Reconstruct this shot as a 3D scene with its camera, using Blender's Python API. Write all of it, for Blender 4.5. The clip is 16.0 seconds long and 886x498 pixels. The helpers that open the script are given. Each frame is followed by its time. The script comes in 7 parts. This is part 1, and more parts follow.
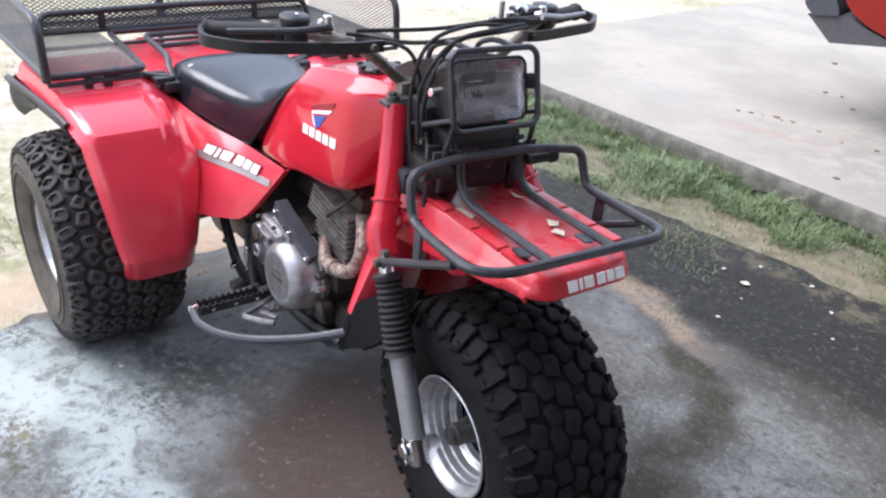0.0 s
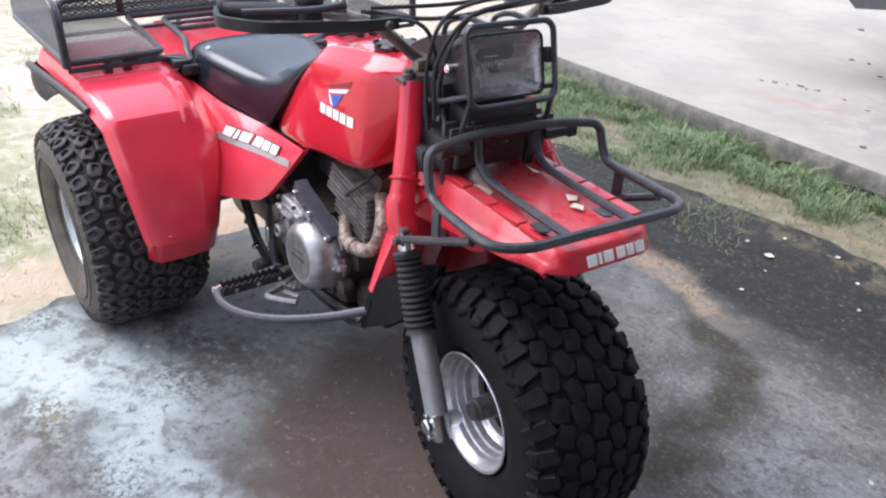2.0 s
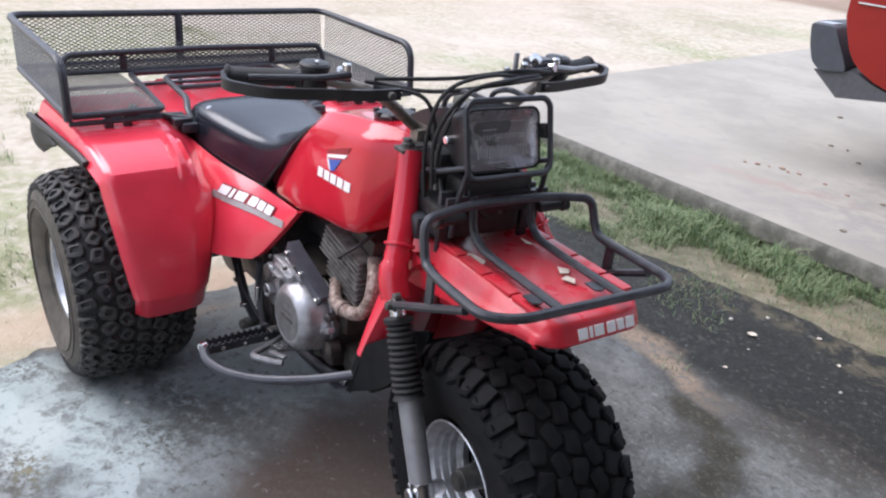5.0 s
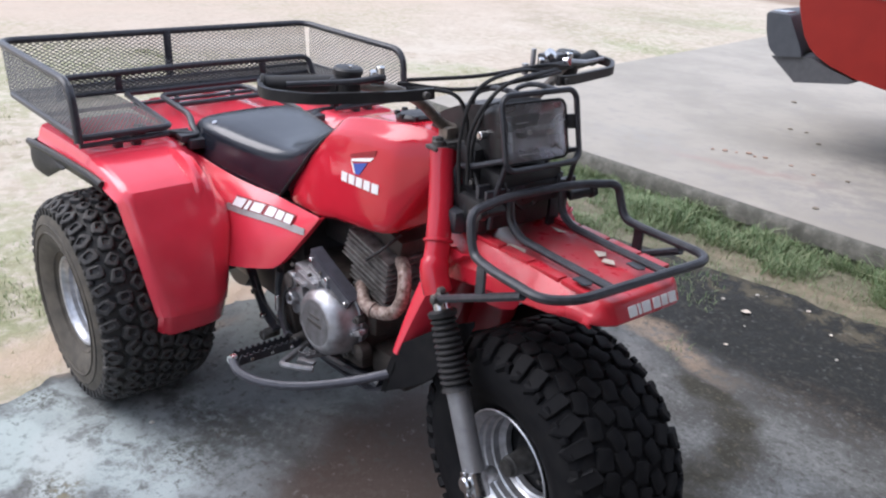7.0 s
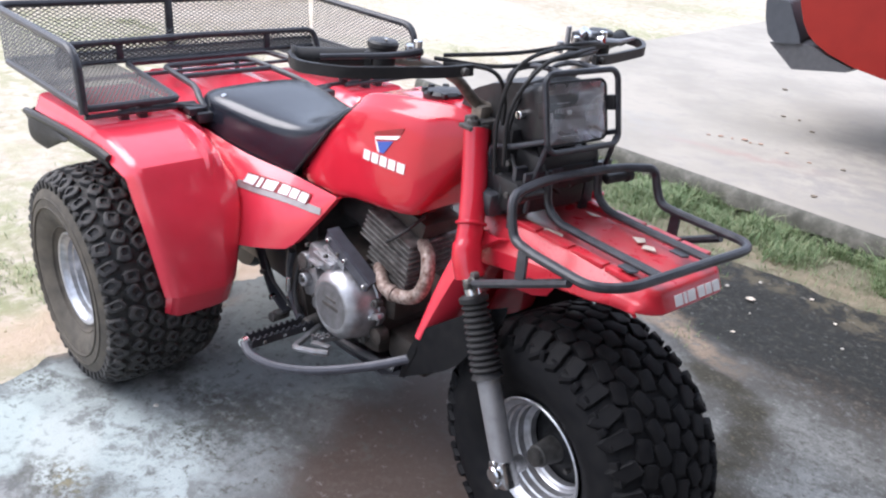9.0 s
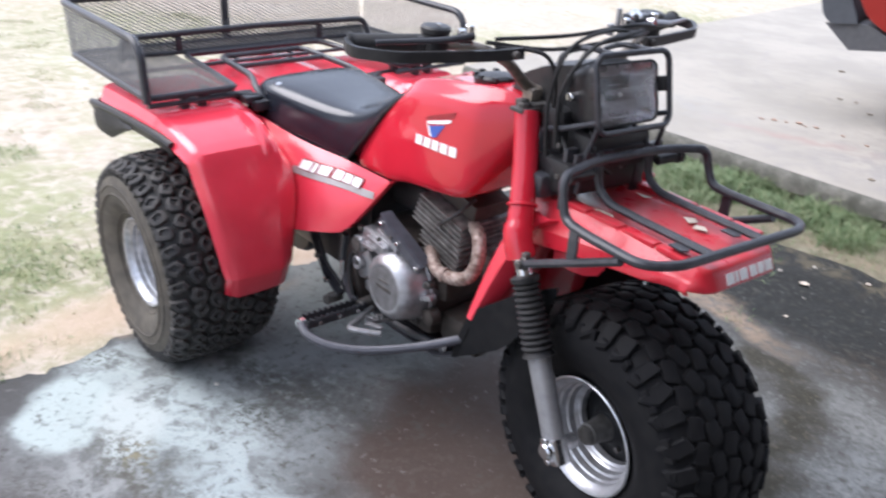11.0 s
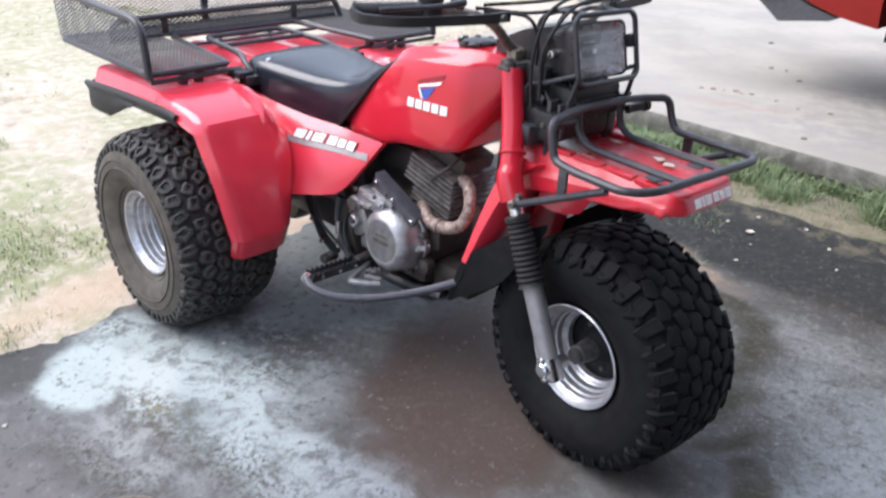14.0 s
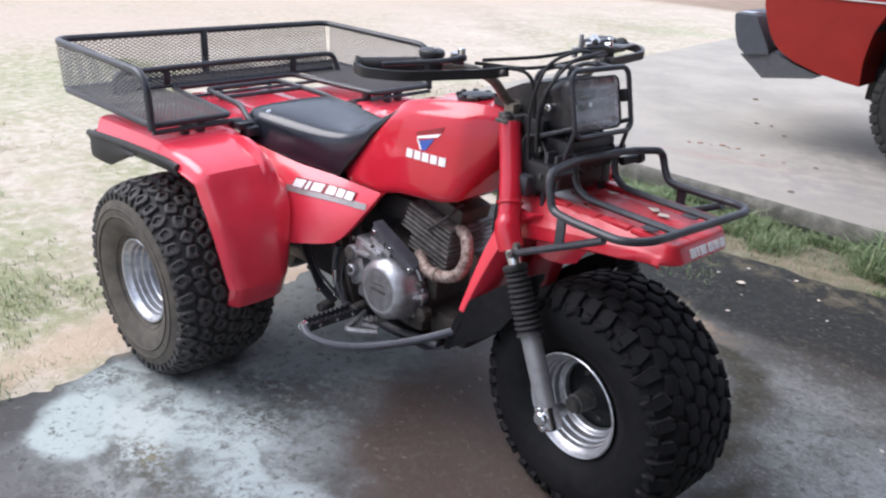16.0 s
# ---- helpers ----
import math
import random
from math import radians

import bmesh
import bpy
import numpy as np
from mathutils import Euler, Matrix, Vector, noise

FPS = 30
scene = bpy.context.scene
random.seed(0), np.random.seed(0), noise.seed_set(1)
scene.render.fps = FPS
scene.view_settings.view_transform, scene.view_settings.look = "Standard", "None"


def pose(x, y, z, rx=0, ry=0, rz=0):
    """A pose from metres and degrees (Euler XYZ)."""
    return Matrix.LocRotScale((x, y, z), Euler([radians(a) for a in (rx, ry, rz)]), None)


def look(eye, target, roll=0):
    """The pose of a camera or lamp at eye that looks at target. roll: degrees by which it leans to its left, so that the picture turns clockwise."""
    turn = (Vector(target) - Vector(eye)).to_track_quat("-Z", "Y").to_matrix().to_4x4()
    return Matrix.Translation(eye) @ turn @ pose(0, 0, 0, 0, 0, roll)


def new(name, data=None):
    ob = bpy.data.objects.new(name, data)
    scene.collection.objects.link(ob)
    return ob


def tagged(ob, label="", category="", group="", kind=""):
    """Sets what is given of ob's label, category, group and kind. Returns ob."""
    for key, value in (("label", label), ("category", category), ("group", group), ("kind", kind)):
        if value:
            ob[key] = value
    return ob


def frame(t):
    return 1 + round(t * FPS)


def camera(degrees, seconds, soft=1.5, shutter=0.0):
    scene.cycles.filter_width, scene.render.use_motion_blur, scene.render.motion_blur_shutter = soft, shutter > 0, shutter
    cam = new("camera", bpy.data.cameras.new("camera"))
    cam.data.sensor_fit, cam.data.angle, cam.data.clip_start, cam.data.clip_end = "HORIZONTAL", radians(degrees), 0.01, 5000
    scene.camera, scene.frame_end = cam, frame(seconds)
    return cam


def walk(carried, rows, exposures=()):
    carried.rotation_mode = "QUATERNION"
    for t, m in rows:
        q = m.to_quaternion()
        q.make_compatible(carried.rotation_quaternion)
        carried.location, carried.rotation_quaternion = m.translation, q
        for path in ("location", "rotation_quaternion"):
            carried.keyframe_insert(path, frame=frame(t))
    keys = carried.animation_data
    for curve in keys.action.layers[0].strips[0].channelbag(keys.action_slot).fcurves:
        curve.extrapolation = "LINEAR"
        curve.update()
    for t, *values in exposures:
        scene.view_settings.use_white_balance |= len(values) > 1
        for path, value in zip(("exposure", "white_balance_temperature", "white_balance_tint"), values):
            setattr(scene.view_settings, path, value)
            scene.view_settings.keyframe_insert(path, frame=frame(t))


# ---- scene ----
cam = camera(59.12, 16.0, soft=2.2, shutter=0.4)
# seconds, eye in metres, yaw, pitch and roll in degrees
ROWS = [
    (0, 2.2236, -0.9855, 1.4155, 49.571, -27.933, 4.839),
    (0.5, 2.2298, -0.9834, 1.4188, 49.056, -27.373, 4.246),
    (1, 2.2338, -0.9840, 1.4196, 49.136, -27.101, 4.356),
    (1.5, 2.2311, -0.9807, 1.4193, 49.804, -27.645, 4.057),
    (2, 2.2297, -0.9822, 1.4150, 51.303, -29.652, 3.003),
    (2.5, 2.2309, -0.9829, 1.4122, 51.802, -28.289, 3.441),
    (3, 2.2356, -0.9844, 1.4189, 53.163, -25.157, 3.449),
    (3.5, 2.2386, -0.9899, 1.4170, 52.992, -24.710, 3.911),
    (4, 2.2365, -0.9887, 1.4207, 53.755, -24.415, 3.691),
    (4.5, 2.2348, -0.9877, 1.4175, 53.224, -25.001, 4.230),
    (5, 2.2250, -1.0053, 1.4256, 50.265, -24.849, 5.843),
    (5.2, 2.2058, -0.9994, 1.4105, 51.108, -24.945, 4.723),
    (7.5, 2.1220, -1.2130, 1.3970, 45.145, -24.166, 4.234),
    (8, 2.0380, -1.2250, 1.3820, 45.244, -26.383, 6.442),
    (8.5, 2.0280, -1.2230, 1.3640, 43.831, -26.130, 6.290),
    (8.7, 2.0327, -1.2205, 1.3693, 44.100, -25.158, 5.690),
    (10.8, 2.0470, -1.2490, 1.3865, 45.720, -27.236, 3.690),
    (11, 2.0580, -1.2560, 1.3740, 48.142, -26.201, 3.534),
    (11.5, 2.1282, -1.2905, 1.4021, 54.237, -25.041, 2.473),
    (12, 2.2402, -1.2732, 1.3981, 57.320, -26.178, 1.287),
    (12.5, 2.2804, -1.2889, 1.3877, 55.623, -24.582, 2.833),
    (13, 2.2250, -1.3810, 1.3740, 48.710, -25.336, 4.714),
    (13.5, 2.1344, -1.4723, 1.3403, 44.704, -29.725, 3.276),
    (14, 2.1354, -1.4950, 1.3623, 43.634, -26.686, 2.768),
    (14.5, 2.1457, -1.5174, 1.3742, 42.144, -23.090, 3.344),
    (15, 2.1445, -1.5120, 1.3729, 42.551, -23.798, 2.759),
    (15.5, 2.1436, -1.5283, 1.3662, 41.537, -23.212, 3.444),
    (16, 2.1337, -1.5278, 1.3636, 42.926, -22.870, 3.305),
]


def gaze(x, y, z, yaw, pitch, roll):
    a, b = radians(yaw), radians(pitch)
    way = Vector((-math.sin(a) * math.cos(b), math.cos(a) * math.cos(b), math.sin(b)))
    return look((x, y, z), Vector((x, y, z)) + way, roll)


walk(cam, [(t, gaze(*row)) for t, *row in ROWS], [(0, 0.95, 6090, 15), (2.5, 0.93, 6090, 15), (3.5, 0.60, 6090, 15), (4.5, 0.50, 6090, 15), (5, 0.65, 6090, 15), (7.5, 0.50, 6090, 15), (8, 0.74, 6090, 15), (8.5, 0.92, 6090, 15), (11, 0.88, 6090, 15), (11.5, 0.63, 6090, 15), (12, 0.41, 6090, 15), (12.5, 0.39, 6090, 15), (13, 0.30, 6090, 15), (13.5, 0.68, 6090, 15), (14, 0.88, 6090, 15), (14.5, 0.69, 6090, 15), (15, 0.62, 6090, 15), (15.5, 0.64, 6090, 15), (16, 0.62, 6090, 15)])
# -- end of the walk --

# ---- world and light ----
world = bpy.data.worlds.new("sky")
scene.world = world
world.use_nodes = True
wn = world.node_tree.nodes
sky = wn.new("ShaderNodeTexSky")
sky.sky_type, sky.sun_disc = "NISHITA", False
sky.sun_elevation, sky.sun_rotation = radians(50), radians(233)
sky.dust_density, sky.ozone_density = 4.0, 0.6
wash = wn.new("ShaderNodeMix")
wash.data_type = "RGBA"
wash.inputs[0].default_value = 0.75
wash.inputs[7].default_value = (7.2, 8.0, 9.2, 1)
world.node_tree.links.new(sky.outputs[0], wash.inputs[6])
world.node_tree.links.new(wash.outputs[2], wn["Background"].inputs[0])
wn["Background"].inputs[1].default_value = 0.11
sun_data = bpy.data.lights.new("sun", "SUN")
sun_data.energy, sun_data.angle, sun_data.color = 2.1, radians(50), (1.0, 0.97, 0.93)
sun = new("sun", sun_data)
sun.matrix_world = look((-4.3, -3.3, 6.5), (0, 0, 0))


# ---- materials ----
def links_of(m):
    return m.node_tree.nodes, m.node_tree.links


def mat(name, c1, c2=None, scale=30.0, rough=0.5, metal=0.0, bump=0.0, bscale=200.0, coat=0.0, blotch=0.25, spread=0.12, dust=None, spec=0.5):
    """A surface in two tones, mottled at two scales, with fine relief and uneven gloss; dust settles on what faces up."""
    m = bpy.data.materials.new(name)
    m.use_nodes = True
    n, l = links_of(m)
    b = n["Principled BSDF"]
    c2 = c2 or tuple(v * 0.7 for v in c1)
    tc = n.new("ShaderNodeTexCoord")
    fine, wide = n.new("ShaderNodeTexNoise"), n.new("ShaderNodeTexNoise")
    for tex, s, d in ((fine, scale, 6), (wide, scale * 0.12, 3)):
        tex.inputs["Scale"].default_value, tex.inputs["Detail"].default_value = s, d
        l.new(tc.outputs["Object"], tex.inputs["Vector"])
    add = n.new("ShaderNodeMath")
    add.operation = "MULTIPLY_ADD"
    add.inputs[1].default_value = blotch * 2
    l.new(wide.outputs["Fac"], add.inputs[0])
    l.new(fine.outputs["Fac"], add.inputs[2])
    rng = n.new("ShaderNodeMapRange")
    rng.inputs[1].default_value, rng.inputs[2].default_value = 0.35 + blotch * 0.7, 0.65 + blotch * 1.3
    l.new(add.outputs[0], rng.inputs[0])
    mix = n.new("ShaderNodeMix")
    mix.data_type = "RGBA"
    mix.inputs[6].default_value, mix.inputs[7].default_value = (*c1, 1), (*c2, 1)
    l.new(rng.outputs[0], mix.inputs[0])
    out = mix.outputs[2]
    if dust:
        geo, sep = n.new("ShaderNodeNewGeometry"), n.new("ShaderNodeSeparateXYZ")
        l.new(geo.outputs["Normal"], sep.inputs[0])
        up = n.new("ShaderNodeMath")
        up.operation = "MULTIPLY"
        l.new(sep.outputs[2], up.inputs[0])
        l.new(rng.outputs[0], up.inputs[1])
        amt = n.new("ShaderNodeMapRange")
        amt.inputs[1].default_value, amt.inputs[2].default_value, amt.inputs[4].default_value = 0.1, 1.0, dust[3]
        l.new(up.outputs[0], amt.inputs[0])
        dm = n.new("ShaderNodeMix")
        dm.data_type = "RGBA"
        dm.inputs[7].default_value = (*dust[:3], 1)
        l.new(amt.outputs[0], dm.inputs[0])
        l.new(out, dm.inputs[6])
        out = dm.outputs[2]
    l.new(out, b.inputs["Base Color"])
    rr = n.new("ShaderNodeMapRange")
    rr.clamp = True
    rr.inputs[3].default_value, rr.inputs[4].default_value = max(0.02, rough - spread), min(1, rough + spread)
    l.new(fine.outputs["Fac"], rr.inputs[0])
    l.new(rr.outputs[0], b.inputs["Roughness"])
    b.inputs["Metallic"].default_value = metal
    b.inputs["Specular IOR Level"].default_value = spec
    b.inputs["Coat Weight"].default_value = coat
    b.inputs["Coat Roughness"].default_value = 0.06
    if bump:
        bt, bp = n.new("ShaderNodeTexNoise"), n.new("ShaderNodeBump")
        bt.inputs["Scale"].default_value, bt.inputs["Detail"].default_value = bscale, 4
        l.new(tc.outputs["Object"], bt.inputs["Vector"])
        bp.inputs["Strength"].default_value, bp.inputs["Distance"].default_value = bump, 0.004
        l.new(bt.outputs["Fac"], bp.inputs["Height"])
        l.new(bp.outputs[0], b.inputs["Normal"])
    return m


RED_PLASTIC = mat("red_plastic", (0.85, 0.051, 0.084), (0.79, 0.042, 0.071), 14, 0.23, bump=0.03, bscale=350, spread=0.05, coat=0.40, spec=0.8)
RED_PAINT = mat("red_tank_paint", (0.58, 0.020, 0.038), (0.51, 0.016, 0.031), 10, 0.13, coat=0.45, spread=0.04, spec=0.42)
RED_FADED = mat("faded_red_plastic", (0.56, 0.021, 0.038), (0.47, 0.017, 0.031), 30, 0.30, bump=0.05, bscale=300, spread=0.12, dust=(0.55, 0.30, 0.27, 0.22), coat=0.15)
BLACK_STEEL = mat("black_coated_steel", (0.024, 0.025, 0.030), (0.048, 0.049, 0.056), 60, 0.34, bump=0.08, bscale=500, spread=0.12)
BLACK_PLASTIC = mat("black_plastic", (0.014, 0.014, 0.016), (0.028, 0.027, 0.027), 50, 0.40, bump=0.1, bscale=600, spec=0.4)
# black mesh with the glare haze over the basket painted in as grey
MESH_HAZED = mat("hazed_black_mesh", (0.100, 0.100, 0.106), (0.155, 0.152, 0.150), 60, 0.45, spec=0.5)
# same mesh darkened in colour to offset light falling from above
MESH_DARKENED = mat("darkened_black_mesh", (0.022, 0.022, 0.024), (0.045, 0.044, 0.044), 60, 0.45, spec=0.4)
RUBBER = mat("black_rubber", (0.017, 0.017, 0.019), (0.032, 0.031, 0.030), 60, 0.55, bump=0.2, bscale=400, spec=0.3)
BAR_STEEL = mat("worn_bar_steel", (0.34, 0.295, 0.25), (0.17, 0.145, 0.12), 50, 0.42, 0.5, bump=0.1)
TYRE = mat("tyre_rubber", (0.0070, 0.0072, 0.0086), (0.0140, 0.0138, 0.0142), 45, 0.6, bump=0.2, bscale=320, spec=0.10)
TREAD_DUSTY = mat("dusty_tread_rubber", (0.024, 0.024, 0.026), (0.062, 0.059, 0.056), 55, 0.6, bump=0.25, bscale=320, spec=0.35, dust=(0.16, 0.14, 0.115, 0.30))
TYRE_DUSTY = mat("dusty_tyre_rubber", (0.018, 0.018, 0.019), (0.040, 0.038, 0.034), 40, 0.6, bump=0.25, bscale=320, spec=0.3)
SIDEWALL = mat("dusty_sidewall_rubber", (0.105, 0.090, 0.070), (0.060, 0.053, 0.044), 26, 0.8, bump=0.25, bscale=260)
VINYL = mat("black_seat_vinyl", (0.009, 0.011, 0.017), (0.015, 0.018, 0.026), 40, 0.20, bump=0.03, bscale=700, spread=0.05, spec=0.65)
CAST = mat("cast_aluminium", (0.54, 0.545, 0.57), (0.22, 0.21, 0.205), 34, 0.38, 0.8, bump=0.25, bscale=420, spread=0.15, blotch=0.4)
FIN_ALLOY = mat("sooty_fin_alloy", (0.26, 0.245, 0.235), (0.07, 0.063, 0.058), 40, 0.5, 0.4, bump=0.2, bscale=300)
OILY = mat("oily_engine_casing", (0.060, 0.048, 0.040), (0.022, 0.019, 0.017), 30, 0.5, 0.2, bump=0.3, bscale=220)
DIRTY_CAST = mat("oily_cast_aluminium", (0.16, 0.15, 0.14), (0.06, 0.055, 0.05), 50, 0.55, 0.5, bump=0.3, bscale=300)
FORK_ALLOY = mat("dull_fork_alloy", (0.40, 0.40, 0.41), (0.30, 0.30, 0.31), 40, 0.42, 0.6, bump=0.08, bscale=400)
HUB_ALLOY = mat("dusty_hub_alloy", (0.10, 0.098, 0.095), (0.045, 0.043, 0.041), 60, 0.5, 0.4, bump=0.2, bscale=300)
LENS_RIB = mat("whitened_lens_rib", (0.80, 0.79, 0.81), (0.60, 0.58, 0.60), 60, 0.3)
REFLECTOR = mat("tarnished_reflector", (0.66, 0.63, 0.66), (0.36, 0.34, 0.36), 30, 0.28, 0.8, spread=0.1)
ZINC = mat("silver_wheel_paint", (0.56, 0.57, 0.60), (0.33, 0.33, 0.34), 44, 0.36, 0.75, bump=0.06, bscale=300)
DARK_DISC = mat("dark_brake_drum", (0.016, 0.017, 0.019), (0.009, 0.009, 0.010), 40, 0.55, 0.0, bump=0.1, spec=0.2)
CAST_WORN = mat("dull_worn_casting", (0.30, 0.30, 0.31), (0.17, 0.165, 0.165), 46, 0.46, 0.6, bump=0.2, bscale=300, blotch=0.4)
CHROME = mat("chrome", (0.75, 0.75, 0.76), (0.6, 0.6, 0.6), 60, 0.16, 1.0, spread=0.06)
RUST = mat("rusty_exhaust", (0.42, 0.35, 0.31), (0.10, 0.045, 0.028), 75, 0.6, 0.35, bump=0.4, bscale=260, blotch=0.15)
GREY_FRAME = mat("grey_painted_frame", (0.075, 0.076, 0.092), (0.046, 0.046, 0.055), 40, 0.38, bump=0.06)
WHITE_DECAL = mat("white_decal", (0.90, 0.89, 0.88), (0.82, 0.80, 0.79), 60, 0.4)
SILVER_DECAL = mat("silver_decal", (0.45, 0.43, 0.42), (0.36, 0.32, 0.31), 60, 0.42, 0.2)
BLUE_DECAL = mat("blue_decal", (0.04, 0.10, 0.42), (0.05, 0.10, 0.36), 60, 0.4)
DARKRED_DECAL = mat("dark_red_decal", (0.30, 0.01, 0.015), (0.24, 0.01, 0.015), 60, 0.4)
PAPER = mat("torn_paper_label", (0.72, 0.66, 0.56), (0.58, 0.48, 0.40), 80, 0.7)
TRUCK_RED = mat("truck_red_paint", (0.27, 0.016, 0.010), (0.225, 0.012, 0.008), 6, 0.5, coat=0.06, spec=0.25)
TRUCK_BLACK = mat("truck_black_plastic", (0.045, 0.05, 0.06), (0.06, 0.065, 0.075), 30, 0.5, bump=0.1)
TRUCK_GREY = mat("grey_plastic_valance", (0.09, 0.09, 0.095), (0.065, 0.065, 0.07), 30, 0.55, bump=0.1)
BARK = mat("dry_twig", (0.30, 0.25, 0.19), (0.17, 0.13, 0.095), 80, 0.85, bump=0.4)
LEAF = mat("dry_leaf", (0.42, 0.34, 0.22), (0.26, 0.19, 0.11), 60, 0.8)
RUSTY_LEAF = mat("rust_brown_leaf", (0.44, 0.25, 0.18), (0.50, 0.34, 0.26), 60, 0.8)
PALE_STONE = mat("pale_pebble", (0.55, 0.52, 0.46), (0.40, 0.37, 0.32), 60, 0.8)
BLOCKER_PAINT = mat("plain_blocker_paint", (0.24, 0.20, 0.17), (0.19, 0.16, 0.135), 6, 0.7, bump=0.1, bscale=80)
WHITE_PAINT = mat("pale_painted_concrete", (0.50, 0.49, 0.52), (0.40, 0.39, 0.42), 12, 0.55, bump=0.1, bscale=120)


def grass_mat(name, green, dry):
    m = bpy.data.materials.new(name)
    m.use_nodes = True
    n, l = links_of(m)
    b = n["Principled BSDF"]
    geo, mix = n.new("ShaderNodeNewGeometry"), n.new("ShaderNodeMix")
    mix.data_type = "RGBA"
    ramp = n.new("ShaderNodeMapRange")
    ramp.inputs[1].default_value, ramp.inputs[2].default_value = 0.25, 0.95
    l.new(geo.outputs["Random Per Island"], ramp.inputs[0])
    mix.inputs[6].default_value, mix.inputs[7].default_value = (*green, 1), (*dry, 1)
    l.new(ramp.outputs[0], mix.inputs[0])
    l.new(mix.outputs[2], b.inputs["Base Color"])
    b.inputs["Roughness"].default_value = 0.6
    b.inputs["Transmission Weight"].default_value = 0.0
    return m


GRASS = grass_mat("lawn_grass", (0.108, 0.180, 0.070), (0.30, 0.33, 0.18))
DRY_GRASS = grass_mat("dry_grass", (0.29, 0.33, 0.16), (0.58, 0.53, 0.35))
GREEN_YARD = grass_mat("yard_grass", (0.20, 0.27, 0.11), (0.44, 0.45, 0.25))


class Net:
    """Shorthand for the ground materials: node arithmetic on the object's own coordinates."""

    def __init__(self, name, rough):
        self.m = bpy.data.materials.new(name)
        self.m.use_nodes = True
        self.n, self.l = links_of(self.m)
        self.b = self.n["Principled BSDF"]
        self.b.inputs["Roughness"].default_value = rough
        self.xyz = self.n.new("ShaderNodeTexCoord").outputs["Object"]

    def noise(self, scale, detail=6.0, rough=0.55, vec=None):
        t = self.n.new("ShaderNodeTexNoise")
        t.inputs["Scale"].default_value, t.inputs["Detail"].default_value, t.inputs["Roughness"].default_value = scale, detail, rough
        self.l.new(vec or self.xyz, t.inputs["Vector"])
        return t

    def ramp(self, value, a, b, lo=0.0, hi=1.0):
        r = self.n.new("ShaderNodeMapRange")
        r.interpolation_type = "SMOOTHSTEP"
        for k, v in zip((1, 2, 3, 4), (a, b, lo, hi)):
            r.inputs[k].default_value = v
        self.l.new(value, r.inputs[0])
        return r.outputs[0]

    def math(self, op, a, b):
        q = self.n.new("ShaderNodeMath")
        q.operation = op
        for k, v in enumerate((a, b)):
            if isinstance(v, (int, float)):
                q.inputs[k].default_value = v
            else:
                self.l.new(v, q.inputs[k])
        return q.outputs[0]

    def warped(self, amount, scale):
        t = self.noise(scale, 5)
        s = self.n.new("ShaderNodeVectorMath")
        s.operation = "MULTIPLY_ADD"
        s.inputs[1].default_value = (amount,) * 3
        self.l.new(t.outputs["Color"], s.inputs[0])
        off = self.n.new("ShaderNodeVectorMath")
        off.operation = "SUBTRACT"
        off.inputs[1].default_value = (amount / 2,) * 3
        self.l.new(self.xyz, off.inputs[0])
        self.l.new(off.outputs[0], s.inputs[2])
        return s.outputs[0]

    def spot(self, vec, x, y, rx, ry, turn=0.0, soft=0.6):
        """1 inside an oval stain, fading to 0 at its rim."""
        p = self.n.new("ShaderNodeMapping")
        p.vector_type = "TEXTURE"
        p.inputs["Location"].default_value = (x, y, 0)
        p.inputs["Rotation"].default_value = (0, 0, radians(turn))
        p.inputs["Scale"].default_value = (rx, ry, 1e3)
        self.l.new(vec, p.inputs["Vector"])
        ln = self.n.new("ShaderNodeVectorMath")
        ln.operation = "LENGTH"
        self.l.new(p.outputs[0], ln.inputs[0])
        return self.ramp(ln.outputs["Value"], 1 - soft, 1.0 + soft * 0.4, 1.0, 0.0)

    def mix(self, fac, a, b):
        q = self.n.new("ShaderNodeMix")
        q.data_type = "RGBA"
        for k, v in ((0, fac), (6, a), (7, b)):
            if isinstance(v, tuple):
                q.inputs[k].default_value = (*v, 1)
            elif isinstance(v, (int, float)):
                q.inputs[k].default_value = v
            else:
                self.l.new(v, q.inputs[k])
        return q.outputs[2]

    def relief(self, height, strength, distance):
        p = self.n.new("ShaderNodeBump")
        p.inputs["Strength"].default_value, p.inputs["Distance"].default_value = strength, distance
        self.l.new(height, p.inputs["Height"])
        self.l.new(p.outputs[0], self.b.inputs["Normal"])

    def done(self, colour):
        self.l.new(colour, self.b.inputs["Base Color"])
        return self.m


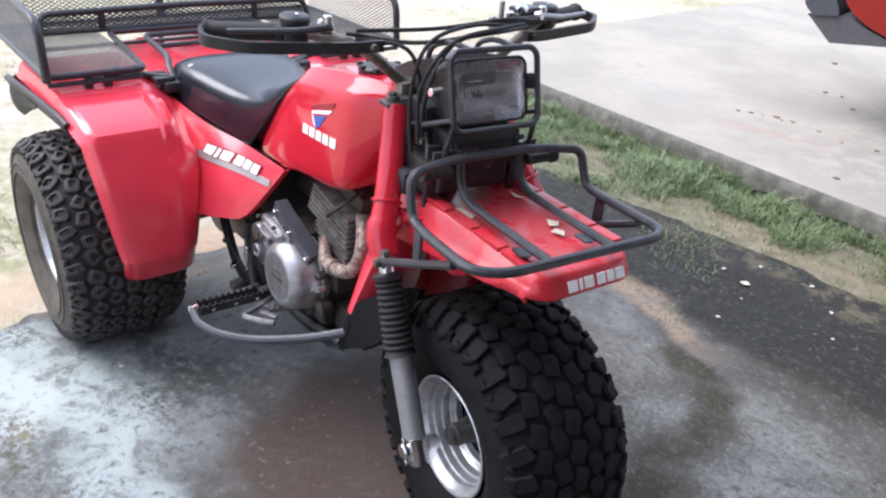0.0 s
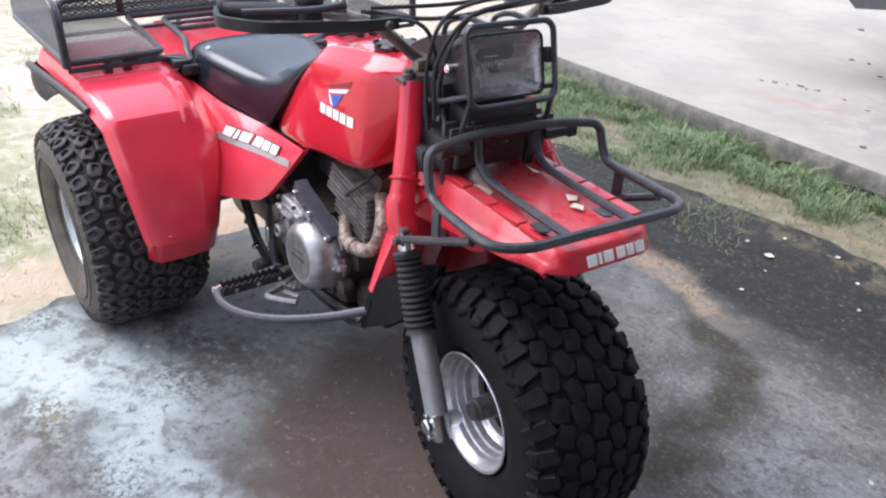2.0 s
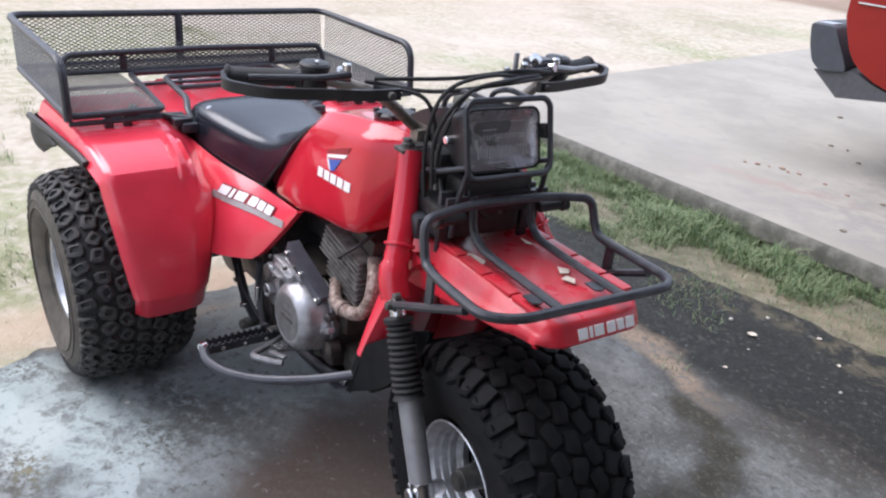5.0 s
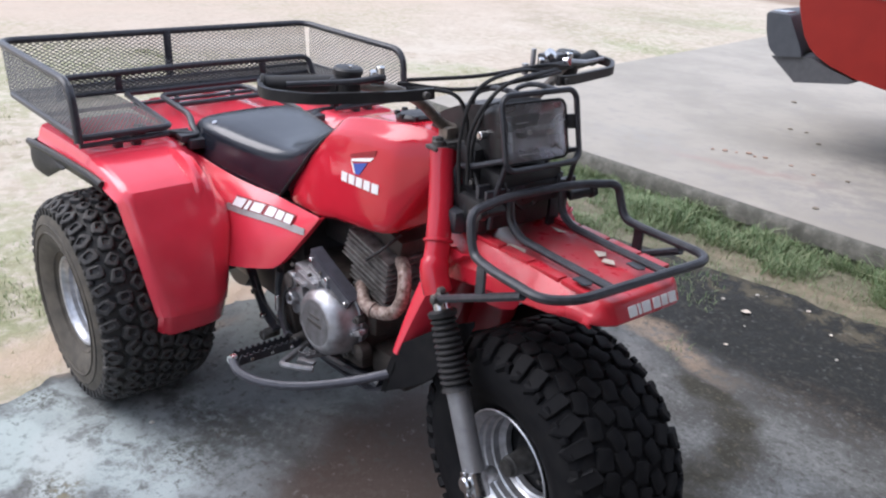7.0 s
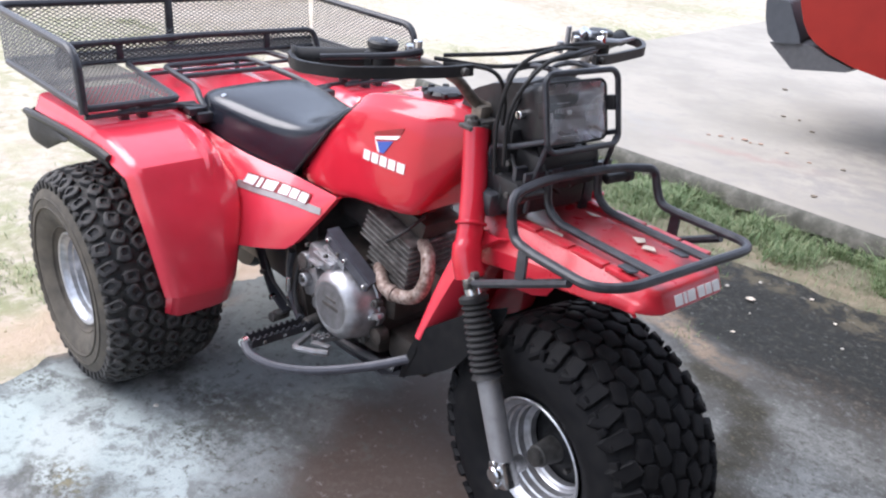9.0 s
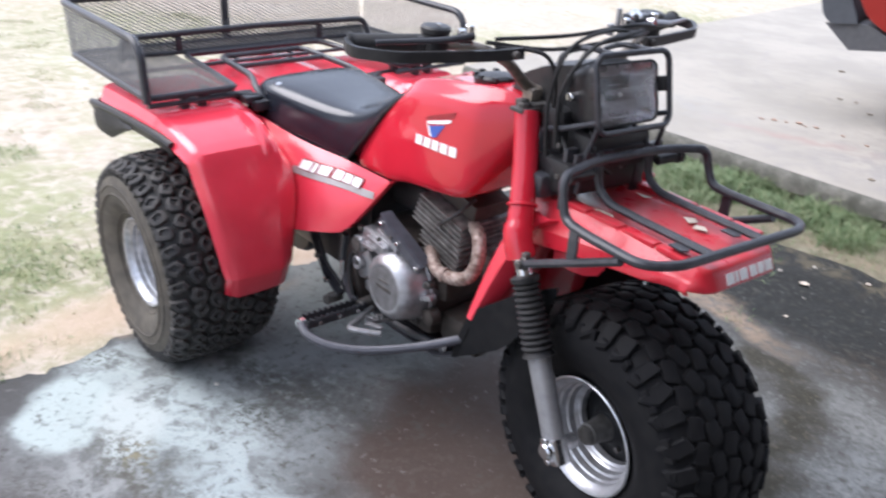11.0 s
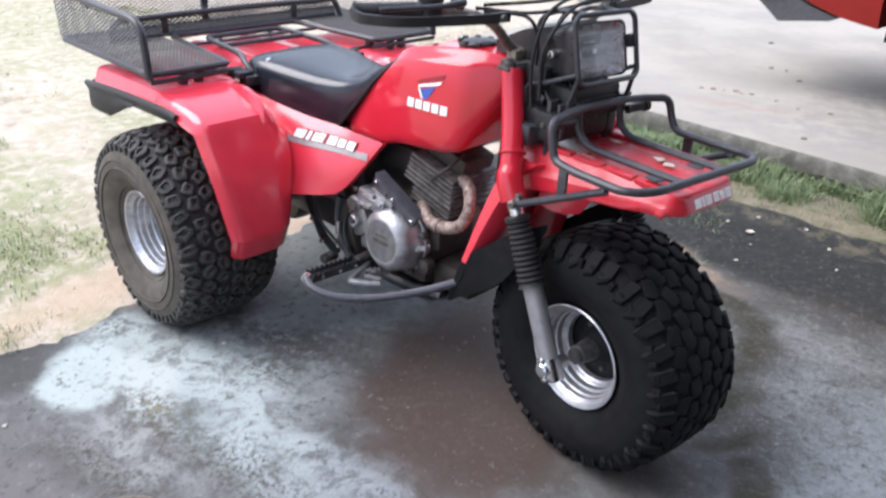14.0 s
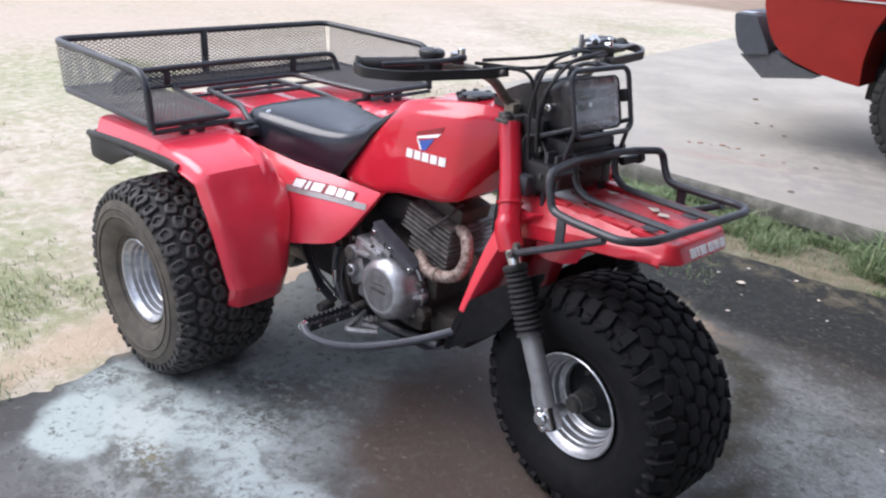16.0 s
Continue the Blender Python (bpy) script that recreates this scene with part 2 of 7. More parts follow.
def slab_material():
    g = Net("stained_concrete", 0.72)
    w, w3 = g.warped(0.22, 5.0), g.warped(0.10, 11.0)
    grain, mid, big = g.noise(150, 6, 0.7).outputs[0], g.noise(28, 8, 0.72).outputs[0], g.noise(4.5, 7, 0.65).outputs[0]
    patch = g.noise(11, 8, 0.72, w).outputs[0]
    soft = g.noise(2.1, 4, 0.5).outputs[0]
    pit = g.noise(66, 6, 0.78).outputs[0]
    col = g.mix(g.ramp(big, 0.35, 0.65), (0.074, 0.074, 0.072), (0.122, 0.125, 0.124))
    col = g.mix(g.math("MULTIPLY", g.ramp(patch, 0.50, 0.62), 0.55), col, (0.205, 0.214, 0.210))
    col = g.mix(g.math("MULTIPLY", g.ramp(patch, 0.46, 0.36), 0.5), col, (0.075, 0.070, 0.066))

    def stain(fac, colour, amount=1.0):
        nonlocal col
        col = g.mix(g.math("MULTIPLY", fac, amount), col, colour)

    def broken(spot, lo=0.38, hi=0.56, floor=0.22, tex=None):
        return g.math("MULTIPLY", spot, g.ramp(tex or patch, lo, hi, floor, 1.0))

    def union(vec, spots, soft):
        out = None
        for q in spots:
            v = g.spot(vec, *q, soft=soft)
            out = v if out is None else g.math("MAXIMUM", out, v)
        return out

    # darker cement towards the low wall
    stain(g.spot(w, 1.55, 0.75, 0.70, 0.60, 0, soft=0.5), (0.084, 0.079, 0.068), 0.6)
    # lime-washed field beside the rear wheel, in loose overlapping clouds
    for s, c, a in (((0.36, -0.66, 0.34, 0.20, 18), (0.40, 0.455, 0.445), 0.95), ((0.62, -0.60, 0.34, 0.13, -32), (0.38, 0.43, 0.425), 0.92), ((0.80, -0.66, 0.30, 0.12, 14), (0.355, 0.405, 0.405), 0.9), ((1.10, -0.55, 0.36, 0.16, 26), (0.30, 0.33, 0.35), 0.75), ((0.22, -0.42, 0.26, 0.14, 30), (0.34, 0.36, 0.35), 0.75), ((0.02, -0.72, 0.17, 0.15, 30), (0.385, 0.43, 0.415), 0.95), ((0.50, -0.92, 0.34, 0.13, 8), (0.33, 0.34, 0.33), 0.7)):
        stain(broken(g.spot(w, *s, soft=0.8)), c, a)
    for s, c, a in (((1.56, 0.92, 0.22, 0.14, -10), (0.215, 0.218, 0.206), 0.85), ((1.05, 0.79, 0.19, 0.15, 20), (0.20, 0.20, 0.19), 0.8), ((1.28, 0.66, 0.10, 0.11, 10), (0.205, 0.208, 0.20), 0.8), ((1.62, 0.62, 0.15, 0.24, 8), (0.215, 0.226, 0.222), 0.85), ((1.88, 0.45, 0.22, 0.40, 8), (0.225, 0.242, 0.245), 0.85), ((1.84, 0.06, 0.13, 0.24, 0), (0.26, 0.285, 0.292), 0.85), ((0.88, 0.93, 0.14, 0.12, 0), (0.22, 0.218, 0.21), 0.7), ((1.45, -0.45, 0.34, 0.20, 20), (0.225, 0.25, 0.265), 0.6)):
        stain(broken(g.spot(w, *s, soft=0.7), 0.36, 0.56, 0.3), c, a)
    right = g.spot(w, 1.50, 0.62, 0.90, 0.60, 0, soft=0.6)
    stain(broken(right, 0.53, 0.62, 0.0, pit), (0.058, 0.054, 0.043), 0.6)
    stain(broken(right, 0.46, 0.38, 0.0, pit), (0.34, 0.34, 0.32), 0.45)
    # the dried puddle of wash
    stain(g.spot(w3, 0.165, -0.885, 0.175, 0.130, -30, soft=0.22), (0.42, 0.475, 0.455), 0.95)
    stain(broken(g.spot(w3, 0.13, -0.90, 0.11, 0.05, 20, soft=0.6), 0.55, 0.62, 0.0, pit), (0.20, 0.215, 0.20), 0.8)
    stain(broken(g.spot(w3, 0.30, -0.76, 0.19, 0.10, -20, soft=0.5), 0.34, 0.5, 0.3), (0.46, 0.50, 0.48), 0.9)
    # paler grey-green cement under the rear axle
    for s, c, a in (((0.20, 0.02, 0.42, 0.26, 20), (0.225, 0.250, 0.240), 0.9), ((0.36, -0.20, 0.22, 0.16, 30), (0.190, 0.205, 0.205), 0.8), ((-0.02, 0.20, 0.30, 0.30, 0), (0.235, 0.255, 0.240), 0.85), ((0.62, -0.42, 0.14, 0.18, 30), (0.240, 0.262, 0.265), 0.75)):
        stain(broken(g.spot(w, *s, soft=0.7), 0.36, 0.56, 0.45), c, a)
    # oily brown patch between the wheels
    stain(g.spot(w, 0.98, -0.11, 0.36, 0.48, 32, soft=0.30), (0.066, 0.044, 0.035), 0.92)
    stain(g.spot(w, 0.78, 0.22, 0.30, 0.26, 0, soft=0.8), (0.082, 0.066, 0.057), 0.7)
    stain(g.spot(w, 0.55, 0.70, 0.55, 0.32, 0, soft=0.8), (0.120, 0.108, 0.094), 0.6)
    stain(broken(g.spot(w, 1.20, 0.02, 0.45, 0.3, 0, soft=0.8), 0.3, 0.6, 0.4), (0.085, 0.063, 0.052), 0.7)
    stain(broken(g.spot(w, 0.98, -0.12, 0.42, 0.42, 20, soft=0.5), 0.50, 0.64, 0.0, mid), (0.125, 0.098, 0.082), 0.45)
    stain(broken(g.spot(w, 0.98, -0.12, 0.42, 0.42, 20, soft=0.5), 0.44, 0.34, 0.0), (0.056, 0.042, 0.036), 0.6)
    stain(broken(g.spot(w, 0.50, -0.42, 0.16, 0.06, 30, soft=0.8), 0.42, 0.54, 0.1, mid), (0.075, 0.080, 0.074), 0.8)
    # black algae along the grass
    stain(g.spot(w, 1.30, 1.57, 1.5, 0.44, 0, soft=0.16), (0.017, 0.018, 0.016), 0.95)
    stain(g.spot(w, 0.2, 1.55, 0.9, 0.55, 0, soft=0.5), (0.022, 0.022, 0.02), 0.9)
    stain(broken(g.spot(w, 1.3, 1.6, 1.4, 0.5, 2, soft=0.5), 0.50, 0.66, 0.0, mid), (0.070, 0.068, 0.055), 0.6)
    stain(broken(g.spot(w, 1.2, 1.80, 1.5, 0.13, 2, soft=0.7), 0.44, 0.60, 0.0), (0.13, 0.112, 0.075), 0.7)
    stain(broken(g.spot(w, 1.55, 1.72, 0.4, 0.10, 8, soft=0.8), 0.46, 0.60, 0.0), (0.15, 0.125, 0.085), 0.5)
    stain(broken(g.spot(w, 1.50, 1.17, 0.45, 0.13, 8, soft=0.8), 0.40, 0.56, 0.0, mid), (0.050, 0.042, 0.034), 0.9)
    stain(broken(g.spot(w, 1.55, 1.14, 0.4, 0.10, 8, soft=0.8), 0.54, 0.64, 0.0, mid), (0.24, 0.215, 0.175), 0.7)
    moss = ((1.22, 0.95, 0.16, 0.07, -8), (1.34, 0.86, 0.12, 0.10, -45), (1.40, 0.72, 0.085, 0.15, -6), (1.42, 0.55, 0.065, 0.13, 0), (1.46, 0.40, 0.065, 0.13, -20), (1.56, 0.25, 0.05, 0.13, -38), (1.66, 0.17, 0.07, 0.06, 0), (1.72, 0.08, 0.045, 0.10, 25))
    path = union(w, moss, 0.6)
    stain(broken(path, 0.34, 0.50, 0.65), (0.046, 0.042, 0.029), 0.95)
    stain(broken(path, 0.54, 0.62, 0.0, mid), (0.20, 0.175, 0.12), 0.5)
    # washed-on sand
    sandy = (0.36, 0.265, 0.185)
    washed = union(w, ((1.00, 1.10, 0.24, 0.06, -14), (0.75, 1.15, 0.22, 0.08, 5), (1.0, 1.98, 0.5, 0.07, 0), (-0.18, -0.70, 0.07, 0.30, 0), (-0.12, -0.30, 0.06, 0.3, 0)), 0.8)
    stain(broken(washed, 0.35, 0.55, 0.1, mid), sandy, 0.8)
    # the damp dark rim beside the earth
    stain(g.spot(w, -0.03, -1.12, 0.16, 0.34, 18, soft=0.45), (0.062, 0.058, 0.055), 0.85)
    stain(broken(g.spot(w3, -0.115, -0.82, 0.050, 0.26, 10, soft=0.7), 0.34, 0.48, 0.2, mid), (0.045, 0.048, 0.044), 0.92)
    stain(broken(g.spot(w, 0.46, -0.30, 0.24, 0.10, 24, soft=0.8), 0.40, 0.52, 0.0, mid), (0.060, 0.064, 0.060), 0.8)
    stain(broken(g.spot(w, 0.45, -0.82, 0.22, 0.09, 10, soft=0.8), 0.46, 0.56, 0.0, mid), (0.10, 0.095, 0.075), 0.8)
    stain(broken(g.spot(w, 0.55, -1.25, 0.6, 0.25, 0, soft=0.7), 0.3, 0.5, 0.3), (0.150, 0.136, 0.132), 0.75)
    # moss, grit and speckled dirt
    stain(g.math("MULTIPLY", g.ramp(mid, 0.55, 0.66), g.ramp(soft, 0.40, 0.60, 0.25, 1.0)), (0.085, 0.080, 0.066), 0.7)
    specks = union(w, ((-0.02, -0.72, 0.11, 0.06, 35), (0.50, -0.48, 0.14, 0.08, 0), (0.34, -0.36, 0.16, 0.06, 20), (0.42, -0.82, 0.14, 0.06, 12), (0.80, -0.76, 0.3, 0.10, 10), (0.60, -1.0, 0.3, 0.06, 14), (0.46, -0.34, 0.10, 0.06, 30)), 0.9)
    stain(broken(specks, 0.49, 0.57, 0.0, pit), (0.060, 0.056, 0.042), 0.85)
    stain(broken(g.spot(w, 0.43, -0.80, 0.10, 0.05, 10, soft=0.9), 0.5, 0.6, 0.0, mid), (0.30, 0.27, 0.17), 0.7)
    stain(g.math("MULTIPLY", g.ramp(mid, 0.53, 0.62), g.ramp(soft, 0.35, 0.6, 0.3, 1.0)), (0.055, 0.052, 0.046), 0.5)
    stain(g.math("MULTIPLY", g.ramp(mid, 0.43, 0.34), g.ramp(patch, 0.35, 0.6, 0.2, 1.0)), (0.36, 0.355, 0.33), 0.35)
    stain(g.ramp(grain, 0.60, 0.72), (0.07, 0.066, 0.058), 0.5)
    stain(g.ramp(grain, 0.37, 0.28), (0.50, 0.50, 0.47), 0.28)
    g.l.new(g.ramp(patch, 0.35, 0.65, 0.62, 0.88), g.b.inputs["Roughness"])
    g.b.inputs["Specular IOR Level"].default_value = 0.28
    g.relief(g.math("ADD", grain, g.math("MULTIPLY", mid, 2.0)), 0.35, 0.004)
    return g.done(col)


def sand_material():
    g = Net("sandy_earth", 0.92)
    grain, mid, big, huge = g.noise(120, 6, 0.7).outputs[0], g.noise(14, 7, 0.65).outputs[0], g.noise(1.6, 6, 0.6).outputs[0], g.noise(0.35, 4, 0.55).outputs[0]
    col = g.mix(g.ramp(mid, 0.35, 0.65), (0.565, 0.490, 0.400), (0.470, 0.390, 0.305))
    col = g.mix(g.math("MULTIPLY", g.ramp(big, 0.48, 0.62), 0.6), col, (0.605, 0.54, 0.45))
    w = g.warped(1.2, 1.2)
    green = g.math("MULTIPLY", g.ramp(huge, 0.46, 0.60), g.ramp(mid, 0.42, 0.58))
    col = g.mix(g.math("MULTIPLY", green, 0.4), col, (0.30, 0.31, 0.16))
    for s in ((-4.7, 0.8, 1.6, 1.1, 0), (-2.9, 6.9, 0.9, 0.35, 0), (-7.5, -0.5, 2.2, 1.6, 0), (-3.2, 3.8, 0.8, 0.3, 30), (-3.9, 9.6, 1.3, 0.5, 20)):
        col = g.mix(g.math("MULTIPLY", g.spot(w, *s, soft=0.8), g.ramp(mid, 0.35, 0.6, 0.15, 0.6)), col, (0.30, 0.335, 0.17))
    for s, a in (((-5.2, 7.6, 2.0, 0.6, -35), 0.6), ((-4.6, 9.4, 1.6, 0.7, -30), 0.7), ((-7.2, 8.8, 1.8, 0.5, -40), 0.5), ((-6.0, 4.2, 1.2, 0.4, -50), 0.5)):
        col = g.mix(g.math("MULTIPLY", g.math("MULTIPLY", g.spot(w, *s, soft=0.9), g.ramp(g.noise(5, 7, 0.7).outputs[0], 0.40, 0.58)), a), col, (0.33, 0.285, 0.20))
    col = g.mix(g.math("MULTIPLY", g.ramp(g.noise(7, 5, 0.6).outputs[0], 0.62, 0.70), 0.45), col, (0.30, 0.25, 0.17))
    lawn = g.spot(g.warped(0.3, 3.0), 0.55, 2.16, 2.7, 0.50, 3, soft=0.25)
    col = g.mix(g.math("MULTIPLY", lawn, g.ramp(mid, 0.66, 0.42, 0.70, 0.97)), col, (0.140, 0.130, 0.078))
    for s in ((0.70, 2.03, 0.24, 0.10, 0), (1.12, 2.02, 0.36, 0.12, 3), (1.85, 2.05, 0.5, 0.12, 3)):
        col = g.mix(g.math("MULTIPLY", g.math("MULTIPLY", g.spot(g.warped(0.25, 6.0), *s, soft=0.9), g.ramp(mid, 0.35, 0.6, 0.35, 1.0)), 0.8), col, (0.27, 0.215, 0.145))
    for s in ((-0.75, -0.85, 0.60, 0.30, 20), (-1.4, -0.6, 0.9, 0.4, 0), (-1.8, 0.5, 0.9, 0.4, 30), (-2.4, -1.2, 1.2, 0.6, 0)):
        col = g.mix(g.math("MULTIPLY", g.spot(g.warped(0.4, 3.0), *s, soft=0.9), g.ramp(mid, 0.38, 0.58, 0.15, 0.7)), col, (0.25, 0.275, 0.125))
    col = g.mix(g.math("MULTIPLY", g.ramp(grain, 0.58, 0.70), 0.5), col, (0.25, 0.19, 0.13))
    for s in ((-0.30, -0.55, 0.16, 0.50, 4), (-0.32, -0.05, 0.14, 0.5, 0), (-0.22, -1.02, 0.12, 0.16, 30)):
        col = g.mix(g.math("MULTIPLY", g.spot(g.warped(0.2, 6.0), *s, soft=0.8), 0.8), col, (0.54, 0.405, 0.29))
    near = g.n.new("ShaderNodeSeparateXYZ")
    g.l.new(g.xyz, near.inputs[0])
    turf = g.math("MULTIPLY", g.ramp(g.noise(5.5, 8, 0.68, g.warped(0.3, 2.0)).outputs[0], 0.47, 0.60), g.ramp(near.outputs[0], -0.30, -0.9))
    turf = g.math("MULTIPLY", turf, g.ramp(near.outputs[1], 1.2, -0.6, 0.12, 0.60))
    turf = g.math("MULTIPLY", turf, g.ramp(near.outputs[0], -3.4, -1.2, 0.3, 1.0))
    col = g.mix(turf, col, (0.335, 0.340, 0.185))
    far = g.n.new("ShaderNodeSeparateXYZ")
    g.l.new(g.xyz, far.inputs[0])
    col = g.mix(g.math("MULTIPLY", g.ramp(far.outputs[1], 13.6, 14.6), 0.8), col, (0.20, 0.12, 0.075))
    col = g.mix(g.math("MULTIPLY", g.ramp(far.outputs[0], -4.0, -8.5), g.ramp(big, 0.36, 0.60, 0.25, 0.65)), col, (0.50, 0.385, 0.295))
    g.relief(g.math("ADD", grain, g.math("MULTIPLY", mid, 5.0)), 0.5, 0.01)
    return g.done(col)


def driveway_material():
    g = Net("pale_driveway_concrete", 0.85)
    grain, mid, big = g.noise(110, 6, 0.7).outputs[0], g.noise(9, 7, 0.65).outputs[0], g.noise(1.3, 5, 0.6).outputs[0]
    col = g.mix(g.ramp(big, 0.35, 0.65), (0.408, 0.371, 0.316), (0.327, 0.300, 0.256))
    col = g.mix(g.math("MULTIPLY", g.ramp(mid, 0.50, 0.68), 0.5), col, (0.30, 0.28, 0.26))
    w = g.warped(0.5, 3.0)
    # the last, widest oval paints the truck's shade on the drive in grey
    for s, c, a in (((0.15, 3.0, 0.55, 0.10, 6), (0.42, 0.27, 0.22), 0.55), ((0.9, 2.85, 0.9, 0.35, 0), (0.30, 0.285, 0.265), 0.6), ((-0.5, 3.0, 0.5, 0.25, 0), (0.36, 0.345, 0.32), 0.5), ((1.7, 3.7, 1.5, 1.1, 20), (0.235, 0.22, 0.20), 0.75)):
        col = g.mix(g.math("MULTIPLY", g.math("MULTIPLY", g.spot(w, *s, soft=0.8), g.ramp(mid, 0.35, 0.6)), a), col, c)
    col = g.mix(g.math("MULTIPLY", g.ramp(grain, 0.62, 0.72), 0.5), col, (0.16, 0.15, 0.14))
    g.relief(g.math("ADD", grain, mid), 0.3, 0.004)
    return g.done(col)


def kerb_material():
    g = Net("weathered_kerb_concrete", 0.88)
    grain, mid = g.noise(90, 6, 0.7).outputs[0], g.noise(11, 7, 0.65).outputs[0]
    col = g.mix(g.ramp(mid, 0.36, 0.62), (0.185, 0.175, 0.150), (0.100, 0.097, 0.080))
    col = g.mix(g.math("MULTIPLY", g.ramp(grain, 0.36, 0.26), 0.5), col, (0.42, 0.41, 0.38))
    g.relief(g.math("ADD", grain, mid), 0.6, 0.006)
    return g.done(col)


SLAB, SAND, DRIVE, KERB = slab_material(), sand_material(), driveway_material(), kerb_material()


def glass_material():
    m = bpy.data.materials.new("ribbed_lamp_glass")
    m.use_nodes = True
    n, l = links_of(m)
    b = n["Principled BSDF"]
    b.inputs["Base Color"].default_value = (0.82, 0.82, 0.82, 1)
    b.inputs["Roughness"].default_value = 0.02
    b.inputs["Transmission Weight"].default_value = 0.95
    b.inputs["IOR"].default_value = 1.45
    return m


GLASS = glass_material()


# ---- building kit ----
def raw(verts, faces, smooth=True):
    me = bpy.data.meshes.new("mesh")
    me.from_pydata([tuple(v) for v in verts], [], [tuple(f) for f in faces])
    me.update()
    for p in me.polygons:
        p.use_smooth = smooth
    return me


def join(*pieces):
    """Many (verts, faces) as one."""
    verts, faces = [], []
    for v, f in pieces:
        k = len(verts)
        verts += [tuple(q) for q in v]
        faces += [tuple(i + k for i in q) for q in f]
    return verts, faces


def part(name, geo, material, parent=None, label="", smooth=True, sharp=35, kind=""):
    """One mesh object from (verts, faces), under a thing or a part."""
    me = raw(*geo, smooth)
    me.materials.append(material)
    bm = bmesh.new()
    bm.from_mesh(me)
    bmesh.ops.recalc_face_normals(bm, faces=bm.faces)
    for e in bm.edges:
        if len(e.link_faces) == 2 and e.calc_face_angle(0) > radians(sharp):
            e.smooth = False
    bm.to_mesh(me)
    bm.free()
    ob = new(name, me)
    if parent:
        ob.parent = parent
    if label or kind:
        tagged(ob, label=label, kind=kind)
    return ob


def thing(name, label, category, at=(0, 0, 0), group=""):
    ob = new(name)
    ob.location = at
    return tagged(ob, label, category, group)


def rounded(points, radius, n=6, closed=False):
    """A polyline whose corners are turned on arcs of about that radius."""
    P = [Vector(p) for p in points]
    out = []
    for i, p in enumerate(P):
        if not closed and i in (0, len(P) - 1):
            out.append(p)
            continue
        a, b = P[i - 1] - p, P[(i + 1) % len(P)] - p
        r = min(radius, a.length * 0.49, b.length * 0.49)
        s, e = p + a.normalized() * r, p + b.normalized() * r
        for k in range(n + 1):
            t = k / n
            out.append(s * (1 - t) ** 2 + p * 2 * t * (1 - t) + e * t * t)
    return out


def spline(points, n=8):
    """A smooth curve through the points."""
    P = [Vector(p) for p in points]
    P = [P[0] * 2 - P[1]] + P + [P[-1] * 2 - P[-2]]
    out = []
    for i in range(1, len(P) - 2):
        for k in range(n):
            t = k / n
            a, b, c, d = P[i - 1 : i + 3]
            out.append(0.5 * (2 * b + (c - a) * t + (2 * a - 5 * b + 4 * c - d) * t * t + (3 * b - a - 3 * c + d) * t**3))
    return out + [P[-2]]


def tube(points, r, seg=8, closed=False, flat=None):
    """A pipe along a line; r may be one radius a point; flat: (width, thickness) of a strap, wide along z."""
    P = [Vector(p) for p in points]
    n = len(P)
    R = list(r) if isinstance(r, (list, tuple)) else [r] * n
    verts, faces = [], []
    side = None
    for i, p in enumerate(P):
        d = (P[(i + 1) % n] - P[i - 1]) if closed else (P[min(i + 1, n - 1)] - P[max(i - 1, 0)])
        d.normalize()
        if flat:
            side = d.cross(Vector((0, 0, 1))).normalized()
        elif side is None:
            side = d.orthogonal().normalized()
        side = (side - d * side.dot(d)).normalized()
        up = d.cross(side)
        if flat:
            w, t = flat[0] / 2, flat[1] / 2
            ring = [(-t, -w), (t, -w), (t, w), (-t, w)]
            verts += [p + side * a + up * b for a, b in ring]
        else:
            verts += [p + (side * math.cos(a) + up * math.sin(a)) * R[i] for a in [2 * math.pi * k / seg for k in range(seg)]]
    m = 4 if flat else seg
    for i in range(n if closed else n - 1):
        j = (i + 1) % n
        faces += [(i * m + k, i * m + (k + 1) % m, j * m + (k + 1) % m, j * m + k) for k in range(m)]
    if not closed:
        faces += [tuple(range(m - 1, -1, -1)), tuple((n - 1) * m + k for k in range(m))]
    return verts, faces


def lathe(profile, centre, axis=(0, 1, 0), seg=48, cap=False):
    """A profile of (distance along the axis, radius) turned round the axis."""
    c, a = Vector(centre), Vector(axis).normalized()
    u = a.orthogonal().normalized()
    v = a.cross(u)
    verts, faces = [], []
    for h, r in profile:
        verts += [c + a * h + (u * math.cos(t) + v * math.sin(t)) * r for t in [2 * math.pi * k / seg for k in range(seg)]]
    for i in range(len(profile) - 1):
        faces += [(i * seg + k, i * seg + (k + 1) % seg, (i + 1) * seg + (k + 1) % seg, (i + 1) * seg + k) for k in range(seg)]
    if cap:
        faces += [tuple(range(seg)), tuple((len(profile) - 1) * seg + k for k in range(seg - 1, -1, -1))]
    return verts, faces


def rod(a, b, r, seg=14, r2=None):
    a, b = Vector(a), Vector(b)
    L = (b - a).length
    r2 = r if r2 is None else r2
    e = min(r, r2) * 0.18
    return lathe([(0, r - e), (e, r), (L - e, r2), (L, r2 - e)], a, b - a, seg, True)


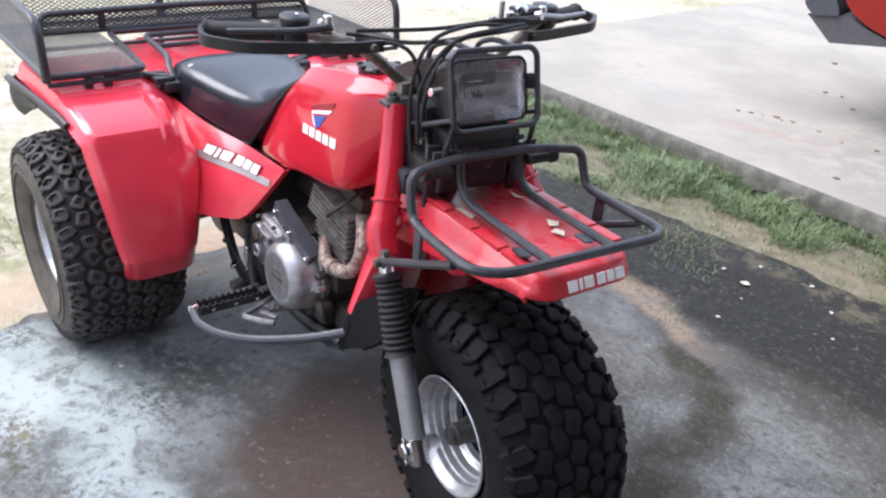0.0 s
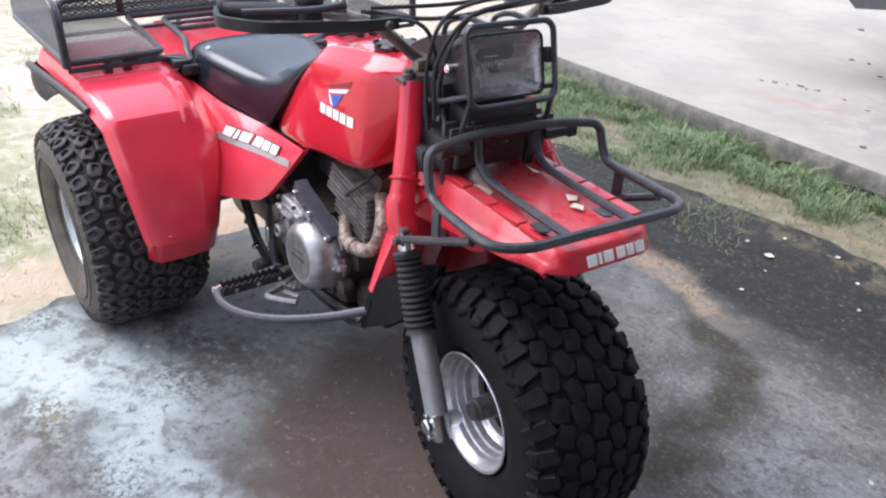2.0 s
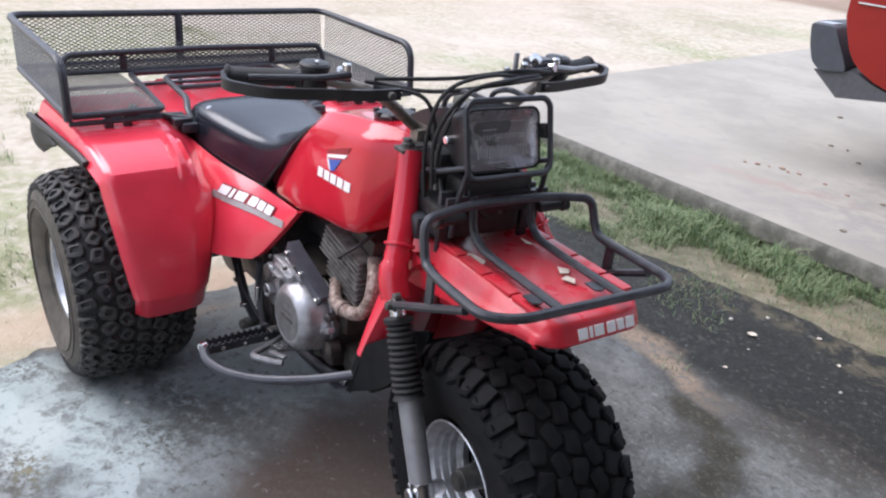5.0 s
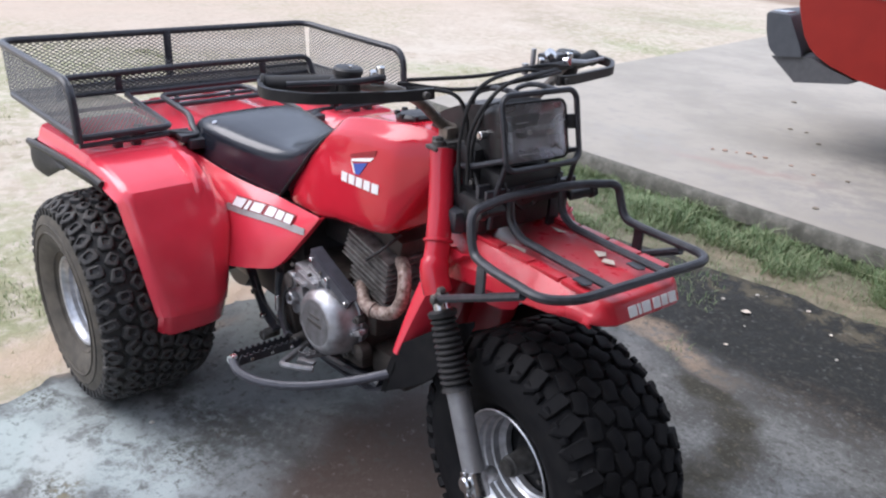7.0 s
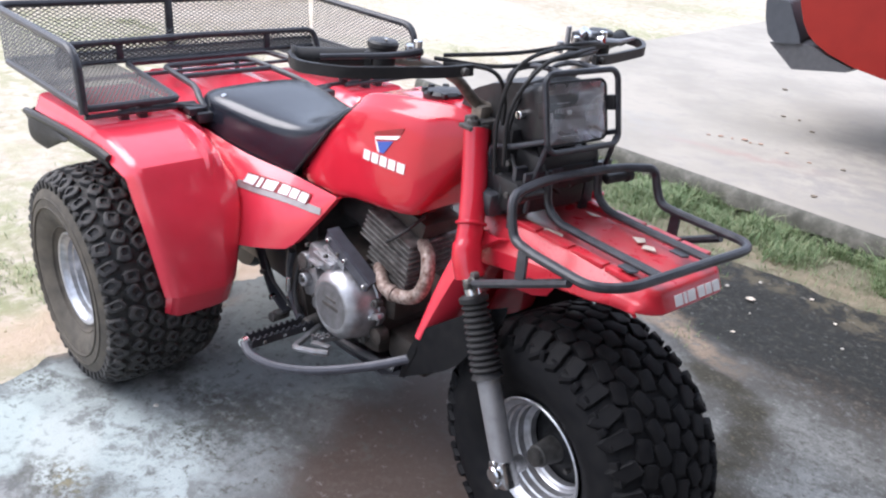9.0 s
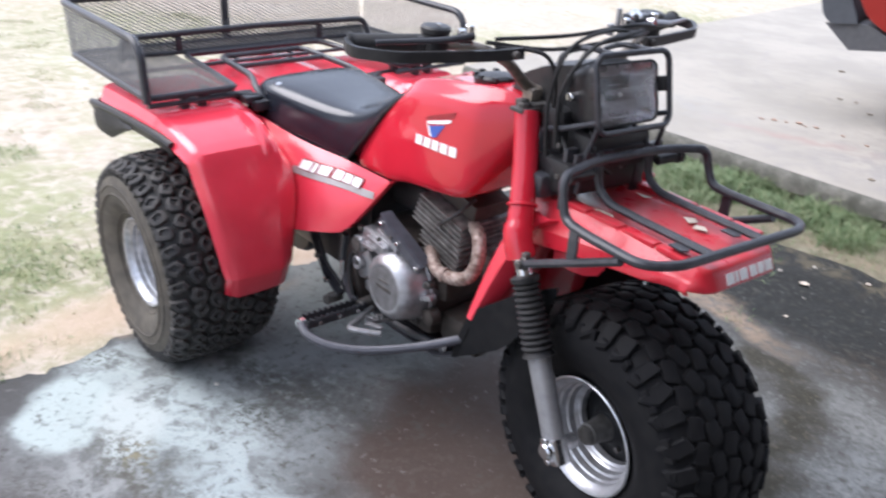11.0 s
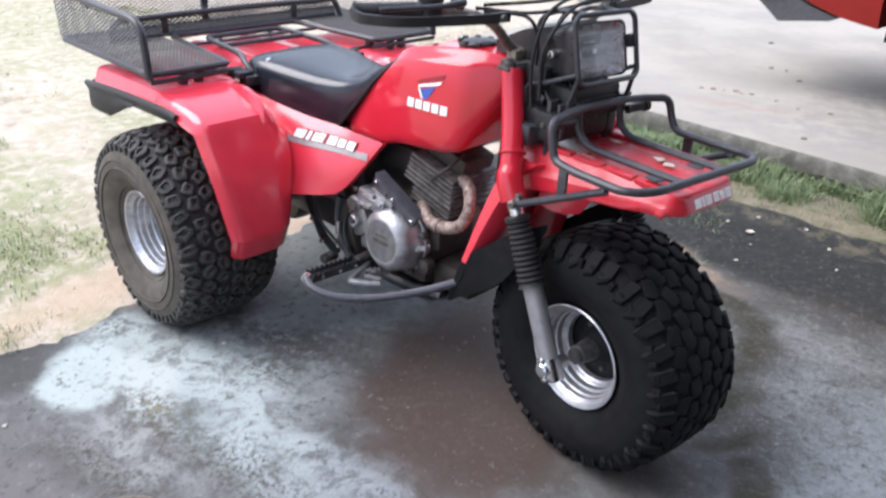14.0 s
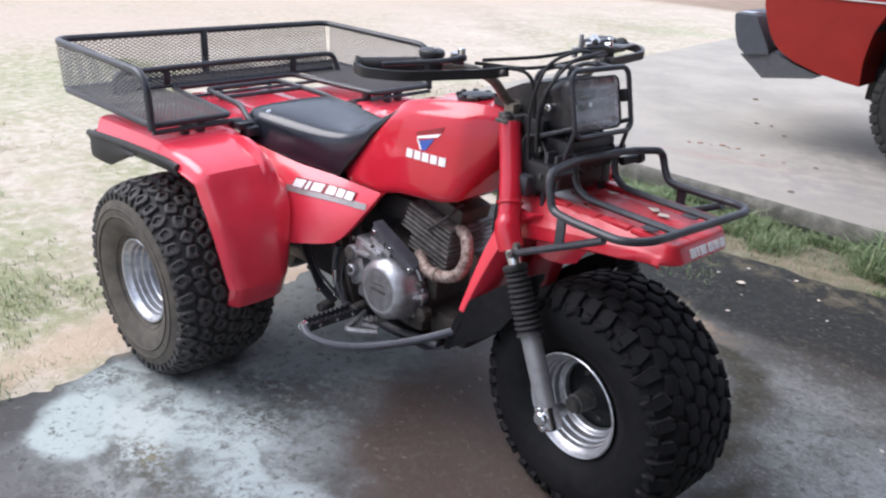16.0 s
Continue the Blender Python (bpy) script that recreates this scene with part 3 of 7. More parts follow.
def block(centre, size, bevel=0.004, turn=None, taper=1.0):
    """A box with chamfered edges; turn: a rotation about its centre; taper narrows its top."""
    x, y, z = (s / 2 for s in size)
    b = min(bevel, x * 0.45, y * 0.45, z * 0.45)
    bm = bmesh.new()
    bmesh.ops.create_cube(bm, size=1)
    for v in bm.verts:
        k = taper if v.co.z > 0 else 1
        v.co = Vector((v.co.x * 2 * x * k, v.co.y * 2 * y * k, v.co.z * 2 * z))
    if b > 0:
        bmesh.ops.bevel(bm, geom=bm.edges[:], offset=b, segments=2, affect="EDGES", profile=0.6)
    R = turn or Matrix.Identity(3)
    verts = [R @ v.co + Vector(centre) for v in bm.verts]
    faces = [[v.index for v in f.verts] for f in bm.faces]
    bm.verts.index_update()
    faces = [[v.index for v in f.verts] for f in bm.faces]
    bm.free()
    return verts, faces


def loft(rings, cap=True, closed=True):
    n = len(rings[0])
    verts = [tuple(p) for ring in rings for p in ring]
    faces = []
    for i in range(len(rings) - 1):
        for k in range(n if closed else n - 1):
            faces.append((i * n + k, i * n + (k + 1) % n, (i + 1) * n + (k + 1) % n, (i + 1) * n + k))
    if cap and closed:
        faces += [tuple(range(n - 1, -1, -1)), tuple((len(rings) - 1) * n + k for k in range(n))]
    return verts, faces


def sheet(rows, thick):
    """A grid of points as a skin with thickness, closed round its rim."""
    a, b = len(rows), len(rows[0])
    G = [[Vector(p) for p in row] for row in rows]
    off = []
    for i in range(a):
        for k in range(b):
            du = G[min(i + 1, a - 1)][k] - G[max(i - 1, 0)][k]
            dv = G[i][min(k + 1, b - 1)] - G[i][max(k - 1, 0)]
            nrm = du.cross(dv)
            off.append(G[i][k] + (nrm.normalized() * thick if nrm.length > 1e-12 else Vector()))
    verts = [p for row in G for p in row] + off
    N = a * b
    faces = []
    for i in range(a - 1):
        for k in range(b - 1):
            q = (i * b + k, i * b + k + 1, (i + 1) * b + k + 1, (i + 1) * b + k)
            faces += [q, tuple(N + j for j in reversed(q))]
    rim = [(i, 0) for i in range(a)] + [(a - 1, k) for k in range(1, b)] + [(i, b - 1) for i in range(a - 2, -1, -1)] + [(0, k) for k in range(b - 2, 0, -1)]
    idx = [i * b + k for i, k in rim]
    for p, q in zip(idx, idx[1:] + idx[:1]):
        faces.append((p, q, N + q, N + p))
    return verts, faces


def plate(outline, thick, origin=(0, 0, 0), ex=(1, 0, 0), ey=(0, 0, 1)):
    """A flat outline (in ex, ey) with thickness along ex x ey."""
    o, ex, ey = Vector(origin), Vector(ex).normalized(), Vector(ey).normalized()
    nz = ex.cross(ey)
    n = len(outline)
    verts = [o + ex * a + ey * b for a, b in outline] + [o + ex * a + ey * b + nz * thick for a, b in outline]
    faces = [tuple(range(n - 1, -1, -1)), tuple(range(n, 2 * n))] + [(i, (i + 1) % n, n + (i + 1) % n, n + i) for i in range(n)]
    return verts, faces


def moved(geo, m):
    v, f = geo
    return [m @ Vector(p) for p in v], f


def resample(points, n):
    P = [Vector(p) for p in spline(points, 10)]
    d = [0]
    for a, b in zip(P, P[1:]):
        d.append(d[-1] + (b - a).length)
    out = []
    for k in range(n):
        s = d[-1] * k / (n - 1)
        i = max(1, next((j for j in range(1, len(d)) if d[j] >= s - 1e-9), len(d) - 1))
        t = (s - d[i - 1]) / max(d[i] - d[i - 1], 1e-9)
        out.append(P[i - 1].lerp(P[i], t))
    return out


# ---- ground ----
def kerb_y(x):
    return 2.440 - 0.010 * x


def rim_y(x):
    """The slab's grass-side rim."""
    return 1.72 + 0.16 * max(-0.6, min(x, 1.0)) + 0.02 * max(0, x - 1.0)


def ground():
    """One sheet of sandy earth out to the horizon, finer near the yard."""
    def axis(lo, hi, step):
        near = np.arange(lo, hi + 1e-6, step)
        return np.concatenate([[-900, -300, -110, -50, -26, lo - 6, lo - 2.5, lo - 0.9], near, [hi + 0.9, hi + 2.5, hi + 6, 34, 60, 120, 300, 900]])

    X, Y = axis(-6, 4, 0.16), axis(-4, 9, 0.16)
    verts = []
    for x in X:
        for y in Y:
            z = -0.02 + 0.022 * noise.noise((x * 0.8, y * 0.8, 1)) + 0.010 * noise.noise((x * 3, y * 3, 4))
            if x > -0.9 and y < 2.6:
                z = min(z, -0.012) - 0.008 * (x > 0.2)
            if y > 1.45 and x > -1.2 and y < 2.9:
                z = -0.02 + 0.012 * noise.noise((x * 4, y * 4, 2))
            if y > kerb_y(x) + 0.2 and x > -2.6:
                z = -0.05
            verts.append((x, y, z))
    n = len(Y)
    faces = [(i * n + k, (i + 1) * n + k, (i + 1) * n + k + 1, i * n + k + 1) for i in range(len(X) - 1) for k in range(n - 1)]
    ob = part("ground", (verts, faces), SAND)
    return tagged(ob, "bare sandy earth with thin patches of grass", "ground", kind="structure")


ground()


def pavement():
    """The trike's slab, its rim ragged where earth has washed over it."""
    edge = []
    for k in range(241):
        y = -3.2 + 4.86 * k / 240
        x = -0.11 - 0.05 * math.sin(y * 1.7) + 0.045 * noise.noise((y * 4, 0, 0)) + 0.036 * noise.noise((y * 13, 2, 0)) + 0.020 * noise.noise((y * 37, 4, 0)) - 0.12 * max(0, min(1, (y + 0.75) / 0.5)) - 0.05 * max(0, y) + 0.85 * max(0, min(0.27, -1.02 - y)) - 0.03 * max(0, min(1, (-0.7 - y) / 0.3))
        edge.append((x, y))
    top = []
    for k in range(121):
        x = edge[-1][0] + (4.2 - edge[-1][0]) * k / 120
        top.append((x, rim_y(x) + 0.05 * noise.noise((x * 3, 7, 0)) + 0.04 * noise.noise((x * 9, 3, 0))))
    ring = edge + top[1:] + [(4.2, -3.2)]
    ob = part("pavement", plate([(x, y) for x, y in ring], 0.12, (0, 0, -0.12), (1, 0, 0), (0, 1, 0)), SLAB, smooth=False)
    return tagged(ob, "old concrete slab mottled with pale, brown and black stains", "pavement", kind="structure")


pavement()


def driveway():
    """The raised concrete drive beyond the grass, with its rough kerb face."""
    def far_x(y):
        return -2.2 - 0.076 * (y - 5)

    H = 0.108
    left = [(far_x(y) + 0.02 * noise.noise((y * 2, 0, 5)), y) for y in np.linspace(kerb_y(-2) + 0.02, 16, 40)]
    ring = [(x, kerb_y(x) + 0.028) for x in np.linspace(6, -1.98, 30)] + left + [(6, 16)]
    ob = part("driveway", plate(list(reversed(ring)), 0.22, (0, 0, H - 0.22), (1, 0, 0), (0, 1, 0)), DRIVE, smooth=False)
    tagged(ob, "pale weathered concrete driveway slab", "driveway", kind="structure")
    rows = []
    for x in np.linspace(-2.0, 6, 401):
        w = 0.014 * noise.noise((x * 7, 1, 0)) + 0.009 * noise.noise((x * 23, 5, 0)) + 0.005 * noise.noise((x * 61, 5, 0))
        chip = 0.004 + 0.016 * max(0, noise.noise((x * 9, 2, 7))) + 0.007 * abs(noise.noise((x * 41, 6, 3)))
        y = kerb_y(x)
        under = 0.012 + 0.020 * math.exp(-((x - 1.05) / 0.3) ** 2) + 0.020 * noise.noise((x * 4.3, 9, 0)) + 0.010 * noise.noise((x * 17, 3, 0))
        rows.append([(x, y + 0.024, -0.1), (x, y + 0.022, under - 0.004), (x, y - 0.004 + w, under), (x, y - 0.004 + w * 0.8, 0.06), (x, y + 0.004 + w, 0.096 - chip), (x, y + 0.014 + w * 0.6, H - chip), (x, y + 0.026, H - 0.001), (x, y + 0.0275, H - 0.001), (x, y + 0.0275, -0.1)])
    ob = part("kerb", loft(rows), KERB, sharp=50)
    tagged(ob, "dark weathered concrete kerb along the driveway", "kerb", kind="structure")


driveway()
# unseen roof and wall, added to cut sky light on the near side
roof = part("light_block_roof", join(block((3.36, -0.3, 2.66), (2.28, 7.4, 0.05), 0.01), *[block((3.36, y, 2.58), (2.28, 0.06, 0.12), 0.006) for y in (-3.6, -2.0, -0.4, 1.2, 2.4)]), BLOCKER_PAINT)
tagged(roof, "unseen plain roof added to dim the light on the slab", "roof", kind="structure")
wall = part("light_block_wall", block((4.3, -0.7, 1.3), (0.16, 6.4, 2.66), 0.005), BLOCKER_PAINT)
tagged(wall, "unseen plain wall added to block light behind the slab", "wall", kind="structure")
ledge = part("low_wall", block((2.37, 0.43, 0.225), (0.8, 0.52, 0.45), 0.01, Matrix.Rotation(radians(10), 3, "Z")), WHITE_PAINT)
tagged(ledge, "low pale painted concrete wall beside the slab", "wall", kind="structure")


# ---- the three-wheeler ----
TRIKE = thing("three_wheeler", "red three-wheeled all-terrain motorcycle with black mesh cargo basket on the slab", "motor tricycle")
STEER = Matrix.Translation((1.2, 0, 0)) @ Matrix.Rotation(radians(-7.44), 4, "Z") @ Matrix.Translation((-1.2, 0, 0))


def body(name, geo, material, parent=None, label="", **k):
    return part(name, geo, material, parent or TRIKE, label, **k)


def front(name, geo, material, parent=None, label="", **k):
    return part(name, moved(geo, STEER), material, parent or TRIKE, label, **k)


GUARD = STEER @ Matrix.Translation((1.2, 0.012, 0.0)) @ Matrix.Rotation(radians(2.5), 4, "Z") @ Matrix.Translation((-1.2, 0, 0))


def guard(name, geo, material, parent=None, label="", **k):
    return part(name, moved(geo, GUARD), material, parent or TRIKE, label, **k)


# wheels
ZC = 0.293


def swell(a, r, fat):
    """A point of the tyre's section; the rear tyres are broader and a little taller."""
    return (a * 1.17, 0.124 + (r - 0.124) * 1.066) if fat else (a, r)


def carcass(cx, cy, fat=False):
    half = [swell(*p, fat) for p in ((0.098, 0.124), (0.104, 0.135), (0.122, 0.155), (0.137, 0.185), (0.141, 0.215), (0.138, 0.240), (0.128, 0.264), (0.110, 0.280), (0.075, 0.288), (0.0, 0.291))]
    prof = [(-a, r) for a, r in half] + [(a, r) for a, r in reversed(half[:-1])]
    return lathe(prof, (cx, cy, ZC), (0, 1, 0), 72)


def sidewall(cx, cy, s, fat=False):
    prof = [(s * a, r) for a, r in [swell(*p, fat) for p in ((0.0995, 0.126), (0.1055, 0.136), (0.1235, 0.155), (0.1385, 0.185), (0.1425, 0.215), (0.1395, 0.238), (0.1340, 0.252))]]
    return lathe(prof, (cx, cy, ZC), (0, 1, 0), 72)


def arc_r(a, fat=False):
    """The carcass's radius at the distance a from its middle."""
    a = abs(a)
    pts = [swell(*p, fat) for p in ((0.0, 0.291), (0.075, 0.288), (0.110, 0.280), (0.128, 0.264), (0.138, 0.240))]
    for (p, q), (r, s) in zip(pts, pts[1:]):
        if a <= r:
            return q + (s - q) * (a - p) / (r - p)
    return pts[-1][1]


def knobs(cx, cy, ringed, seed):
    rnd = random.Random(seed)
    verts, faces = [], []
    rows = [(0.0445 * k, 38) for k in range(-3, 4)] if ringed else [(0.0385 * k, 34) for k in range(-3, 4)]
    for row, (y, n) in enumerate(rows):
        for k in range(n):
            t0 = 2 * math.pi * (k + 0.5 * (row % 2)) / n + rnd.uniform(-0.02, 0.02)
            edge = abs(y) > (0.12 if ringed else 0.11)
            ang = [2 * math.pi * j / 8 + 0.39 for j in range(8)]
            if ringed:
                L, B, h = (0.0185, 0.0195, 0.0125) if not edge else (0.0165, 0.0190, 0.012)
                L, B = L * rnd.uniform(0.86, 1.12), B * rnd.uniform(0.84, 1.12)
                skew = rnd.uniform(-0.6, 0.6) + (0.5 if row % 2 else -0.5)
            else:
                L, B, h = (0.0225, 0.0160, 0.0080) if not edge else (0.0165, 0.0200, 0.0125)
                skew = rnd.uniform(-0.12, 0.12) + (0.30 if row % 2 else -0.30)
            sq = 0.55 if ringed else 0.38
            shape = [(L * math.copysign(abs(math.cos(q)) ** sq, math.cos(q)) * rnd.uniform(0.9, 1.08), B * math.copysign(abs(math.sin(q)) ** sq, math.sin(q)) * rnd.uniform(0.9, 1.08)) for q in ang]
            cs, sn = math.cos(skew), math.sin(skew)

            def put(u, v, lift):
                a = y + (u * sn + v * cs)
                s = u * cs - v * sn
                rr = arc_r(a, ringed)
                na = 0.9 * max(0, (abs(a) - (0.100 if ringed else 0.085))) / 0.05 * (1 if a > 0 else -1)
                k_ = math.hypot(1, na)
                r = rr + lift / k_
                t = t0 + s / 0.29
                verts.append((cx + r * math.cos(t), cy + a + lift * na / k_, ZC + r * math.sin(t)))

            i0 = len(verts)
            for u, v in shape:
                put(u * 1.12, v * 1.12, -0.003)
            for u, v in shape:
                put(u, v, h * 0.86)
            for u, v in shape:
                put(u * 0.86, v * 0.84, h)
            if ringed:
                for u, v in shape:
                    put(u * 0.55 + L * 0.16, v * 0.52, h)
                for u, v in shape:
                    put(u * 0.42 + L * 0.2, v * 0.36, h * 0.4)
            levels = 5 if ringed else 3
            for lv in range(levels - 1):
                for j in range(8):
                    faces.append((i0 + lv * 8 + j, i0 + lv * 8 + (j + 1) % 8, i0 + lv * 8 + 8 + (j + 1) % 8, i0 + lv * 8 + 8 + j))
            faces.append(tuple(i0 + (levels - 1) * 8 + j for j in range(8)))
    return verts, faces


def buttons(cx, cy, s, fat=False):
    """The row of small lugs round the shoulder."""
    out = []
    for k in range(52):
        t = 2 * math.pi * k / 52
        out_a, r = swell(0.131, 0.262, fat)
        e, u = Vector((math.cos(t), 0, math.sin(t))), Vector((-math.sin(t), 0, math.cos(t)))
        c = Vector((cx, cy + s * out_a, ZC)) + e * r
        M = Matrix((u, Vector((0, s, 0)), e)).transposed()
        out.append(block(c, (0.014, 0.012, 0.022), 0.002, M))
    return join(*out)


def grounded(geo):
    """Rubber pressed flat where it meets the slab."""
    v, f = geo
    return [(p[0], p[1], max(p[2], 0.002)) for p in v], f


def rim_geo(cx, cy, s, depth, r_in=0.03):
    """A pressed rim, seen from the side s: rolled lip, stepped barrel and dish."""
    o = 0.112
    prof = [(o - 0.012, 0.120), (o - 0.002, 0.128), (o, 0.133), (o + 0.004, 0.1345), (o + 0.006, 0.132), (o + 0.003, 0.127), (o - 0.006, 0.123), (o - 0.012, 0.117), (o - 0.014, 0.1145), (o - 0.026, 0.113), (o - 0.029, 0.109), (o - 0.044, 0.107), (o - 0.047, 0.102), (o - 0.062, 0.100), (o - 0.066, 0.096), (o - depth, 0.094)]
    return lathe([(s * a, r) for a, r in prof], (cx, cy, ZC), (0, 1, 0), 64)


def wheel_rear(cy):
    s = -1 if cy < 0 else 1
    cy_t = cy - s * 0.014
    w = body("rear_wheel", grounded(carcass(0, cy_t, True)), TYRE_DUSTY, label="dusty black balloon tyre with small ringed knobs")
    body("tread", grounded(knobs(0, cy_t, True, 3)), TREAD_DUSTY, w, sharp=25)
    for q in (-1, 1):
        body("shoulder_lug", grounded(buttons(0, cy_t, q, True)), TREAD_DUSTY, w, kind="stuff")
    for q in (-1, 1):
        body("sidewall", grounded(sidewall(0, cy_t, q, True)), SIDEWALL, w, "dusty olive-grey sidewall")
    for a, r in ((0.1205, 0.150), (0.1432, 0.205), (0.1418, 0.228)):
        a, r = swell(a, r, True)
        body("sidewall_ring", lathe([(s * (a - 0.004), r - 0.003), (s * (a + 0.0016), r - 0.001), (s * (a + 0.0016), r + 0.001), (s * (a - 0.004), r + 0.003)], (0, cy_t, ZC), (0, 1, 0), 64), SIDEWALL, w)
    rim = rim_geo(0, cy, s, 0.085)
    body("rim", rim, ZINC, w, "silver stepped steel rim")
    body("wheel_disc", lathe([(s * 0.027, 0.095), (s * 0.030, 0.06), (s * 0.038, 0.045), (s * 0.038, 0.0)], (0, cy, ZC), (0, 1, 0), 40), ZINC, w)
    nuts = [rod((0.055 * math.cos(a), cy + s * 0.03, ZC + 0.055 * math.sin(a)), (0.055 * math.cos(a), cy + s * 0.046, ZC + 0.055 * math.sin(a)), 0.008, 6) for a in [math.pi / 2 * k + 0.4 for k in range(4)]]
    for g in nuts:
        body("wheel_nut", g, CHROME, w)
    body("hub_cap", rod((0, cy + s * 0.03, ZC), (0, cy + s * 0.062, ZC), 0.024, 20), DARK_DISC, w)
    return w


wheel_rear(-0.461)
wheel_rear(0.461)

FX = 1.298
fw = front("front_wheel", grounded(carcass(FX, 0)), TYRE, label="black knobbly balloon tyre")
front("tread", grounded(knobs(FX, 0, False, 5)), TYRE, fw, sharp=25)
for q in (-1, 1):
    front("shoulder_lug", grounded(buttons(FX, 0, q)), TYRE, fw, kind="stuff")
for q in (-1, 1):
    front("sidewall", grounded(sidewall(FX, 0, q)), TYRE, fw)
    front("rim", join(rim_geo(FX, 0, q, 0.07), lathe([(q * 0.042, 0.094), (q * 0.038, 0.089), (q * 0.024, 0.087)], (FX, 0, ZC), (0, 1, 0), 64)), ZINC, fw, "silver stepped steel rim")
front("brake_drum", join(lathe([(-0.018, 0.090), (-0.020, 0.07), (-0.030, 0.05), (-0.052, 0.035), (-0.055, 0.0)], (FX, 0, ZC), (0, 1, 0), 40), lathe([(0.018, 0.090), (0.020, 0.07), (0.030, 0.05), (0.052, 0.035), (0.055, 0.0)], (FX, 0, ZC), (0, 1, 0), 40)), DARK_DISC, fw, "dark drum inside the rim")
for q in (-1, 1):
    for a in [math.pi / 2 * k + 0.5 for k in range(4)]:
        front("drum_bolt", rod((FX + 0.058 * math.cos(a), q * 0.022, ZC + 0.058 * math.sin(a)), (FX + 0.058 * math.cos(a), q * 0.036, ZC + 0.058 * math.sin(a)), 0.007, 6), DIRTY_CAST, fw)
for q in (-1, 1):
    front("hub", lathe([(q * 0.050, 0.030), (q * 0.064, 0.028), (q * 0.085, 0.025), (q * 0.100, 0.025), (q * 0.102, 0.021), (q * 0.112, 0.020), (q * 0.112, 0.0)], (FX, 0, ZC), (0, 1, 0), 28), HUB_ALLOY, fw, "dull dusty alloy hub")
# fork
LEG = Vector((1.147 - 1.298, 0, 0.616 - 0.30)).normalized()


def on_leg(d, y):
    return Vector((1.298, y, 0.296)) + LEG * d


for s in (-1, 1):
    y = s * 0.192
    low = front("fork_slider", join(lathe([(-0.03, 0.018), (-0.02, 0.022), (0.03, 0.024), (0.19, 0.0245), (0.2, 0.026), (0.206, 0.026)], on_leg(0, y), LEG, 20, True)), FORK_ALLOY, label="dull grey alloy fork leg")
    front("axle_clamp", join(block(on_leg(-0.005, y * 1.01), (0.05, 0.040, 0.06), 0.01, Matrix.Rotation(radians(-26), 3, "Y")), rod((FX, y + s * 0.034, 0.296), (FX, y - s * 0.05, 0.296), 0.018, 16), rod((FX - 0.006, y + s * 0.03, 0.318), (FX - 0.006, y - s * 0.012, 0.318), 0.007, 8), rod((FX + 0.01, y + s * 0.03, 0.274), (FX + 0.01, y - s * 0.012, 0.274), 0.007, 8)), CHROME, low, "bright axle clamp and nuts")
    prof = [(0.0, 0.026)]
    for k in range(11):
        h, r = 0.012 + k * 0.0128, 0.0335 - 0.0005 * k
        prof += [(h, r - 0.006), (h + 0.005, r), (h + 0.0078, r), (h + 0.0122, r - 0.006)]
    prof += [(0.156, 0.03), (0.166, 0.031), (0.17, 0.026), (0.17, 0.017)]
    front("fork_boot", lathe([(0, 0.034), *prof[1:]], on_leg(0.198, y), LEG, 24, True), RUBBER, low, "ribbed black rubber gaiter")
    front("fork_tube", rod(on_leg(0.36, y), on_leg(0.43, y), 0.0175), CHROME, low, "chrome stanchion")
    red = spline([on_leg(0.405, y), on_leg(0.45, y * 0.995), (1.085, s * 0.172, 0.755), (1.045, s * 0.142, 0.84), (1.005, s * 0.118, 0.925)], 6)
    leg = front("fork_upper", tube(red, [0.031 if i < 9 else 0.027 for i in range(len(red))], 16), RED_PAINT, label="red painted upper fork leg")
    front("fork_ring", lathe([(0, 0.030), (0.002, 0.0325), (0.006, 0.0325), (0.008, 0.030)], Vector(red[12]), Vector(red[13]) - Vector(red[12]), 18), RED_PAINT, leg)
    front("fork_clamp", join(block((1.0, s * 0.120, 0.932), (0.040, 0.050, 0.008), 0.003), rod((1.0, s * 0.122, 0.932), (0.998, s * 0.122, 0.946), 0.014, 12), rod((0.998, s * 0.122, 0.944), (0.997, s * 0.122, 0.953), 0.009, 6)), DIRTY_CAST, leg, "dull alloy fork-top bolt")
    front("stay_bolt", join(rod((1.158, s * 0.19, 0.667), (1.158, s * 0.232, 0.667), 0.009, 8), rod((1.158, s * 0.212, 0.667), (1.158, s * 0.217, 0.667), 0.015, 12), rod((1.155, s * 0.2, 0.683), (1.155, s * 0.215, 0.683), 0.008, 8)), DIRTY_CAST, leg)
front("lower_yoke", join(block((1.06, 0, 0.80), (0.10, 0.30, 0.05), 0.015), rod((1.03, 0, 0.72), (0.97, 0, 0.95), 0.035)), BLACK_STEEL)
front("upper_yoke", block((0.985, 0, 0.933), (0.06, 0.225, 0.020), 0.008), DIRTY_CAST)

# front mudguard: stepped deck, lip and rear apron
def guard_section(x, zc, w1, w2, zs, zb):
    e = min(1.0, max(0.0, (1.466 - x) / 0.05))
    half = [(0.0, zc - 0.004 * e), (w1 * 0.50, zc - 0.004 * e), (w1 * 0.56, zc), (w1 * 0.80, zc + 0.001 * e), (w1 * 0.83, zc + 0.007 * e), (w1 - 0.004, zc + 0.007 * e), (w1 + 0.002, zc + 0.002 * e), (w1 + (w2 - w1) * 0.55, zc + (zs - zc) * 0.66), (w2 - 0.004, zs + 0.004), (w2 + 0.001, zs), (w2 + 0.004, zb), (w2, zb - 0.004)]
    return [(x, -y, z) for y, z in reversed(half)] + [(x, y, z) for y, z in half[1:]]


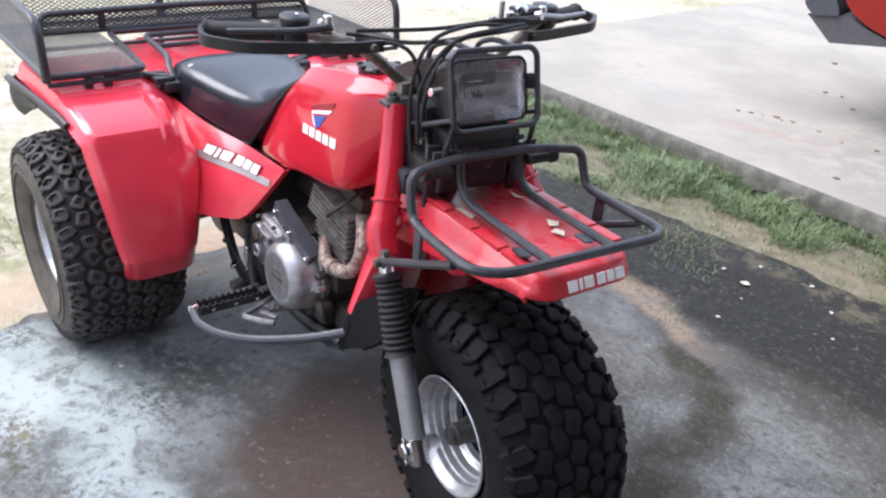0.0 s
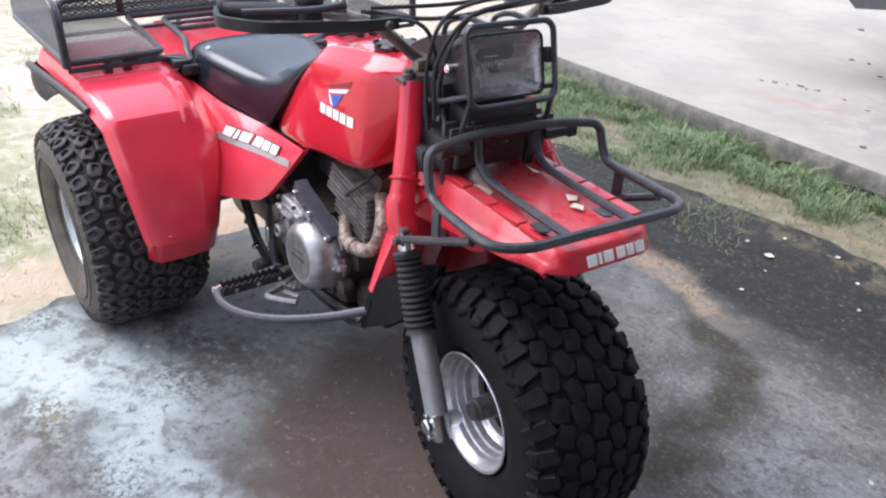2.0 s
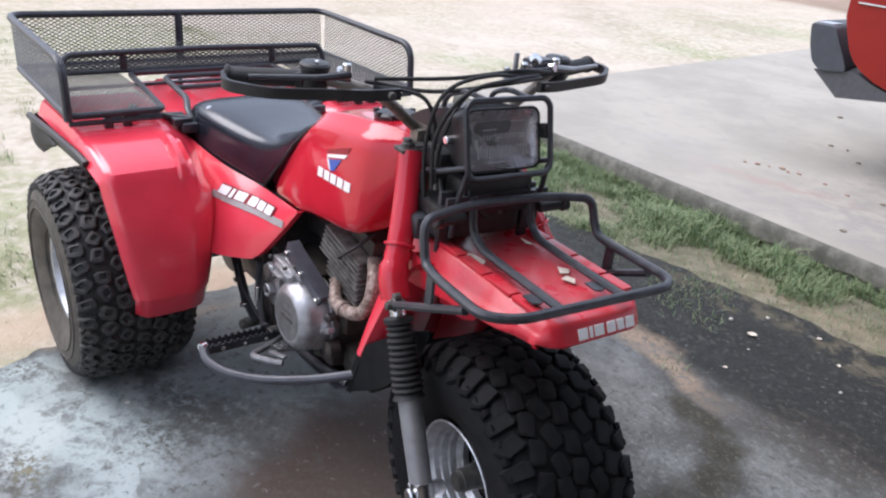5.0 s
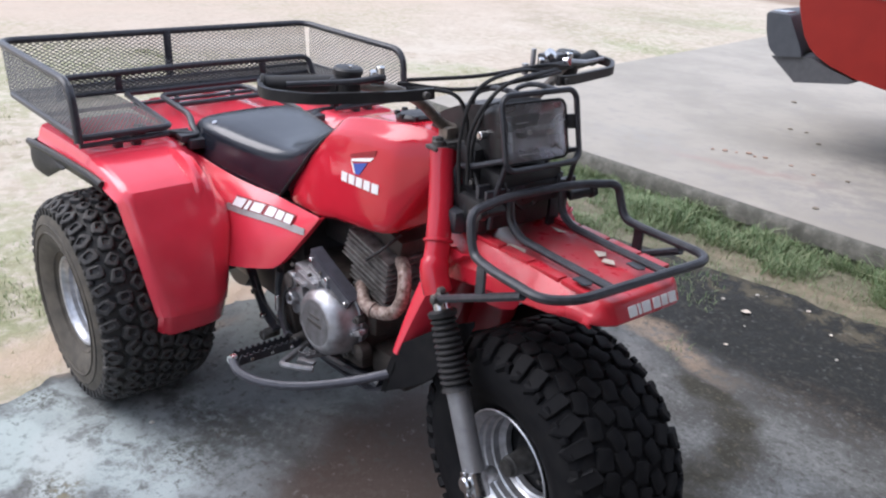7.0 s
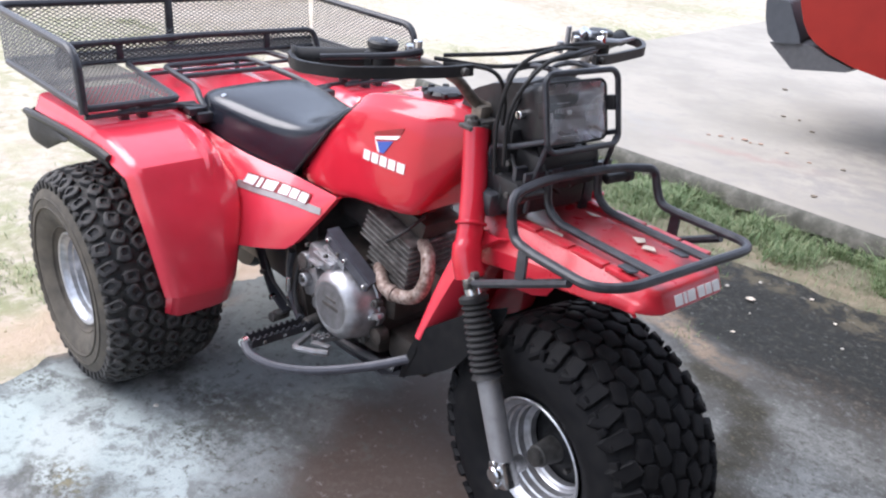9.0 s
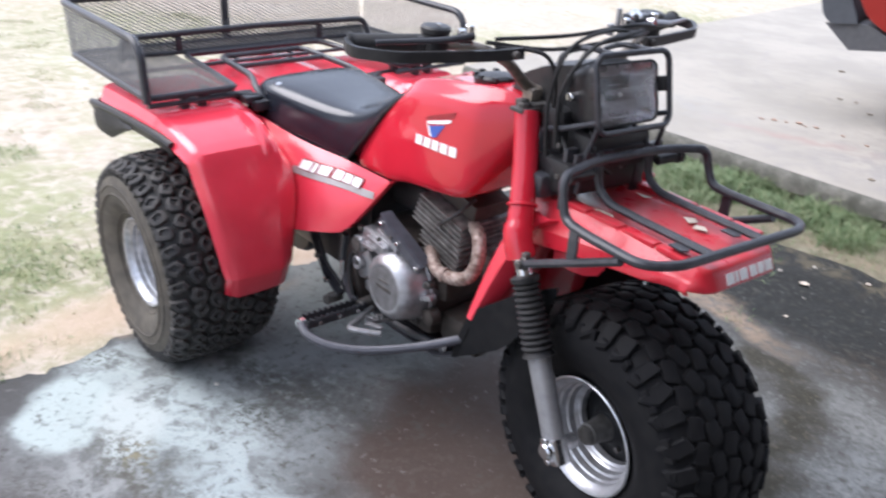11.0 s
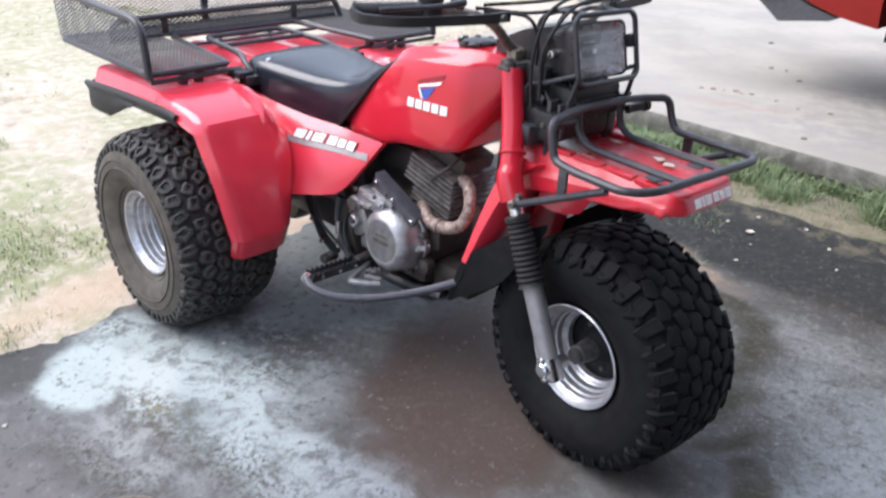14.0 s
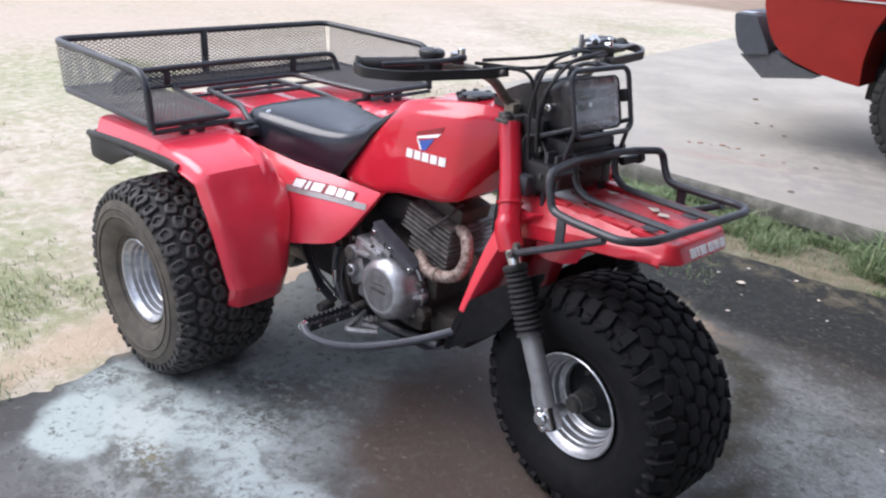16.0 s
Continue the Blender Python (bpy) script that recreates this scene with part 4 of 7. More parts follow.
rows = []
for st in ((1.03, 0.755, 0.108, 0.142, 0.700, 0.665), (1.10, 0.764, 0.116, 0.144, 0.708, 0.674), (1.20, 0.768, 0.120, 0.146, 0.724, 0.694), (1.30, 0.769, 0.120, 0.146, 0.736, 0.711), (1.37, 0.769, 0.115, 0.139, 0.740, 0.718), (1.43, 0.768, 0.108, 0.130, 0.740, 0.724), (1.458, 0.767, 0.105, 0.125, 0.739, 0.725), (1.470, 0.765, 0.103, 0.122, 0.738, 0.724)):
    bend = 15 * max(0, min(1, (st[0] - 1.38) / 0.09))
    rows.append([(x - bend * max(0, abs(y) - 0.078) ** 2, y, z) for x, y, z in guard_section(*st)])
for x, zl, k in ((1.4765, 0.759, 0.995), (1.481, 0.750, 0.99), (1.4855, 0.741, 0.985), (1.490, 0.731, 0.98), (1.487, 0.726, 0.975)):
    rows.append([(x - 15 * max(0, abs(p[1]) - 0.078) ** 2, p[1] * k, min(p[2], zl)) for p in rows[7]])
fend = guard("front_mudguard", sheet(rows, -0.004), RED_FADED, label="stepped red plastic front mudguard", sharp=44)
for s in (-1, 1):
    for x in (1.158, 1.243, 1.328, 1.404):
        guard("raised_pad", block((x, s * 0.1065, 0.7755), (0.078 if x < 1.4 else 0.062, 0.024, 0.010), 0.003), RED_FADED, fend)
# white lettering stands as plain bars
for y0, w in ((-0.052, 0.023), (-0.026, 0.009), (-0.014, 0.023), (0.016, 0.021), (0.040, 0.018), (0.061, 0.022)):
    guard("lettering_bar", block((1.4850, y0 + w / 2, 0.7440), (0.0030, w - 0.0022, 0.020), 0.0004, Matrix.Rotation(radians(-24.6), 3, "Y")), WHITE_DECAL, fend, "white lettering block")
back = [(1.075, 0.735, 0.150), (1.03, 0.70, 0.155), (0.995, 0.62, 0.163), (0.965, 0.53, 0.172), (0.940, 0.430, 0.182), (0.93, 0.38, 0.188), (0.882, 0.278, 0.180)]


def panel(st):
    return sheet([[(x + 0.012 * (abs(v) == 1), w * v, z) for v in (-1, -0.93, -0.5, 0, 0.5, 0.93, 1)] for x, z, w in st], 0.004)


guard("mudguard_apron", panel(back[:5]), RED_PLASTIC, fend, "red apron behind the front tyre")
guard("mud_flap", panel(back[4:]), TYRE, fend, "black rubber mud flap")
for s in (-1, 1):
    red_edge = resample([(1.082, s * 0.152, 0.745), (1.035, s * 0.157, 0.70), (0.998, s * 0.166, 0.62), (0.968, s * 0.176, 0.53), (0.938, s * 0.188, 0.424)], 11)
    turn_in = [e + Vector((0.050 * (1 - 0.7 * i / 10), 0, -0.004)) for i, e in enumerate(red_edge)]
    guard("apron_flange", sheet([[a, a.lerp(b, 0.5) + Vector((0, s * 0.002, 0)), b] for a, b in zip(red_edge, turn_in)], 0.004 * s), RED_PLASTIC, fend)
    guard("apron_liner", sheet([[b, b + Vector((0.014, -s * 0.030, -0.004)), b + Vector((0.010, -s * 0.085, -0.008)), Vector((b.x - 0.01, s * 0.02, b.z - 0.01))] for b in turn_in], 0.004 * s), RED_PLASTIC, fend)
    guard("tyre_shield", sheet([[(x, s * 0.070, t), (x - 0.002, s * 0.064, (t + u) / 2), (x - 0.004, s * 0.058, u)] for x, t, u in ((1.075, 0.735, 0.600), (1.12, 0.738, 0.598), (1.165, 0.740, 0.604), (1.205, 0.741, 0.622), (1.232, 0.742, 0.664), (1.250, 0.742, 0.706))], 0.004 * s), RED_PLASTIC, fend)
    blk_a = resample([(1.19, s * 0.162, 0.615), (1.11, s * 0.167, 0.568), (1.02, s * 0.176, 0.50), (0.940, s * 0.186, 0.424), (0.878, s * 0.180, 0.273)], 10)
    blk_b = resample([(1.19, s * 0.160, 0.60), (1.165, s * 0.165, 0.545), (1.12, s * 0.172, 0.48), (1.06, s * 0.184, 0.40), (0.884, s * 0.180, 0.274)], 10)
    guard("flap_cheek", sheet([[a, a.lerp(b, 0.5), b] for a, b in zip(blk_a, blk_b)], 0.003 * s), TYRE, fend)
for pts in (((1.175, -0.098), (1.212, -0.104), (1.236, -0.082), (1.226, -0.070), (1.190, -0.076)), ((1.300, 0.050), (1.325, 0.036), (1.332, 0.052), (1.318, 0.066)), ((1.345, 0.022), (1.37, 0.035), (1.355, 0.048), (1.338, 0.04)), ((1.16, 0.065), (1.19, 0.058), (1.20, 0.072))):
    guard("label_scrap", plate(pts, 0.001, (0, 0, 0.7715), (1, 0, 0), (0, 1, 0)), PAPER, fend, "torn pale label scrap", smooth=False)

# front rack
rk = 0.0092
side = 0.208
loop = [(1.248, -side + 0.004, 0.798), (1.236, -side + 0.004, 0.83), (1.225, -side + 0.008, 0.876), (1.20, -0.10, 0.882), (1.20, 0.10, 0.880), (1.222, side - 0.012, 0.872), (1.232, side - 0.006, 0.828), (1.248, side - 0.004, 0.798), (1.30, side, 0.794), (1.480, side, 0.798), (1.476, -side + 0.055, 0.795), (1.44, -side + 0.004, 0.793), (1.30, -side, 0.794)]
rack = front("front_rack", tube(rounded(loop, 0.055, 7, True), rk, 10, True), BLACK_STEEL, label="black tubular front carrier rack")
for y in (-0.062, 0.078):
    front("rack_bar", tube(rounded([(1.170, y, 0.885), (1.180, y, 0.815), (1.215, y, 0.793), (1.30, y, 0.792), (1.474, y, 0.794)], 0.03, 5), 0.0085, 8), BLACK_STEEL, rack)
    front("rack_tab", plate([(0.0, 0.0), (0.03, 0.0), (0.036, 0.012), (0.03, 0.024), (0.0, 0.02)], 0.003, (1.40, y - 0.03, 0.788), (1, 0, 0), (0, 1, 0)), BLACK_STEEL, rack)
for s in (-1, 1):
    front("rack_stay", tube([(1.158, s * 0.215, 0.667), (1.19, s * 0.214, 0.683), (1.30, s * 0.212, 0.735), (1.40, s * 0.209, 0.783)], 0.0085, 8), BLACK_STEEL, rack)
    front("rack_leg", block((1.285, s * 0.212, 0.762), (0.024, 0.007, 0.058), 0.002), BLACK_STEEL, rack)
    front("indicator_stub", join(rod((1.185, s * 0.09, 0.850), (1.19, s * 0.145, 0.853), 0.011), rod((1.19, s * 0.140, 0.853), (1.19, s * 0.158, 0.854), 0.015)), BLACK_PLASTIC, rack)

# headlamp, cage and what sits behind it
TILT_L = Matrix.Rotation(radians(-14), 3, "Y")


def lamp(x, y, z):
    """A point of the lamp: out of its face, across, up."""
    return Vector((1.150, 0, 0.990)) + TILT_L @ Vector((x, y, z))


def rrect(w, h, r, x, n=5):
    out = []
    for cx, cy, a0 in ((w - r, h - r, 0), (-w + r, h - r, 90), (-w + r, -h + r, 180), (w - r, -h + r, 270)):
        for k in range(n + 1):
            a = radians(a0 + 90 * k / n)
            out.append(lamp(x, cx + r * math.cos(a), cy + r * math.sin(a)))
    return out


hl = front("headlamp", loft([rrect(0.045, 0.035, 0.015, -0.115), rrect(0.072, 0.05, 0.018, -0.085), rrect(0.086, 0.060, 0.020, -0.03), rrect(0.088, 0.062, 0.020, 0.006), rrect(0.0865, 0.0605, 0.019, 0.010), rrect(0.0835, 0.0575, 0.017, 0.010), rrect(0.0825, 0.0565, 0.017, 0.004), rrect(0.072, 0.048, 0.012, -0.02), rrect(0.03, 0.02, 0.012, -0.05)], True), BLACK_PLASTIC, label="black rectangular headlamp housing")
front("reflector", loft([rrect(0.082, 0.056, 0.016, 0.0035), rrect(0.066, 0.044, 0.014, -0.012), rrect(0.036, 0.026, 0.012, -0.03), rrect(0.014, 0.014, 0.008, -0.036)], False), REFLECTOR, hl, "tarnished reflector behind the glass")
front("bulb", rod(lamp(-0.034, 0, 0), lamp(-0.012, 0, 0), 0.007), CHROME, hl)
lens = front("lens", loft([rrect(0.0825, 0.0565, 0.017, 0.0045), rrect(0.0825, 0.0565, 0.017, 0.009), rrect(0.078, 0.052, 0.015, 0.0125), rrect(0.06, 0.038, 0.012, 0.0145), rrect(0.03, 0.018, 0.01, 0.0155)], True), GLASS, hl, "ribbed clear headlamp glass")
lens.visible_shadow = False
rnd = random.Random(14)
# lens ribs, whitened to paint in the bright sky streaks reflected there
for k in range(19):
    y = -0.056 + 0.116 * k / 18
    front("lens_rib", block(lamp(0.0012, y, -0.022 + rnd.uniform(-0.002, 0.002)), (0.002, 0.0024, rnd.uniform(0.016, 0.024)), 0.0008, TILT_L), LENS_RIB, hl)
for k in range(16):
    y = -0.05 + 0.10 * k / 15
    front("lens_rib", block(lamp(0.0012, y, 0.006 + rnd.uniform(-0.001, 0.001)), (0.002, 0.0022, rnd.uniform(0.006, 0.012)), 0.0008, TILT_L), LENS_RIB, hl)
for y, z, w in ((0.015, 0.0105, 0.075), (0.035, 0.034, 0.035), (0.0, -0.042, 0.09), (-0.03, 0.020, 0.03)):
    front("lens_rib", block(lamp(0.0012, y, z), (0.002, w, 0.0016), 0.0006, TILT_L), LENS_RIB, hl)
front("lens_rib", block(lamp(0.0012, -0.060, -0.006), (0.002, 0.007, 0.020), 0.0008, TILT_L), LENS_RIB, hl)
for s in (-1, 1):
    front("lamp_bolt", rod(lamp(-0.05, s * 0.076, 0.002), lamp(-0.05, s * 0.098, 0.002), 0.009, 8), CHROME, hl)
cage_loop = [p + Vector((0, 0, 0.004)) for p in rrect(0.097, 0.073, 0.022, 0.028, 6)]
cage = front("headlamp_cage", tube(cage_loop, 0.0062, 8, True), BLACK_STEEL, label="black tube guard round the headlamp")
for s in (-1, 1):
    front("cage_arm", tube(rounded([lamp(0.028, s * 0.096, -0.045), lamp(-0.06, s * 0.112, -0.058), lamp(-0.12, s * 0.112, -0.058), lamp(-0.125, s * 0.112, -0.12)], 0.02, 4), 0.0056, 8), BLACK_STEEL, cage)
    front("cage_arm", tube(rounded([lamp(0.028, s * 0.05, 0.077), lamp(-0.05, s * 0.05, 0.095), lamp(-0.12, s * 0.055, 0.085), lamp(-0.135, s * 0.06, -0.02)], 0.03, 5), 0.0056, 8), BLACK_STEEL, cage)
    front("cage_leg", tube([lamp(0.026, s * 0.094, -0.055), (1.165, s * 0.10, 0.86), (1.16, s * 0.10, 0.80)], 0.0055, 8), BLACK_STEEL, cage)
    front("cage_lug", block(lamp(0.018, s * 0.092, 0.012), (0.02, 0.014, 0.03), 0.003, TILT_L), BLACK_PLASTIC, cage)
ebox = front("electrics_box", block((1.115, 0, 0.875), (0.10, 0.165, 0.075), 0.012), BLACK_PLASTIC, label="black plastic housing under the headlamp")
front("connector", block((1.155, 0.02, 0.868), (0.03, 0.09, 0.04), 0.008), BLACK_PLASTIC, ebox)
front("lower_tray", block((1.10, -0.03, 0.825), (0.11, 0.19, 0.07), 0.012), BLACK_PLASTIC, ebox)
front("back_shell", block((1.06, 0, 0.90), (0.07, 0.20, 0.10), 0.014), BLACK_PLASTIC, ebox)
for pts in ([(1.10, -0.10, 0.90), (1.13, -0.11, 0.87), (1.12, -0.10, 0.82), (1.15, -0.06, 0.80)], [(1.13, 0.06, 0.92), (1.17, 0.07, 0.88), (1.15, 0.02, 0.83)], [(1.12, -0.05, 0.93), (1.165, -0.07, 0.89), (1.16, -0.03, 0.84), (1.14, 0.03, 0.81)], [(1.09, -0.115, 0.86), (1.11, -0.125, 0.82), (1.09, -0.12, 0.77)]):
    front("wiring_lead", tube(spline(pts, 7), 0.0045, 6), RUBBER, ebox)
for p in ((1.118, -0.094, 0.845), (1.125, -0.115, 0.83), (1.15, -0.05, 0.842), (1.155, 0.02, 0.84), (1.10, -0.10, 0.885)):
    front("housing_bolt", rod(p, (p[0] + 0.006, p[1] - 0.016, p[2]), 0.006, 8), DIRTY_CAST)
front("front_apron_bracket", join(block((1.13, -0.10, 0.82), (0.012, 0.03, 0.13), 0.003), block((1.13, 0.10, 0.82), (0.012, 0.03, 0.13), 0.003), block((1.165, 0, 0.875), (0.008, 0.24, 0.02), 0.003)), BLACK_STEEL)
front("instrument_cover", loft([[(x, y, z - 0.012 * abs(y) / 0.07) for x, z in ((0.888, 0.955), (0.898, 0.982), (0.94, 1.005), (0.985, 1.024), (1.09, 1.050), (1.12, 1.035), (1.115, 0.965), (1.02, 0.95), (0.96, 0.958))] for y in (-0.068, -0.062, -0.03, 0.03, 0.062, 0.068)]), BLACK_PLASTIC, label="black wedge-shaped cover over the steering head", sharp=30)

# handlebar with grips, guards and controls
bar_line = rounded([(0.985, -0.055, 0.955), (0.965, -0.09, 0.965), (0.995, -0.185, 1.045), (0.935, -0.26, 1.062), (0.855, -0.435, 1.058)], 0.05, 6)
full = bar_line[::-1] + [Vector((p.x, -p.y, p.z)) for p in bar_line]
hb = front("handlebar", tube(full, 0.0115, 12), BAR_STEEL, label="worn grey steel tubular handlebar")
for s in (-1, 1):
    d = Vector((0.855 - 0.935, s * (0.435 - 0.26), -0.004)).normalized()
    a = Vector((0.935, s * 0.26, 1.062))
    prof = [(0.0, 0.019), (0.004, 0.021)]
    for k in range(16):
        prof += [(0.008 + k * 0.008, 0.0175), (0.011 + k * 0.008, 0.0165)]
    prof += [(0.14, 0.018), (0.142, 0.0205), (0.148, 0.0205), (0.15, 0.016)]
    front("grip", lathe(prof, a + d * 0.060, d, 18, True), RUBBER, hb, "black rubber grip")
    strap = rounded([a + d * 0.192, a + d * 0.212 + Vector((0.0, 0, 0.0)), (0.90, s * 0.470, 1.052), (0.965, s * 0.405, 1.050), (1.020, s * 0.22, 1.052), (1.032, s * 0.165, 1.056)], 0.035, 6)
    front("hand_guard", tube(strap, 0.01, flat=(0.021, 0.010)), BLACK_PLASTIC, hb, "black bent-strap hand guard")
    front("guard_bolt", rod((1.005, s * 0.185, 1.054), (1.042, s * 0.185, 1.054), 0.008, 8), DIRTY_CAST, hb)
    c = a + d * 0.040 + Vector((0, 0, 0.010))
    M = Matrix((d, Vector((0, 0, 1)).cross(d), Vector((0, 0, 1)))).transposed()
    box = front("throttle_housing", join(lathe([(-0.034, 0.022), (-0.030, 0.027), (0.010, 0.028), (0.012, 0.030), (0.020, 0.030), (0.024, 0.026), (0.026, 0.0)], c, (0.05, 0.02, 1), 24, False), block(c + d * 0.022 - Vector((0, 0, 0.012)), (0.030, 0.036, 0.034), 0.008, M)), BLACK_PLASTIC, hb, "round black throttle housing")
    front("housing_screw", rod(c + Vector((0.012, 0, 0.025)), c + Vector((0.012, 0, 0.029)), 0.004, 6), CHROME, box)
    front("lever_perch", join(block(c - d * 0.052 + Vector((0.012, 0, 0.004)), (0.03, 0.03, 0.03), 0.007, M), rod(c - d * 0.05 + Vector((0.03, 0, 0.0)), c - d * 0.05 + Vector((0.03, 0, 0.03)), 0.009)), CHROME, hb, "bright alloy lever perch")
    lev = rounded([c - d * 0.055 + Vector((0.035, 0, 0.01)), c + d * 0.0 + Vector((0.055, 0, 0.006)), c + d * 0.14 + Vector((0.05, 0, 0.0))], 0.05, 5)
    front("brake_lever", tube(lev, [0.008 - 0.003 * i / len(lev) for i in range(len(lev))], 8), BLACK_STEEL if s < 0 else FORK_ALLOY, hb)
front("master_cylinder", join(block((0.945, 0.22, 1.086), (0.045, 0.06, 0.026), 0.008, Matrix.Rotation(radians(20), 3, "Z")), rod((0.96, 0.19, 1.075), (0.945, 0.25, 1.075), 0.013)), BLACK_STEEL, hb)
front("control_bracket", block((0.985, 0.19, 1.076), (0.010, 0.15, 0.020), 0.003, Matrix.Rotation(radians(12), 3, "Z")), BLACK_STEEL, hb)
for p, q, r in (((0.955, 0.20, 1.092), (0.965, 0.205, 1.104), 0.015), ((0.97, 0.235, 1.082), (0.985, 0.24, 1.085), 0.010), ((0.965, 0.165, 1.060), (0.972, 0.165, 1.095), 0.008), ((0.95, 0.262, 1.085), (0.958, 0.265, 1.095), 0.010)):
    front("lever_fitting", rod(p, q, r, 10), CHROME, hb, "bright metal lever fitting")
front("mirror_stub", join(rod((0.96, 0.15, 1.07), (0.96, 0.15, 1.115), 0.006), rod((0.965, 0.125, 1.06), (0.965, 0.125, 1.085), 0.008)), FORK_ALLOY, hb)
for y in (-0.085, 0.085):
    front("bar_clamp", join(block((0.975, y, 0.952), (0.034, 0.028, 0.030), 0.012), block((0.962, y, 0.962), (0.016, 0.020, 0.016), 0.006, Matrix.Rotation(radians(20), 3, "Y"))), BAR_STEEL, hb, "alloy handlebar clamp")
cables = (
    [(0.985, -0.20, 1.075), (1.03, -0.05, 1.082), (1.06, 0.09, 1.10), (1.02, 0.20, 1.085)],
    [(0.975, -0.215, 1.068), (1.04, -0.10, 1.06), (1.10, 0.03, 1.085), (1.03, 0.17, 1.075)],
    [(1.02, 0.17, 1.078), (1.10, 0.04, 1.092), (1.12, -0.07, 1.075), (1.10, -0.118, 0.99), (1.10, -0.118, 0.88)],
    [(1.03, 0.15, 1.075), (1.09, 0.0, 1.10), (1.09, -0.10, 1.07), (1.075, -0.125, 0.97), (1.08, -0.12, 0.84)],
    [(0.99, 0.16, 1.07), (1.05, 0.05, 1.075), (1.08, -0.05, 1.055), (1.08, -0.095, 0.96), (1.09, -0.10, 0.88)],
    [(0.985, -0.20, 1.06), (1.05, -0.13, 1.055), (1.06, -0.10, 1.0), (1.05, -0.09, 0.92)],
)
for pts in cables:
    front("control_cable", tube(spline(pts, 9), 0.0042, 7), RUBBER, hb, "black control cable")


# tank
TANK_HALF = ((0.0, 0.0), (0.40, 0.0), (0.74, 0.004), (0.92, 0.022), (0.978, 0.06), (0.998, 0.11), (1.0, 0.17), (0.990, 0.32), (0.960, 0.48), (0.918, 0.64), (0.872, 0.765), (0.842, 0.825), (0.812, 0.858), (0.765, 0.882), (0.68, 0.916), (0.60, 0.950), (0.575, 0.966), (0.545, 0.974), (0.505, 0.974), (0.475, 0.966), (0.44, 0.962), (0.2, 0.970), (0.0, 0.972))


def tank_ring(x, top, bot, w):
    """A slab-sided section with a tight shoulder and a low crown."""
    half = [(w * y, bot + (top - bot) * z) for y, z in TANK_HALF]
    return [(x, -y, z) for y, z in half] + [(x, y, z) for y, z in reversed(half[1:-1])]


T_ST = ((0.385, 0.668, 0.640, 0.085), (0.40, 0.690, 0.630, 0.105), (0.44, 0.735, 0.628, 0.114), (0.48, 0.785, 0.630, 0.119), (0.52, 0.830, 0.632, 0.123), (0.56, 0.870, 0.633, 0.127), (0.60, 0.904, 0.642, 0.130), (0.625, 0.917, 0.650, 0.132), (0.65, 0.924, 0.656, 0.133), (0.70, 0.934, 0.662, 0.134), (0.75, 0.941, 0.667, 0.134), (0.81, 0.948, 0.675, 0.133), (0.850, 0.952, 0.686, 0.129), (0.868, 0.952, 0.704, 0.122), (0.885, 0.951, 0.735, 0.110), (0.910, 0.946, 0.785, 0.091), (0.938, 0.936, 0.835, 0.070), (0.955, 0.919, 0.868, 0.05))
tank = body("fuel_tank", loft([tank_ring(*t) for t in T_ST]), RED_PAINT, label="glossy red fuel tank", sharp=60)
body("fuel_cap", join(lathe([(0, 0.047), (0.006, 0.050), (0.012, 0.050), (0.018, 0.044), (0.022, 0.02), (0.022, 0.0)], (0.80, 0, 0.934), (-0.08, 0, 1), 28), *[block((0.80 + 0.046 * math.cos(a), 0.046 * math.sin(a), 0.949), (0.012, 0.012, 0.012), 0.003) for a in [2 * math.pi * k / 8 for k in range(8)]]), BLACK_PLASTIC, tank, "black lobed fuel cap")
# wing emblem and name bar on each side, as plain shapes
def on_tank(x, z, s):
    i = max(0, min(len(T_ST) - 2, next((k for k in range(len(T_ST) - 1) if T_ST[k + 1][0] >= x), len(T_ST) - 2)))
    a, b = T_ST[i], T_ST[i + 1]
    t = (x - a[0]) / (b[0] - a[0])
    top, bot, w = (a[j] + (b[j] - a[j]) * t for j in (1, 2, 3))
    q = max(0.0, min(0.99, (z - bot) / (top - bot)))
    k = next(j for j in range(3, len(TANK_HALF) - 1) if TANK_HALF[j + 1][1] >= q)
    (y0, z0), (y1, z1) = TANK_HALF[k], TANK_HALF[k + 1]
    y = w * (y0 + (y1 - y0) * (q - z0) / (z1 - z0))
    return Vector((x, s * (y + 0.0012), z))


def decal(name, quad, s, material, label, n=6):
    """A thin film that follows the tank, between four corners (x, z)."""
    rows = []
    for i in range(n + 1):
        u = i / n
        a = [quad[0][k] + (quad[1][k] - quad[0][k]) * u for k in (0, 1)]
        b = [quad[3][k] + (quad[2][k] - quad[3][k]) * u for k in (0, 1)]
        rows.append([on_tank(a[0] + (b[0] - a[0]) * v, a[1] + (b[1] - a[1]) * v, s) for v in (0, 0.33, 0.67, 1)])
    body(name, sheet(rows, 0.0008), material, tank, label)


